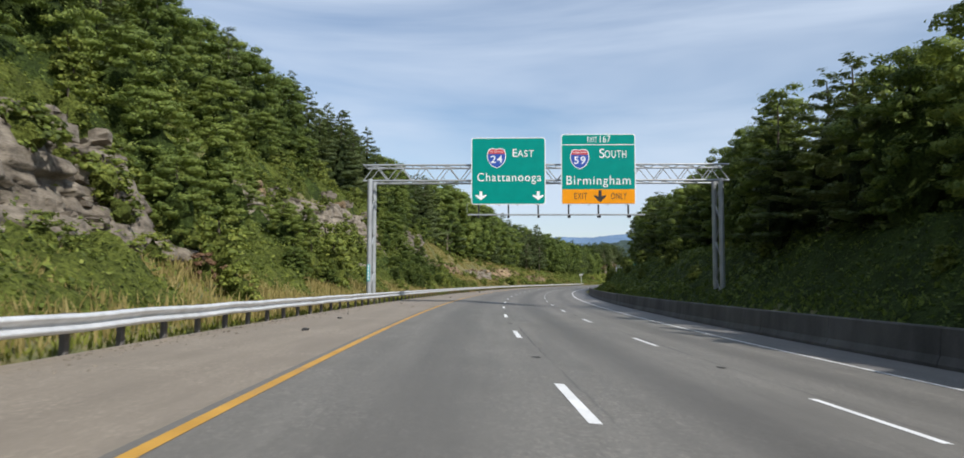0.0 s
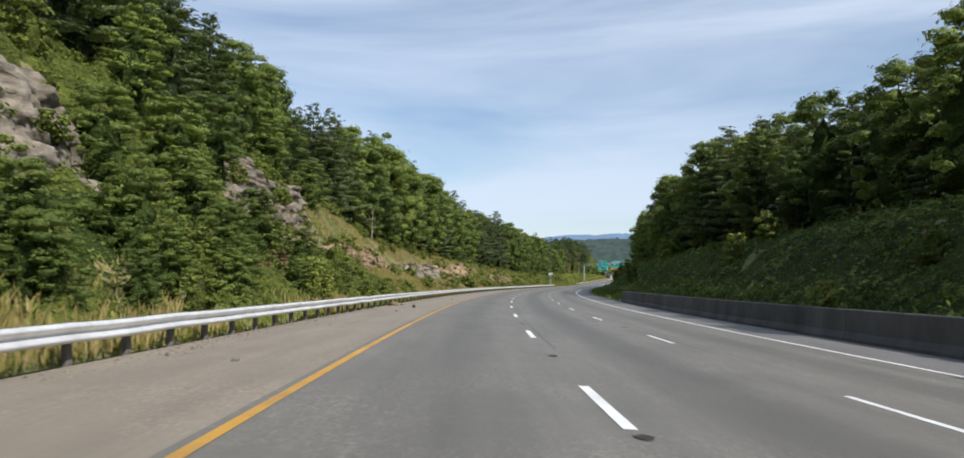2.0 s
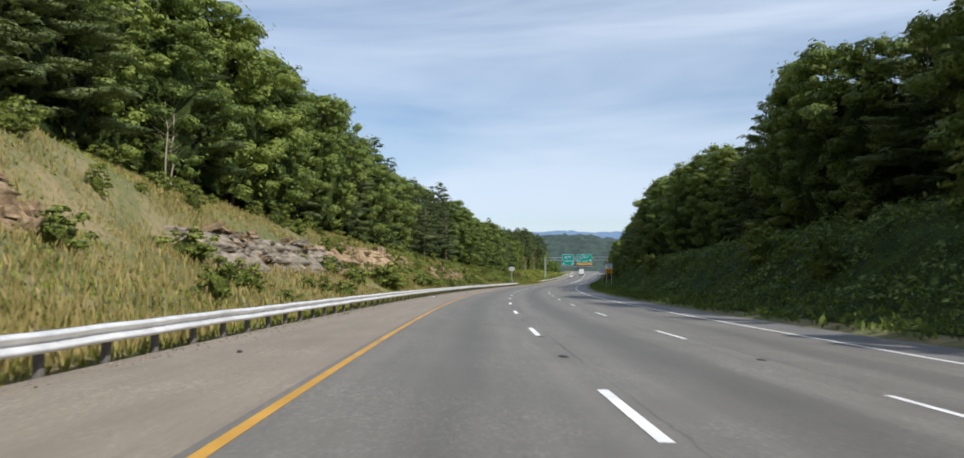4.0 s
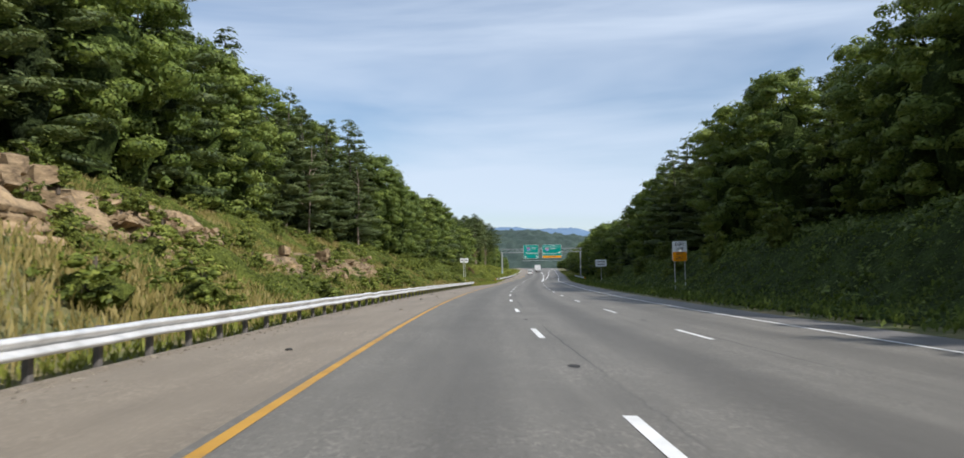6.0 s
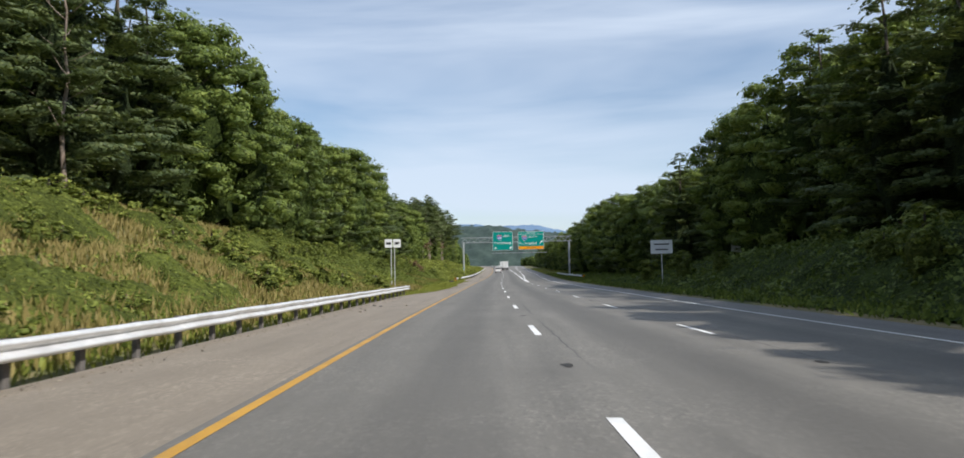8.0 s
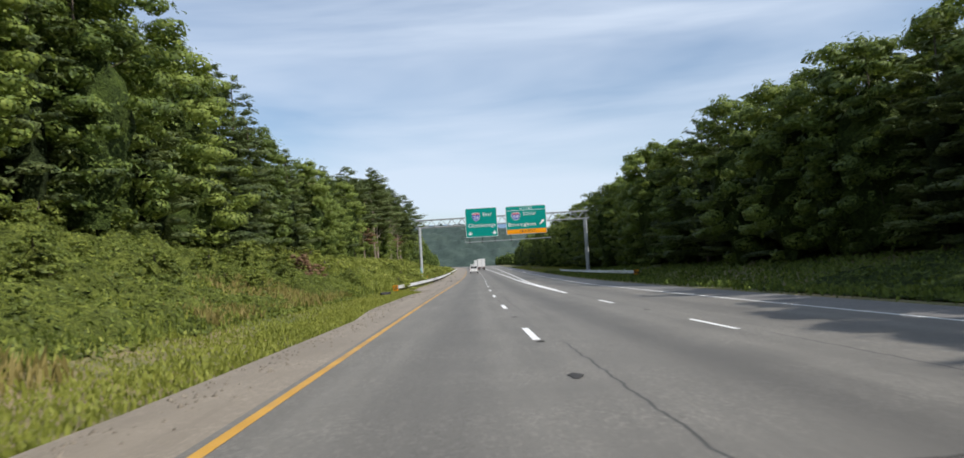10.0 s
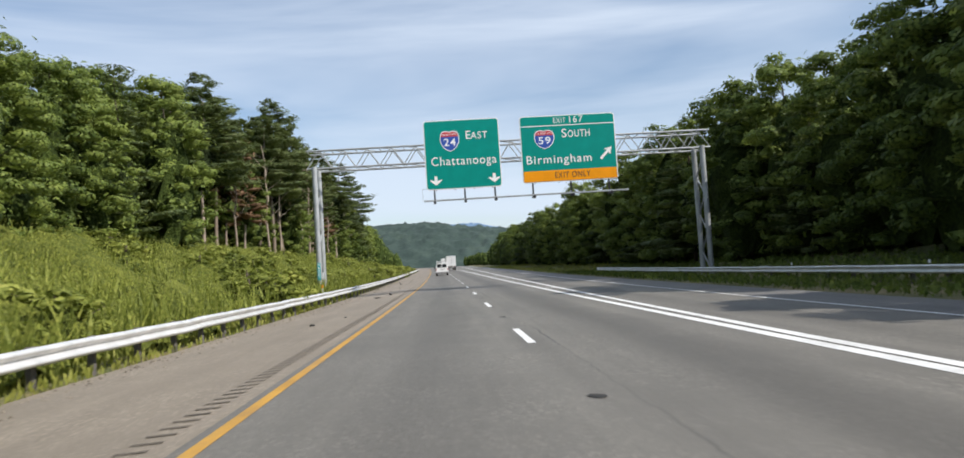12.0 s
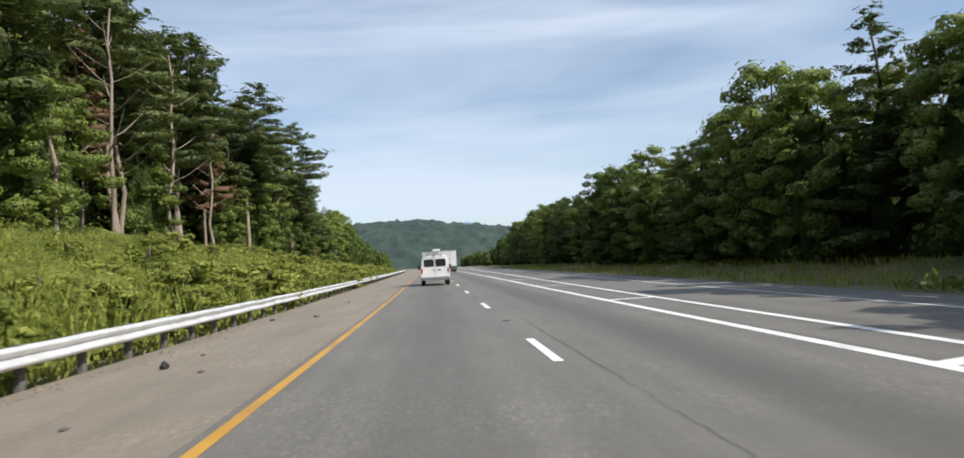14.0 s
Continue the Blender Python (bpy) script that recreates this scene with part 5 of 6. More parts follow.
def understory(name, side, label, mat, n):
    """Leafy growth that closes the wood's edge from the ground up: a lumpy inner mass with leaves all over it."""
    r = np.random.default_rng(77 + side)

    def reach(s, q):
        """Depth in the woods and height at the share q of the growth's height."""
        tall = np.interp(s, (432, 446, 572, 588), (0, 1, 1, 0)) if side < 0 else 0.0 * s
        top = (high_left(np.minimum(s, 640)) * (0.58 + 0.2 * tall)) if side < 0 else high_right(np.minimum(s, 640)) * 0.66
        lump = np.array([0.55 * noise.noise((a * 0.21, b * 2.2, 2.0 + side)) + 0.3 * noise.noise((a * 0.6, b * 5.0, 4.0)) for a, b in zip(s, q)])
        roof = np.array([0.85 + 0.45 * noise.noise((a * 0.13, 3.0, side)) for a in s])
        dep = 1.0 + 2.2 * tall + 3.6 * q ** 1.5 - 2.2 * lump
        return dep, top * roof * q

    ss_, qs_ = np.arange(-45, 680, 0.75), np.linspace(0, 1, 12)
    S, Q = np.meshgrid(ss_, qs_, indexing="ij")
    dep, h = reach(S.ravel(), Q.ravel())
    u = -(front_left(S.ravel()) + dep) if side < 0 else front_right(S.ravel()) + dep
    cv = at(S.ravel(), u, ground_h(S.ravel(), u) + h - 0.3)
    nq = len(qs_)
    i = (np.arange(len(ss_) - 1)[:, None] * nq + np.arange(nq - 1)[None]).ravel()
    cf = np.stack([i, i + 1, i + nq + 1, i + nq], -1)
    s = r.uniform(-45, 680, n)
    dep, h = reach(s, r.random(n) ** 0.9)
    dep = dep - r.uniform(-0.15, 0.75, n)
    u = -(front_left(s) + dep) if side < 0 else front_right(s) + dep
    p = at(s, u, ground_h(s, u) + h + r.normal(0, 0.25, n))
    a = np.interp(s, SS, TH)
    nr = r.normal(0, 0.45, (n, 3)) + np.array((0, 0, 0.6))
    nr[:, 0] += np.cos(a) * -0.6 * side
    nr[:, 1] -= np.sin(a) * -0.6 * side
    v, f = leaf_quads(p, nr, r.uniform(0.3, 0.6, n), r.uniform(0.5, 0.8, n), r)
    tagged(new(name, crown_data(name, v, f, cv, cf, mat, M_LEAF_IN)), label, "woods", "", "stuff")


understory("understory", -1, "dense leafy growth at the foot of the woods", M_LEAF, 40000)
understory("understory", 1, "dense shaded growth at the foot of the woods", M_LEAF, 20000)


# ---- brush, weeds and grass on the slopes ----
# stretches of bare rock: s from, s to, lowest and highest part over the road's line
ROCK_ZONES = ((15, 31, 2.2, 6.8), (47, 66, 5.6, 8.8), (62, 91, 4.8, 9.8), (65, 73, 1.9, 3.2), (105, 126, 5.6, 10.2), (111, 121, 3.5, 5.3), (120, 147, 2.9, 5.0),
              (158, 188, 2.0, 4.4), (180, 197, 1.9, 4.9), (195, 227, 2.3, 5.4), (226, 262, 1.2, 3.2))


def bare(s, u, r, share=None):
    """True where a plant would stand on bare rock."""
    h = left_ground(s, -u)
    out = np.zeros(len(s), bool)
    for a, b, lo, hi in ROCK_ZONES:
        out |= (s > a) & (s < b) & (h > lo) & (h < hi) & (u < 0)
    return out & (r.random(len(s)) < (np.where((s > 60) & (s < 100), 0.93, np.where(s > 150, 0.45, 0.8)) if share is None else share))


def scatter(name, mat, n, s0, s1, pick, size, aspect, lift, label, seed, gate=None, inner=None, span=(5.0, 22.0), grid=0.4):
    """Brush between s0 and s1: a lumpy inner mass over the ground with leaves on it; gate leaves patches open."""
    r = np.random.default_rng(seed)

    def swell(s, u):
        z = zip(s, u)
        tall = np.array([0.55 + 0.6 * noise.noise((a * 0.5, b * 0.5, seed + 9.0)) + 0.4 * noise.noise((a * 0.17, b * 0.17, seed + 2.0)) + 0.25 * noise.noise((a * 1.3, b * 1.3, seed)) for a, b in z])
        tall = np.clip(tall, 0.08, 1.4) ** 1.35 * 1.25
        if gate is not None:
            val = np.array([noise.noise((a * gate[0], b * gate[0], seed * 1.7)) for a, b in zip(s, u)])
            tall = tall * np.clip((val - gate[1]) * 5, 0, 1) ** 0.6
        return tall * lift * np.clip((s - s0) / 5, 0, 1) * np.clip((s1 - s) / 5, 0, 1)

    s = r.uniform(s0, s1, n)
    u = pick(r, s)
    keep = ~bare(s, u, r)
    s, u = s[keep], u[keep]
    g = swell(s, u) * (np.clip((-u - span[0]) / 2.2, 0.15, 1) if inner else 1.0)
    keep = g > 0.06
    s, u, g = s[keep], u[keep], g[keep]
    k = len(s)
    p = at(s, u, ground_h(s, u) + g * r.uniform(0.62, 1.08, k) + r.normal(0, 0.05, k))
    nr = r.normal(0, 0.5, (k, 3)) + np.array((0, 0, 0.9))
    a = np.interp(s, SS, TH)
    toward = np.where(u < 5, 0.45, -0.45)
    nr[:, 0] += toward * np.cos(a)
    nr[:, 1] -= toward * np.sin(a)
    v, f = leaf_quads(p, nr, r.uniform(size * 0.6, size * 1.3, k), r.uniform(aspect * 0.8, aspect * 1.2, k), r)
    if inner is None:
        tagged(new(name, mesh_data(name, v, f, mat)), label, "undergrowth", "", "stuff")
        return
    ss_, us_ = np.arange(s0, s1, grid), np.arange(-span[1], -span[0], grid)
    S, U = (q.ravel() for q in np.meshgrid(ss_, us_, indexing="ij"))
    G = np.where(bare(S, U, np.random.default_rng(1), 1.0), 0.0, swell(S, U)) * np.clip((-U - span[0]) / 2.2, 0.15, 1)
    cv = at(S, U, ground_h(S, U) + np.where(G > 0.12, G * 0.7 + np.random.default_rng(seed + 50).normal(0, 0.07, len(G)), -0.25))
    nu = len(us_)
    i = (np.arange(len(ss_) - 1)[:, None] * nu + np.arange(nu - 1)[None]).ravel()
    cf = np.stack([i, i + nu, i + nu + 1, i + 1], -1)
    cf = cf[(G[cf] > 0.12).any(1)]
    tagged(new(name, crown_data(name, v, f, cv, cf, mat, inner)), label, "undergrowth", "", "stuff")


def blades(name, mat, n, s0, s1, pick, height, label, seed, gate=None, width=0.03):
    """Upright grass blades, each one thin bent triangle pair."""
    r = np.random.default_rng(seed)
    s = r.uniform(s0, s1, n)
    u = pick(r, s)
    if gate is not None:
        val = np.array([noise.noise((a * gate[0], b * gate[0], seed * 1.3)) for a, b in zip(s, u)])
        keep = val + r.normal(0, 0.1, n) > gate[1]
        s, u = s[keep], u[keep]
    keep = ~bare(s, u, r)
    s, u = s[keep], u[keep]
    k = len(s)
    p = at(s, u, ground_h(s, u) - 0.03)
    t = r.uniform(0, 6.28, k)
    H = height * r.uniform(0.5, 1.25, k)
    W = width * r.uniform(0.7, 1.4, k)
    side = np.stack([np.cos(t), np.sin(t), 0 * t], -1) * W[:, None]
    lean = np.stack([np.cos(t * 3 + 1), np.sin(t * 3 + 1), 0 * t], -1) * (H * r.uniform(0.1, 0.45, k))[:, None]
    mid = p + lean * 0.35 + np.stack([0 * H, 0 * H, H * 0.6], -1)
    tip = p + lean + np.stack([0 * H, 0 * H, H], -1)
    v = np.stack([p - side, mid + side, tip, mid - side], 1).reshape(-1, 3)
    f = np.arange(4 * k).reshape(k, 4)
    tagged(new(name, mesh_data(name, v, f, mat)), label, "grass", "", "stuff")


def slope_left(lo, hi, power=1.0):
    return lambda r, s: -(lo + (np.minimum(hi, front_left(s) + 3) - lo) * r.random(len(s)) ** power)


def slope_right(lo, hi):
    return lambda r, s: right_edge(s) + lo + (hi - lo) * r.random(len(s))


scatter("brush", M_BRUSH, 66000, -15, 128, slope_left(5.4, 22), 0.24, 0.62, 1.6, "tangled green brush and vines on a rocky slope", 21, (0.16, -0.2), M_BRUSH_IN, (5.4, 22))
scatter("brush", M_LEAF, 28000, -15, 128, slope_left(7, 22), 0.24, 0.62, 1.5, "darker leafy brush on a rocky slope", 22, (0.11, 0.08), M_LEAF_IN, (7, 22))
scatter("brush", M_BRUSH, 22000, 120, 312, slope_left(5.2, 19), 0.2, 0.6, 0.6, "patchy low brush on a dry bank", 23, (0.3, 0.1))
scatter("brush", M_BRUSH, 34000, 305, 395, slope_left(5.8, 18), 0.22, 0.6, 1.2, "weedy brush on a low bank", 24, (0.17, -0.4), M_BRUSH_IN, (5.8, 18))
scatter("weeds", M_WEED, 62000, 372, 620, slope_left(4.8, 20), 0.18, 0.42, 1.7, "tall bright green weeds behind the guardrail", 25, None, M_WEED_IN, (4.8, 20), 0.6)
blades("tall_weeds", M_WEED, 46000, 374, 600, slope_left(4.9, 19, 1.2), 1.35, "tall grassy weeds behind the guardrail", 26, (0.2, -0.25), 0.035)
scatter("brush", M_BRUSH, 30000, 205, 312, slope_left(5.3, 17), 0.2, 0.6, 1.1, "olive green low bushes between the rock ledges", 27, (0.22, -0.02), M_BRUSH_IN, (5.3, 17))
blades("dry_grass", M_DRY, 34000, 205, 325, slope_left(4.9, 19), 0.55, "golden dry grass between low bushes", 28, (0.1, -0.15), 0.034)
blades("dry_grass", M_DRY, 16000, 205, 322, slope_left(4.9, 13), 0.4, "golden dry grass at the bank's foot", 29, None, 0.03)
blades("green_grass", M_BRUSH, 30000, 205, 322, slope_left(4.9, 13), 0.34, "olive green weeds at the bank's foot", 30, None, 0.05)
blades("dry_grass", M_DRY, 34000, -15, 150, slope_left(4.7, 10, 1.4), 0.6, "tall dry straw-coloured grass along the slope's foot", 31, (0.12, 0.1), 0.022)
blades("dry_grass", M_DRY, 110000, 115, 325, slope_left(5.0, 22), 0.46, "dry straw-coloured grass on the bank", 32, (0.14, -0.3), 0.028)
blades("green_grass", M_GRASS, 26000, 120, 330, slope_left(4.5, 20), 0.34, "green grass patches on the bank", 33, (0.2, -0.1), 0.025)
blades("dry_grass", M_DRY, 22000, -20, 150, slope_left(8, 22), 0.34, "short dry grass between brush and rocks", 36, (0.3, -0.1), 0.03)
blades("green_grass", M_BRUSH, 26000, -20, 150, slope_left(6, 22), 0.4, "weedy green growth between brush and rocks", 37, None, 0.045)
blades("dry_grass", M_DRY, 16000, -20, 75, slope_left(5.0, 9.0), 0.62, "dry straw-coloured grass behind the guardrail", 38, (0.2, -0.12), 0.025)
blades("green_grass", M_BRUSH, 26000, 300, 400, slope_left(6, 19), 0.5, "weedy green growth on the low bank", 39, None, 0.05)
blades("green_grass", M_GRASS, 16000, -15, 310, lambda r, s: -r.uniform(4.45, 5.6, len(s)), 0.25, "thin green grass strip behind the guardrail", 34, None, 0.025)
blades("dry_grass", M_DRY, 9000, 335, 362, lambda r, s: -r.uniform(6.2, 11.0, len(s)), 0.5, "reddish dry grass patch on the low bank", 45, (0.16, -0.08), 0.03)
blades("green_grass", M_GRASS, 12000, 378, 560, lambda r, s: -r.uniform(4.4, 5.9, len(s)), 0.28, "green grass strip along the guardrail's foot", 46, None, 0.026)
blades("mown_grass", M_GRASS, 42000, 300, 384, lambda r, s: left_edge(s) - 0.05 - (6.2 + left_edge(s) * 0.5) * r.random(len(s)) ** 1.2, 0.15, "mown green and yellow verge grass", 35, None, 0.022)
scatter("slope_brush", M_LEAF, 34000, -30, 330, slope_right(2.6, 13), 0.42, 0.6, 1.0, "shaded brush on the slope below trees", 41, (0.15, -0.1))


def low_growth(name, s0, s1, lo, hi, n, label, seed):
    """Low shaded growth that hides the soil of the slope on the exit side: a lumpy mat with leaves on it."""
    r = np.random.default_rng(seed)

    def mat_h(s, w):
        lump = np.array([0.5 + 0.45 * noise.noise((a * 0.45, b * 0.6, seed)) + 0.3 * noise.noise((a * 1.4, b * 1.4, seed + 3.0)) for a, b in zip(s, w)])
        return np.clip(lump, 0.1, 1.2) * np.clip((w - lo) / 3.0, 0.12, 1.0) * 0.75

    ss_, ws_ = np.arange(s0, s1, 0.6), np.arange(lo, hi, 0.6)
    S, W = (q.ravel() for q in np.meshgrid(ss_, ws_, indexing="ij"))
    U = right_edge(S) + W
    cv = at(S, U, ground_h(S, U) + mat_h(S, W) * 0.75 + r.normal(0, 0.05, len(S)))
    nw = len(ws_)
    i = (np.arange(len(ss_) - 1)[:, None] * nw + np.arange(nw - 1)[None]).ravel()
    cf = np.stack([i, i + nw, i + nw + 1, i + 1], -1)
    s, w = r.uniform(s0, s1, n), lo + (hi - lo) * r.random(n)
    u = right_edge(s) + w
    p = at(s, u, ground_h(s, u) + mat_h(s, w) * r.uniform(0.6, 1.15, n) + 0.05)
    nr = r.normal(0, 0.5, (n, 3)) + np.array((-0.3, 0, 0.9))
    v, f = leaf_quads(p, nr, r.uniform(0.14, 0.34, n), r.uniform(0.4, 0.7, n), r)
    tagged(new(name, crown_data(name, v, f, cv, cf, M_LEAF, M_LEAF_IN)), label, "undergrowth", "", "stuff")


low_growth("slope_growth", -30, 345, 1.3, 12.5, 60000, "low dark green growth on the slope below trees", 44)
blades("slope_grass", M_LEAF, 52000, -30, 460, slope_right(0.6, 11), 0.42, "shaded grass below the trees", 42, None, 0.1)
blades("slope_grass", M_GRASS, 7000, 460, 620, slope_right(0.4, 9), 0.4, "verge grass beside the exit lane", 43, None, 0.04)

for k in range(105):
    s = rng.uniform(-10, 330)
    u = -rng.uniform(7.0, float(front_left(s)) - 0.5)
    if bare(np.array([s]), np.array([u]), rng)[0]:
        continue
    SHRUB.put(int(rng.integers(5)), stand(s, u, rng.uniform(1.2, 3.4) * (1.1 if s < 125 else 0.55), 3.0, rng, 0.1))
for k in range(20):
    s = rng.uniform(330, 420)
    u = -rng.uniform(9.5, float(front_left(s)) + 1.0)
    SHRUB.put(int(rng.integers(5)), stand(s, u, rng.uniform(1.0, 2.6), 3.0, rng, 0.1))
for k in range(34):
    s = rng.uniform(-20, 330)
    SHRUB.put(int(rng.integers(5)), stand(s, float(right_edge(s)) + rng.uniform(4.5, 9), rng.uniform(1.2, 3.2), 3.0, rng, 0.1))

for k in range(125):
    s = rng.uniform(-8, 128)
    u = -rng.uniform(6.2, float(front_left(s)) - 1.0)
    if bare(np.array([s]), np.array([u]), rng)[0]:
        continue
    SHRUB.put(int(rng.integers(5)), stand(s, u, rng.uniform(1.0, 2.4), 3.0, rng, 0.15, wide=1.2))
for k in range(36):
    s = rng.uniform(325, 376)
    SHRUB.put(int(rng.integers(5)), stand(s, -rng.uniform(8.5, 17.5), rng.uniform(0.8, 1.9), 3.0, rng, 0.15, wide=1.2))
LOW_BUSH = Kind("low_bush", [broadleaf(120 + i, 1.4, 1.15, 0.02, M_BRUSH, 15, 13, 0.24, 0.5) for i in range(4)], "low dark green bush in dry grass on a bank", "shrub", "low bushes")
for s, u, H in ((188.4, -7.6, 2.2), (190.2, -8.4, 1.8), (250.0, -7.3, 1.5), (256.8, -8.0, 1.8), (254.5, -8.6, 1.4), (212.0, -8.0, 1.4), (205.0, -7.4, 1.5)):
    LOW_BUSH.put(int(s), stand(s, u, H, 1.4, rng, 0.1, wide=1.2))
for k in range(120):
    s = rng.uniform(128, 320)
    u = -5.6 - (float(front_left(s)) - 7.0) * rng.random() ** 1.2
    if bare(np.array([s]), np.array([u]), rng)[0]:
        continue
    LOW_BUSH.put(int(rng.integers(4)), stand(s, u, rng.uniform(0.6, 1.5), 1.4, rng, 0.1, wide=1.15))
WEED_CLUMP = Kind("weed_clump", [broadleaf(110 + i, 1.6, 1.1, 0.02, M_WEED, 16, 12, 0.24, 0.5) for i in range(4)], "bright green clump of tall roadside weeds", "weeds", "roadside weeds")
for k in range(150):
    s = 372 + 190 * rng.random() ** 0.85
    u = -5.2 - 11.5 * rng.random() ** 1.4
    if 412 < s < 422 and u > -8.0:
        continue
    WEED_CLUMP.put(int(rng.integers(4)), stand(s, u, rng.uniform(1.1, 2.1), 1.6, rng, 0.1, wide=1.25))

for s, u, H in ((33.0, -12.5, 6.2), (30.0, -10.2, 4.2), (38.5, -11.0, 4.8), (43.0, -13.5, 5.6), (36.0, -15.5, 6.0), (48.0, -11.0, 3.8), (12.0, -12.0, 5.5), (8.0, -9.5, 4.2), (3.0, -13.0, 6.0), (22.0, -16.5, 6.0), (27.0, -17.5, 6.5),
                (57.0, -12.0, 3.6), (52.0, -17.5, 5.5), (62.0, -17.8, 5.0), (95.0, -11.5, 4.6), (98.0, -13.5, 5.4), (93.5, -9.0, 3.4), (101.0, -10.5, 4.2), (104.0, -14.5, 5.6), (99.0, -16.5, 6.0), (90.0, -13.0, 4.4), (107.0, -9.5, 3.2), (86.0, -9.5, 3.4), (80.0, -9.0, 3.0),
                (77.5, -7.2, 2.4), (81.0, -6.6, 2.0), (84.0, -7.4, 2.6), (88.0, -6.9, 2.3), (91.0, -7.6, 2.7), (97.0, -6.8, 2.2), (103.0, -7.4, 2.4), (110.0, -7.6, 2.2), (72.0, -7.6, 2.2), (40.0, -7.8, 2.4), (46.5, -7.4, 2.0),
                (130.0, -16.0, 5.0), (127.0, -19.0, 6.0), (75.0, -18.5, 5.0), (68.0, -19.0, 5.0)):
    BROAD_B.put(int(s * 7), stand(s, u, H, 14.0, rng, 0.2, wide=1.25), "young leafy tree standing on a rocky slope")

DRY_SHRUB = Kind("dried_shrub", [broadleaf(96 + i, 3.0, 1.6, 0.02, M_DEAD, 18, 18, 0.3, 0.4) for i in range(2)], "brown dried shrub among green brush", "shrub", "dried shrubs")
for s, u, H in ((365, -10.5, 1.9), (367.5, -11.2, 2.1), (370, -10.4, 1.6), (96, -8.6, 1.3), (101, -9.2, 1.5), (28, -8.0, 1.3)):
    DRY_SHRUB.put(int(s) % 2, stand(s, u, H, 3.0, rng, 0.1))
SHRUB.put(1, stand(90.0, 15.7, 1.9, 3.0, rng, 0.1), "pale green bush growing behind the concrete barrier")


# ---- rock faces ----
def rock_meshes(mat, seed, n=8):
    """Rough blocks about one metre a side, to be scaled."""
    out = []
    for k in range(n):
        bm = bmesh.new()
        bmesh.ops.create_cube(bm, size=1.0)
        bmesh.ops.subdivide_edges(bm, edges=bm.edges[:], cuts=1, use_grid_fill=True)
        for v in bm.verts:
            q = v.co.copy()
            w = noise.noise_vector((q.x * 1.9 + k * 9.1, q.y * 1.9 + seed, q.z * 1.9)) * 0.26
            cut = 1 - 0.1 * max(0, abs(q.x) + abs(q.y) + abs(q.z) - 0.9)
            v.co = Vector((q.x * cut, q.y * cut, q.z * cut)) + w
        bmesh.ops.triangulate(bm, faces=bm.faces[:])
        me = bpy.data.meshes.new("rock")
        bm.to_mesh(me)
        bm.free()
        me.materials.append(mat)
        out.append(me)
    return out


ROCKS_G, ROCKS_T = rock_meshes(M_ROCK, 1.0), rock_meshes(M_ROCK_T, 5.0)


D_GRID = np.arange(4.7, 30.0, 0.05)


def wall_d(s, h):
    """How far out the left slope reaches the height h."""
    g = left_ground(np.full(D_GRID.shape, s), D_GRID)
    return float(np.interp(h, np.maximum.accumulate(g), D_GRID))


@functools.lru_cache(maxsize=None)
def face_ends(s, a0, a1, lo, hi, lean, seed):
    """The face's foot, its depth over the whole height, and where the bench behind it ends."""
    e = min(1.0, max(0.0, min(s - a0, a1 - s) / 4.5 + 0.3 * noise.noise((s * 0.35, seed, 2.0))))
    k = 1.0 - (1.0 - lean) * e * e * (3 - 2 * e)
    d0, d1 = wall_d(s, lo), wall_d(s, hi)
    return d0, (d1 - d0) * k, d1


def face_d(s, h, a0, a1, lo, hi, lean, seed):
    """How far out the cut's face lies: steeper than the slope in its middle, running out into it at both ends."""
    d0, run, _ = face_ends(s, a0, a1, lo, hi, lean, seed)
    return d0 + (min(h, hi) - lo) / (hi - lo) * run


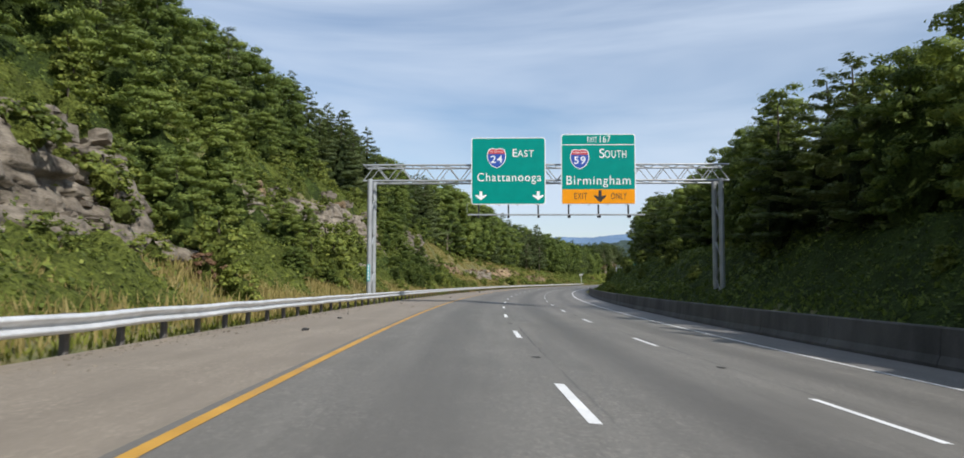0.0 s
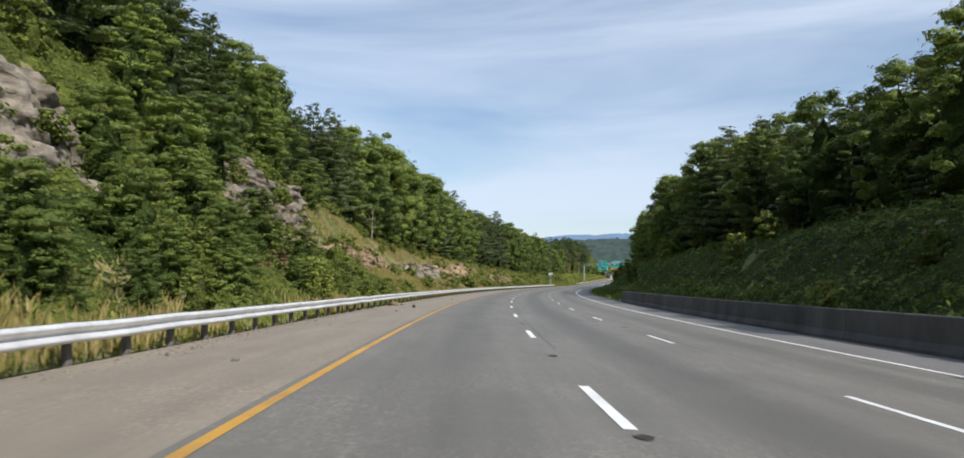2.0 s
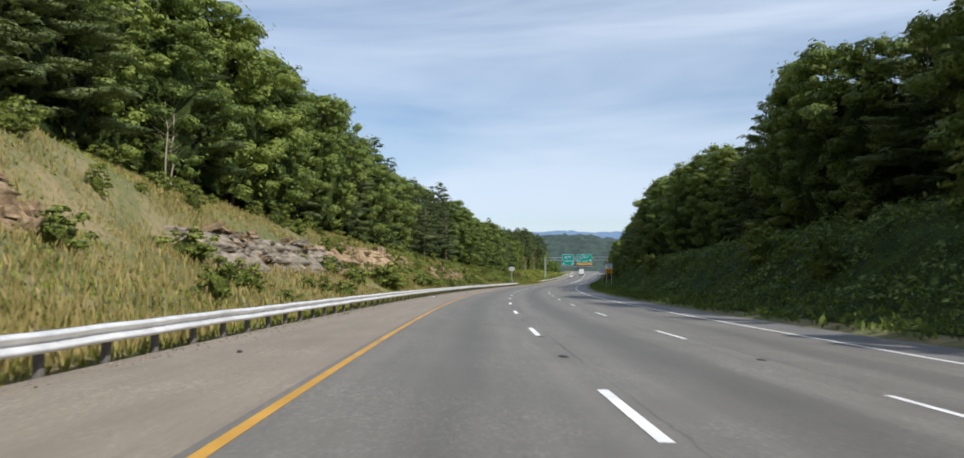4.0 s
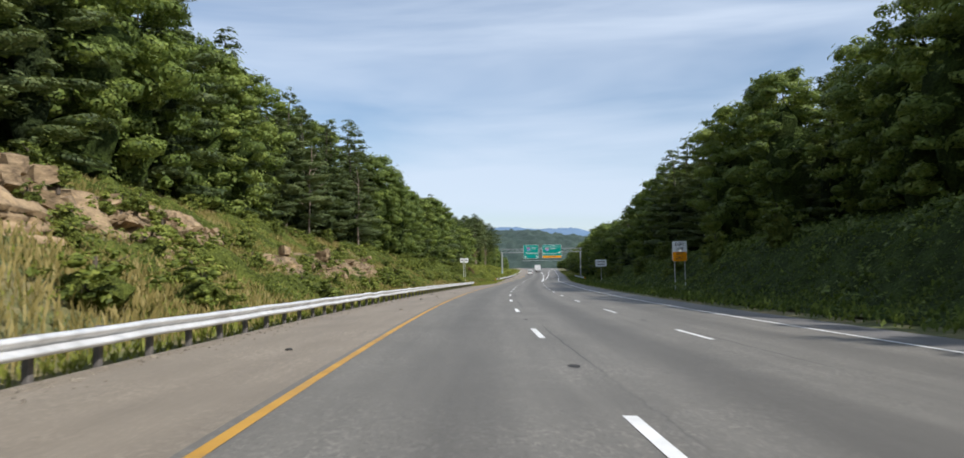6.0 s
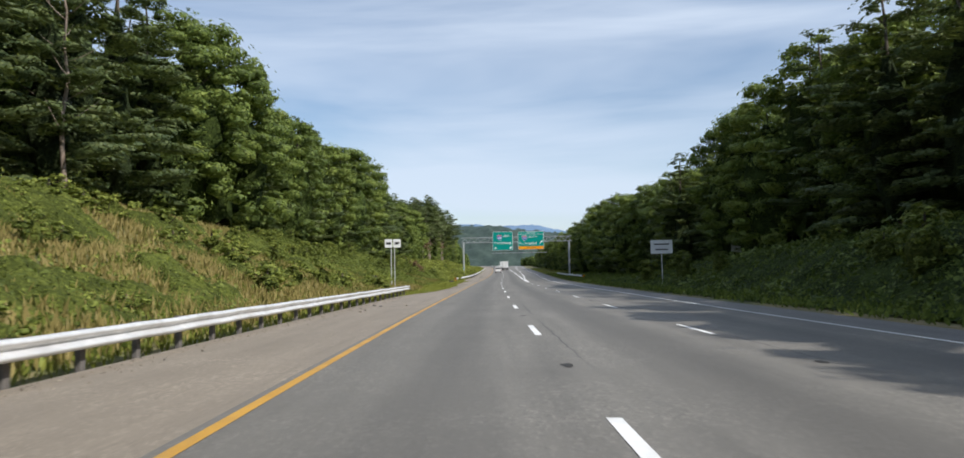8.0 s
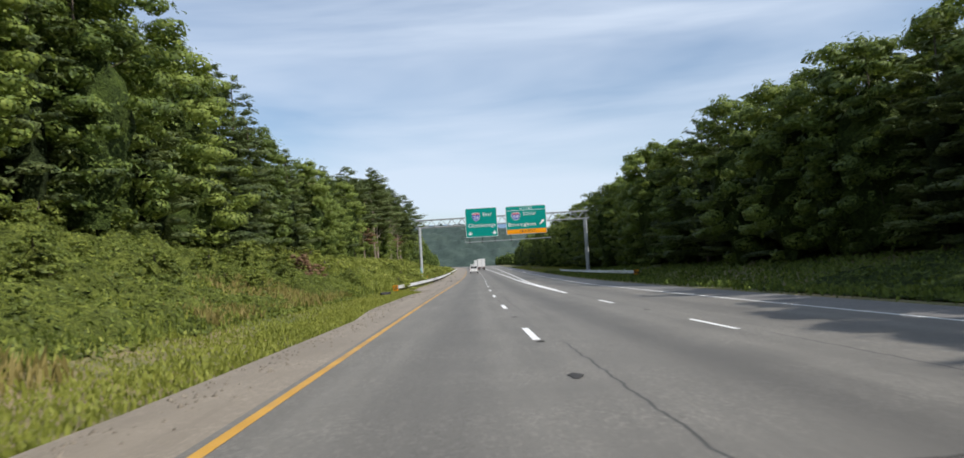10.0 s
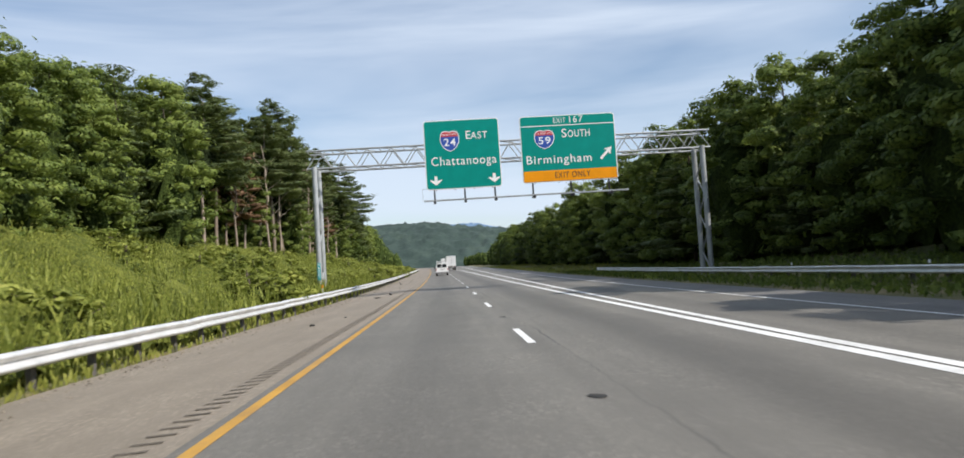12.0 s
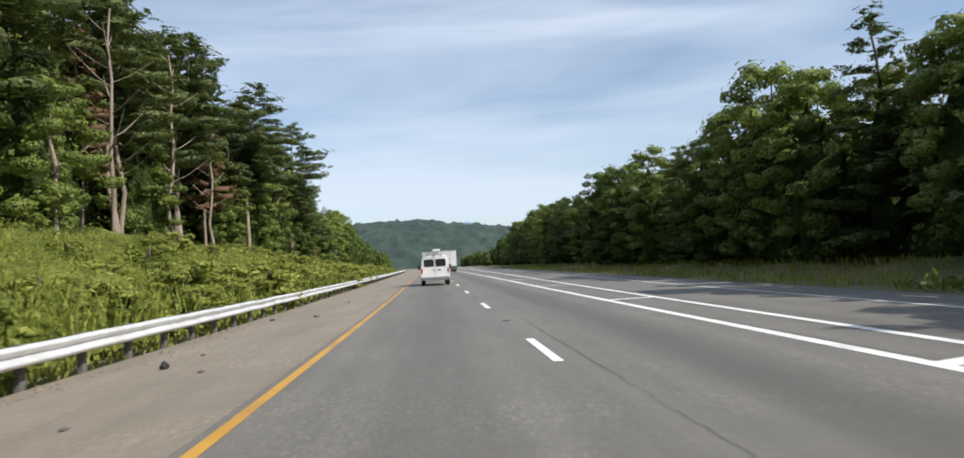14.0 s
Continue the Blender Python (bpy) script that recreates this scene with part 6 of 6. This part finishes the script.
def rock_face(a0, a1, lo, hi, meshes, skin, label, seed, layer=0.55, fill=0.8, mixed=0.0, out=0.2, bulk=0.3, rough=0.3, blocky=False, lean=0.5, ragged=1.0):
    """A bedded rock cut: a steep face of beds and joints, with a bench on top and loose blocks before it."""
    r = np.random.default_rng(seed)
    root = thing("rock_face", Matrix.Identity(4), label, "rock face", "rock cuts")
    ns, nh, cap = int((a1 - a0) / 0.17), int((hi - lo) / 0.085) + 2, 5
    ss_ = np.linspace(a0, a1, ns)
    hs_ = np.concatenate([np.linspace(lo - 0.25, hi, nh), np.full(cap, hi)])
    v = []
    for s in ss_:
        e = min((s - a0) / 2.2, (a1 - s) / 2.2)
        top = hi - (hi - lo) * (0.2 + 0.22 * noise.noise((s * 0.16, seed, 6.0)) + 0.1 * noise.noise((s * 0.6, seed, 8.0)))
        back = face_ends(s, a0, a1, lo, hi, lean, seed)[2]
        dip = 0.55 * noise.noise((s * 0.07, seed, 0)) + 0.02 * (s - a0)
        for j, h0 in enumerate(hs_):
            h = min(h0, top)
            q = (h + dip + 0.22 * noise.noise((h * 1.3, seed, 3.0))) / layer
            bed = math.floor(q)
            col = s / (0.75 + 1.5 * abs(noise.cell((bed * 1.7, 3.0, seed)))) + 7.3 * noise.cell((bed * 1.1, seed, 1.0)) + 0.12 * noise.noise((s, h * 2, seed))
            cell = math.floor(col)
            o = bulk * noise.cell((cell * 1.3, bed * 1.9, seed)) + 1.6 * rough * noise.noise((s * 0.22, h * 0.3, seed)) + 0.2 * noise.noise((s * 0.9, h * 1.3, seed)) + 0.05 * noise.noise((s * 2.9, h * 4.1, seed))
            o += 0.05 * noise.cell((bed * 2.3, seed, 5.0))
            if q - bed < 0.2 and noise.noise((s * 0.4, bed * 1.3, 9.0 + seed)) > 0.05:
                o -= 0.2
            if col - cell < 0.12 and noise.noise((s * 0.3, bed * 0.9, 4.0 + seed)) > -0.2:
                o -= 0.2
            edge = min(e, (h - lo) / 0.5 + 0.4) + 0.75 * ragged * noise.noise((s * 0.3, h * 0.45, seed + 4)) + 0.4 * ragged * noise.noise((s * 0.9, h * 1.1, seed + 7))
            d = face_d(s, h, a0, a1, lo, hi, lean, seed)
            if h0 > top and j >= nh:
                f_ = (j - nh + 1) / cap
                d = d + (back + 0.8 - d) * f_
                h = h + 0.4 * f_ + 0.12 * noise.noise((s * 1.7, d * 1.7, seed))
            v.append(at(s, -(d - (out + o if edge > 0.1 else -0.8)), h))
    nh += cap
    i = (np.arange(ns - 1)[:, None] * nh + np.arange(nh - 1)[None]).ravel()
    f = np.stack([i, i + 1, i + nh + 1, i + nh], -1)
    piece("cliff", mesh_data("cliff", np.array(v), f, skin), root, None, "cracked bedded rock wall")
    count, z, tw = 0, lo, 2.2 if blocky else 1.0
    while z < hi and count < 290:
        th = layer * (r.uniform(0.6, 1.4) if blocky else r.uniform(0.4, 0.95))
        a = a0 + r.uniform(0, 1.5)
        while a < a1 and count < 290:
            ln = r.uniform(0.3, 1.0) if blocky else r.uniform(0.4, 1.3)
            m = a + ln / 2
            nz = noise.noise((m * 0.16, z * 0.4, seed))
            if r.random() < fill * 0.4 + nz * 0.5:
                src = ROCKS_T if r.random() < mixed else meshes
                piece("rock", src[int(r.integers(8))], root, station(m, -face_d(m, z + th / 2, a0, a1, lo, hi, lean, seed) + (0.1 if blocky else -0.1) + r.normal(0.05, 0.12), z + th / 2) @ pose(0, 0, 0, r.uniform(-7, 7) * tw, r.uniform(-14, 4) * tw, r.uniform(-14, 14) * tw) @ Matrix.Diagonal((r.uniform(0.5, 1.0), ln * 1.1, th * 1.15, 1)))
                count += 1
            a += ln * r.uniform(1.0, 1.7)
        z += th
    return root


Z_ = ROCK_ZONES
rock_face(*Z_[0], ROCKS_G, M_ROCK, "grey layered limestone cut among brush", 61, 0.6, 0.2, 0.1, 0.35, lean=0.4, ragged=0.6)
rock_face(*Z_[1], ROCKS_G, M_ROCK, "grey limestone ledges half hidden by brush", 60, 0.45, 0.15, 0.1, 0.35, ragged=0.6)
rock_face(*Z_[2], ROCKS_G, M_ROCK, "tall grey bedded limestone cliff with cracked ledges", 62, 0.6, 0.08, 0.05, 0.4, lean=0.35, ragged=0.35)
rock_face(*Z_[3], ROCKS_G, M_ROCK, "low limestone ledge showing through vines", 64, 0.4, 0.5, 0.1)
rock_face(*Z_[4], ROCKS_G, M_ROCK, "broken limestone outcrop above the brush", 65, 0.45, 0.3, 0.5, rough=0.5, lean=0.45)
rock_face(*Z_[5], ROCKS_T, M_ROCK_T, "orange weathered rock ledge", 66, 0.4, 0.5, 0.3, bulk=0.5, lean=0.4)
rock_face(*Z_[6], ROCKS_T, M_ROCK_T, "sandy tan rock cut below trees", 67, 0.35, 0.4, 0.8, blocky=True)
rock_face(*Z_[7], ROCKS_G, M_ROCK, "low grey rocks in dry grass", 72, 0.35, 0.3, 0.4, 0.1)
rock_face(*Z_[8], ROCKS_T, M_ROCK_T, "red-brown blocky rock ledge near the guardrail", 68, 0.45, 0.2, 0.6, 0.05, 0.4, 0.5, blocky=True, lean=0.6)
rock_face(*Z_[9], ROCKS_T, M_ROCK_T, "pale broken rock ledges between dry grass", 69, 0.4, 0.15, 0.1, 0.0, 0.4, 0.6, blocky=True, lean=0.6)
rock_face(*Z_[10], ROCKS_T, M_ROCK_T, "scattered pale boulders on the grassy bank", 70, 0.4, 0.2, 0.15, -0.08, 0.35, 0.5, blocky=True)


# ---- bushes and grass tufts that grow on the ledges ----
def dress(zone, n, seed, lean, big):
    r = np.random.default_rng(seed)
    a0, a1, lo, hi = zone
    for k in range(n):
        s, h = r.uniform(a0, a1), lo + (hi - lo) * r.uniform(0.1, 0.85)
        x, y, z = at(s, -face_d(s, h, a0, a1, lo, hi, lean, seed) + 0.1, h - 0.15)
        g = r.uniform(0.5, 1.0) * big / 1.4
        LOW_BUSH.put(int(r.integers(4)), pose(x, y, z, r.uniform(-8, 8), r.uniform(0, 20), r.uniform(0, 360)) @ Matrix.Diagonal((g * 1.1, g * 1.1, g, 1)), "small bush growing from a rock ledge")


for z_, n_, seed_, lean_, big_ in ((0, 12, 61, 0.4, 1.6), (1, 12, 60, 0.5, 1.4), (2, 15, 62, 0.35, 1.3), (4, 16, 65, 0.45, 1.5), (6, 9, 67, 0.5, 0.9), (8, 10, 68, 0.6, 1.0), (9, 14, 69, 0.6, 1.0), (10, 12, 70, 0.5, 0.9)):
    dress(Z_[z_], n_, seed_, lean_, big_)


# ---- vehicles ----
def wheel(parent, x, y, r, w):
    bm = bmesh.new()
    bmesh.ops.create_cone(bm, cap_ends=True, segments=20, radius1=r, radius2=r, depth=w, matrix=Matrix.Translation((x, y, r)) @ Matrix.Rotation(radians(90), 4, "Y"))
    bmesh.ops.bevel(bm, geom=[e for e in bm.edges if len(e.link_faces) == 2 and any(len(f.verts) > 4 for f in e.link_faces)], offset=0.03, segments=2, affect="EDGES")
    t = part("wheel", bm, M_RUBBER, parent, "black tyre")
    bm = bmesh.new()
    bmesh.ops.create_cone(bm, cap_ends=True, segments=16, radius1=r * 0.6, radius2=r * 0.55, depth=w + 0.02, matrix=Matrix.Translation((x, y, r)) @ Matrix.Rotation(radians(90), 4, "Y"))
    part("rim", bm, M_GALV_D, t, "grey steel rim")


def loft(sections, mat, name, parent, label=""):
    """A closed skin through rings of equal length."""
    bm = bmesh.new()
    rings = [[bm.verts.new(p) for p in ring] for ring in sections]
    n = len(rings[0])
    for a, b in zip(rings, rings[1:]):
        for i in range(n):
            bm.faces.new((a[i], a[(i + 1) % n], b[(i + 1) % n], b[i]))
    bm.faces.new(rings[0][::-1])
    bm.faces.new(rings[-1])
    bmesh.ops.recalc_face_normals(bm, faces=bm.faces)
    for f in bm.faces:
        f.smooth = False
    return part(name, bm, mat, parent, label)


def van_ring(y, w0, w1, z0, zb, z1, r=0.1):
    """A van's cross-section: width w0 at the belt, w1 at the roof."""
    a, b = w0 / 2, w1 / 2
    half = [(a - 0.1, z0), (a - 0.01, z0 + 0.1), (a, zb * 0.75), (a - 0.01, zb), (b + 0.03, z1 - 0.16), (b - 0.05, z1 - 0.05), (b - 0.2, z1)]
    return [(x, y, z) for x, z in half] + [(-x, y, z) for x, z in reversed(half)]


def cargo_van(m):
    root = thing("cargo_van", m, "white cargo van with ladders on its roof rack", "van")
    loft([van_ring(0.0, 1.93, 1.6, 0.42, 1.15, 2.02), van_ring(0.06, 1.98, 1.66, 0.38, 1.15, 2.06), van_ring(3.6, 1.98, 1.66, 0.38, 1.15, 2.06), van_ring(4.1, 1.96, 1.55, 0.38, 1.12, 1.9),
          van_ring(4.75, 1.9, 1.5, 0.4, 1.05, 1.22), van_ring(5.5, 1.75, 1.4, 0.42, 0.85, 1.0)], M_VAN, "body", root, "white painted body")
    for k in (-1, 1):
        part("rear_window", plate([(x + k * 0.4, z + 1.56) for x, z in rounded(0.68, 0.5, 0.07)], -0.02, 0.03), M_GLASS, root, "dark rear door window")
        part("tail_light", boxed((k * 0.9, 0.0, 1.02), (0.11, 0.05, 0.34), 0.015), M_TAIL, root, "red tail light")
        part("side_window", boxed((k * 0.93, 3.45, 1.5), (0.05, 0.8, 0.45), 0.02), M_GLASS, root, "dark side window")
        part("mirror", boxed((k * 1.12, 4.0, 1.3), (0.2, 0.1, 0.3), 0.03), M_BLACK, root, "black door mirror")
        part("hinge", boxed((k * 0.8, -0.012, 1.3), (0.05, 0.03, 0.12), 0.008), M_VAN, root)
        wheel(root, k * 0.85, 1.15, 0.36, 0.24)
        wheel(root, k * 0.85, 4.55, 0.36, 0.24)
    part("door_seam", boxed((0, -0.002, 1.25), (0.02, 0.012, 1.5)), M_TRIM, root, "seam between the rear doors")
    part("bumper", boxed((0, -0.08, 0.5), (1.92, 0.22, 0.2), 0.03), M_TRIM, root, "grey rear bumper")
    part("number_plate", boxed((0.3, -0.012, 1.08), (0.34, 0.02, 0.17), 0.006), M_SIGN_W, root, "white number plate")
    part("plate_bar", boxed((0.3, -0.024, 1.08), (0.24, 0.008, 0.06)), M_BLACK, root)
    part("door_latch", boxed((-0.08, -0.02, 1.08), (0.1, 0.03, 0.05), 0.008), M_BLACK, root)
    for y in (0.5, 1.9, 3.2):
        bm = bmesh.new()
        box(bm, (0, y, 2.2), (1.66, 0.05, 0.05))
        for k in (-1, 1):
            box(bm, (k * 0.78, y, 2.12), (0.05, 0.06, 0.2))
        part("rack_bar", bm, M_GALV, root, "steel roof rack bar")
    for x, h in ((-0.62, 2.3), (-0.05, 2.28), (0.52, 2.32)):
        ld = new("ladder")
        ld.parent = root
        tagged(ld, "aluminium ladder tied to the rack")
        for k in (-1, 1):
            part("rail", boxed((x + k * 0.2, 1.9, h), (0.04, 4.3, 0.09), 0.008), M_GALV, ld)
        for j in range(9):
            bm = bmesh.new()
            tube(bm, (x - 0.2, 0.2 + 0.42 * j, h), (x + 0.2, 0.2 + 0.42 * j, h), 0.018, 6)
            part("rung", bm, M_GALV, ld)
    part("cargo_box", boxed((0.15, 0.5, 2.42), (0.5, 0.7, 0.14), 0.03), M_VAN, root, "white box on the rack")
    return root


def trailer_truck(m, label, cab=True):
    root = thing("trailer_truck", m, label, "truck")
    part("trailer", boxed((0, 7.0, 2.55), (2.6, 14.0, 2.85), 0.04), M_VAN, root, "white box trailer")
    bm = bmesh.new()
    for x in (-1.27, 1.27):
        box(bm, (x, -0.01, 2.55), (0.08, 0.05, 2.85), None, 0.01)
    for z in (1.16, 3.94):
        box(bm, (0, -0.01, z), (2.6, 0.05, 0.1), None, 0.01)
    part("door_frame", bm, M_GALV, root, "metal frame of the rear doors")
    bm = bmesh.new()
    for x in (-0.62, -0.2, 0.2, 0.62):
        tube(bm, (x, -0.05, 1.2), (x, -0.05, 3.9), 0.022, 6)
    part("lock_rods", bm, M_GALV, root, "lock rods on the rear doors")
    part("door_seam", boxed((0, -0.006, 2.55), (0.03, 0.02, 2.7)), M_TRIM, root)
    part("bumper", boxed((0, -0.05, 0.56), (2.4, 0.1, 0.12), 0.01), M_TRIM, root, "rear impact bar")
    for x in (-0.9, 0.9):
        part("bumper_stay", boxed((x, 0.0, 0.86), (0.1, 0.08, 0.6)), M_TRIM, root)
        part("tail_light", boxed((x, -0.04, 1.02), (0.3, 0.05, 0.1), 0.01), M_TAIL, root, "red tail light")
        part("mud_flap", boxed((x, 0.75, 0.6), (0.6, 0.02, 0.65)), M_RUBBER, root, "black mud flap")
        for y in (1.4, 2.7):
            wheel(root, x * 1.15, y, 0.5, 0.5)
    part("frame", boxed((0, 7.0, 1.02), (1.1, 13.4, 0.2)), M_TRIM, root)
    part("tractor", boxed((0, 15.6, 2.1), (2.4, 2.4, 2.7), 0.25, 3), M_VAN, root, "white tractor cab")
    for x in (-1.0, 1.0):
        for y in (13.2, 17.3):
            wheel(root, x, y, 0.5, 0.4)
    return root


cargo_van(station(486.5, 2.05, float(deck(486, 2.0))))
trailer_truck(station(572.0, 5.75, float(deck(572, 5.7))), "white box trailer truck with closed rear doors")
trailer_truck(station(640.0, 5.75, float(deck(640, 5.7))), "second white trailer truck further down the lane")


# ---- litter and stones ----
def debris(name, s, u, size, mats, label, category, seed, h=None):
    r = np.random.default_rng(seed)
    bm = bmesh.new()
    bmesh.ops.create_icosphere(bm, subdivisions=2, radius=0.5)
    for v in bm.verts:
        v.co = Vector((v.co.x * size[0], v.co.y * size[1], v.co.z * size[2])) * (1 + 0.35 * noise.noise(v.co * 3 + Vector((seed, 0, 0))))
    me = bpy.data.meshes.new(name)
    bm.to_mesh(me)
    bm.free()
    me.materials.append(mats)
    ob = new(name, me)
    hh = float(deck(s, u)) if h is None else h
    ob.matrix_basis = station(s, u, hh + size[2] * 0.3, r.uniform(0, 360))
    tagged(ob, label, category)


debris("stone", 107.3, -3.7, (0.75, 0.6, 0.28), M_ROCK_T, "broken tan stone lying by the guardrail", "stone", 1)
debris("stone", 107.8, -3.2, (0.5, 0.4, 0.2), M_ROCK_T, "small tan stone lying by the guardrail", "stone", 2)
debris("rubber_scrap", 102.5, -1.85, (0.2, 0.14, 0.22), M_RUBBER, "black scrap of tyre on the shoulder", "debris", 3)
debris("rubber_scrap", 414.6, -1.9, (0.4, 0.1, 0.08), M_RUBBER, "long black scrap of tyre on the shoulder", "debris", 4)
debris("rubber_scrap", 189.0, -3.3, (0.9, 0.3, 0.1), M_RUBBER, "torn black tyre tread by the guardrail", "debris", 5)
debris("litter", 187.4, -3.2, (0.25, 0.18, 0.08), M_SIGN_W, "crumpled white litter on the shoulder", "litter", 6)
debris("rubber_scrap", 449.8, -2.6, (0.14, 0.12, 0.16), M_RUBBER, "small black scrap on the shoulder", "debris", 7)
for k in range(46):
    r_ = random.Random(100 + k)
    s_ = r_.uniform(5, 480)
    if 300 < s_ < 384:
        continue
    w_ = r_.uniform(0.05, 0.16)
    debris("pebble", s_, r_.uniform(-3.9, -1.2), (w_ * 1.6, w_, w_ * 0.6), r_.choice((M_RUBBER, M_ROCK, M_ROCK, M_POST)), "small stone lying on the shoulder", "stone", 200 + k)


def worn_tyre(s, u):
    root = thing("torn_tyre", station(s, u, float(ground_h(s, u)) + 0.08, 75), "blown black truck tyre lying in grass", "tyre")
    v, f = [], []
    for i in range(22):
        t = math.pi * (0.05 + 0.9 * i / 21)
        for j, (dr, dz) in enumerate(((0, 0), (0.1, 0.02), (0.1, 0.2), (0, 0.24), (-0.05, 0.12))):
            rr = 0.95 + dr
            v.append((math.cos(t) * rr, math.sin(t) * rr * 0.35, dz + 0.03 * math.sin(i * 1.7)))
    for i in range(21):
        for j in range(5):
            f.append((i * 5 + j, i * 5 + (j + 1) % 5, i * 5 + 5 + (j + 1) % 5, i * 5 + 5 + j))
    piece("tread", mesh_data("tread", v, f, M_RUBBER, True), root)
    part("sidewall", boxed((0.1, 0.2, 0.06), (0.9, 0.25, 0.1), 0.04), M_RUBBER, root)


worn_tyre(371.3, -5.0)
# dark tar spots on the lane joints, one between each pair of dashes and here and there a second one
def tar_spot(s_, u_, l_, k):
    r_ = random.Random(k)
    n_ = 10
    ss_ = np.array([s_ + l_ * 0.5 * math.cos(2 * math.pi * i / n_) * r_.uniform(0.7, 1.2) for i in range(n_)])
    us_ = np.array([u_ + 0.1 * math.sin(2 * math.pi * i / n_) * r_.uniform(0.7, 1.2) for i in range(n_)])
    v = at(ss_, us_, deck(ss_, us_) + 0.008)
    tagged(new("tar_patch", mesh_data("tar_patch", v, [list(range(n_))[::-1]], M_TAR)), "dark tar patch on the lane joint", "tar patch", "tar patches")


for k in range(0, 45):
    s_ = dash_s(k) + 7.15 + random.Random(k).uniform(-0.3, 0.3)
    tar_spot(s_, dash_u(s_) + 0.03, random.Random(k + 90).uniform(0.3, 0.55), k)
    if k % 3 == 0:
        tar_spot(dash_s(k) - 0.35, dash_u(s_) + 0.05, 0.3, k + 300)
    if k % 2 and s_ < 345:
        tar_spot(s_ + 0.3, 7.54, 0.35, k + 600)
# thin sealed cracks across the lane
for s_a, u_a, s_b, u_b, w_ in ((315.1, 0.95, 315.2, 2.05, 0.05), (313.8, 0.9, 315.1, 0.97, 0.04), (314.2, 2.5, 315.6, 2.6, 0.11), (313.9, 1.1, 314.0, 3.15, 0.03), (312.2, 2.9, 313.2, 4.3, 0.03), (316.0, 4.4, 316.2, 6.2, 0.03)):
    n_ = 9
    ws = [(s_a + (s_b - s_a) * k / (n_ - 1) + 0.05 * noise.noise((k * 0.9, s_a, 1.0)), u_a + (u_b - u_a) * k / (n_ - 1) + 0.05 * noise.noise((k * 0.9, u_a, 5.0))) for k in range(n_)]
    ds, du = (s_b - s_a), (u_b - u_a)
    ln = math.hypot(ds, du)
    ns_, nu_ = -du / ln * w_ / 2, ds / ln * w_ / 2
    vv = [at(a, b, float(deck(a, b)) + 0.006) for a, b in [(p + ns_, q + nu_) for p, q in ws] + [(p - ns_, q - nu_) for p, q in ws]]
    tagged(new("sealed_crack", mesh_data("sealed_crack", vv, [[k, k + 1, n_ + k + 1, n_ + k] for k in range(n_ - 1)], M_TAR)), "thin dark sealed crack across the lane", "crack", "sealed cracks")


# ---- grit swept to the shoulder's edge ----
def grit(n=5000):
    r = np.random.default_rng(91)
    s = r.uniform(-20, 460, n)
    u = left_edge(s) + 0.15 + np.abs(r.normal(0, 0.45, n))
    size = r.uniform(0.012, 0.04, n) * np.where(r.random(n) < 0.06, 1.8, 1.0)
    c = at(s, u, deck(s, u) + 0.002)
    t = r.uniform(0, 6.28, n)
    ring = [c + np.stack([np.cos(t + 2.1 * k), np.sin(t + 2.1 * k), 0 * t], -1) * (size * r.uniform(0.7, 1.3, n))[:, None] for k in range(3)]
    v = np.stack(ring + [c + np.stack([r.normal(0, 0.004, n), r.normal(0, 0.004, n), size], -1)], 1).reshape(-1, 3)
    b = np.arange(n)[:, None] * 4
    f = np.concatenate([b + np.array((0, 1, 3)), b + np.array((1, 2, 3)), b + np.array((2, 0, 3))])
    tagged(new("shoulder_grit", mesh_data("shoulder_grit", v, f, M_ROCK)), "small stones and grit along the shoulder's edge", "gravel", "", "stuff")


grit()
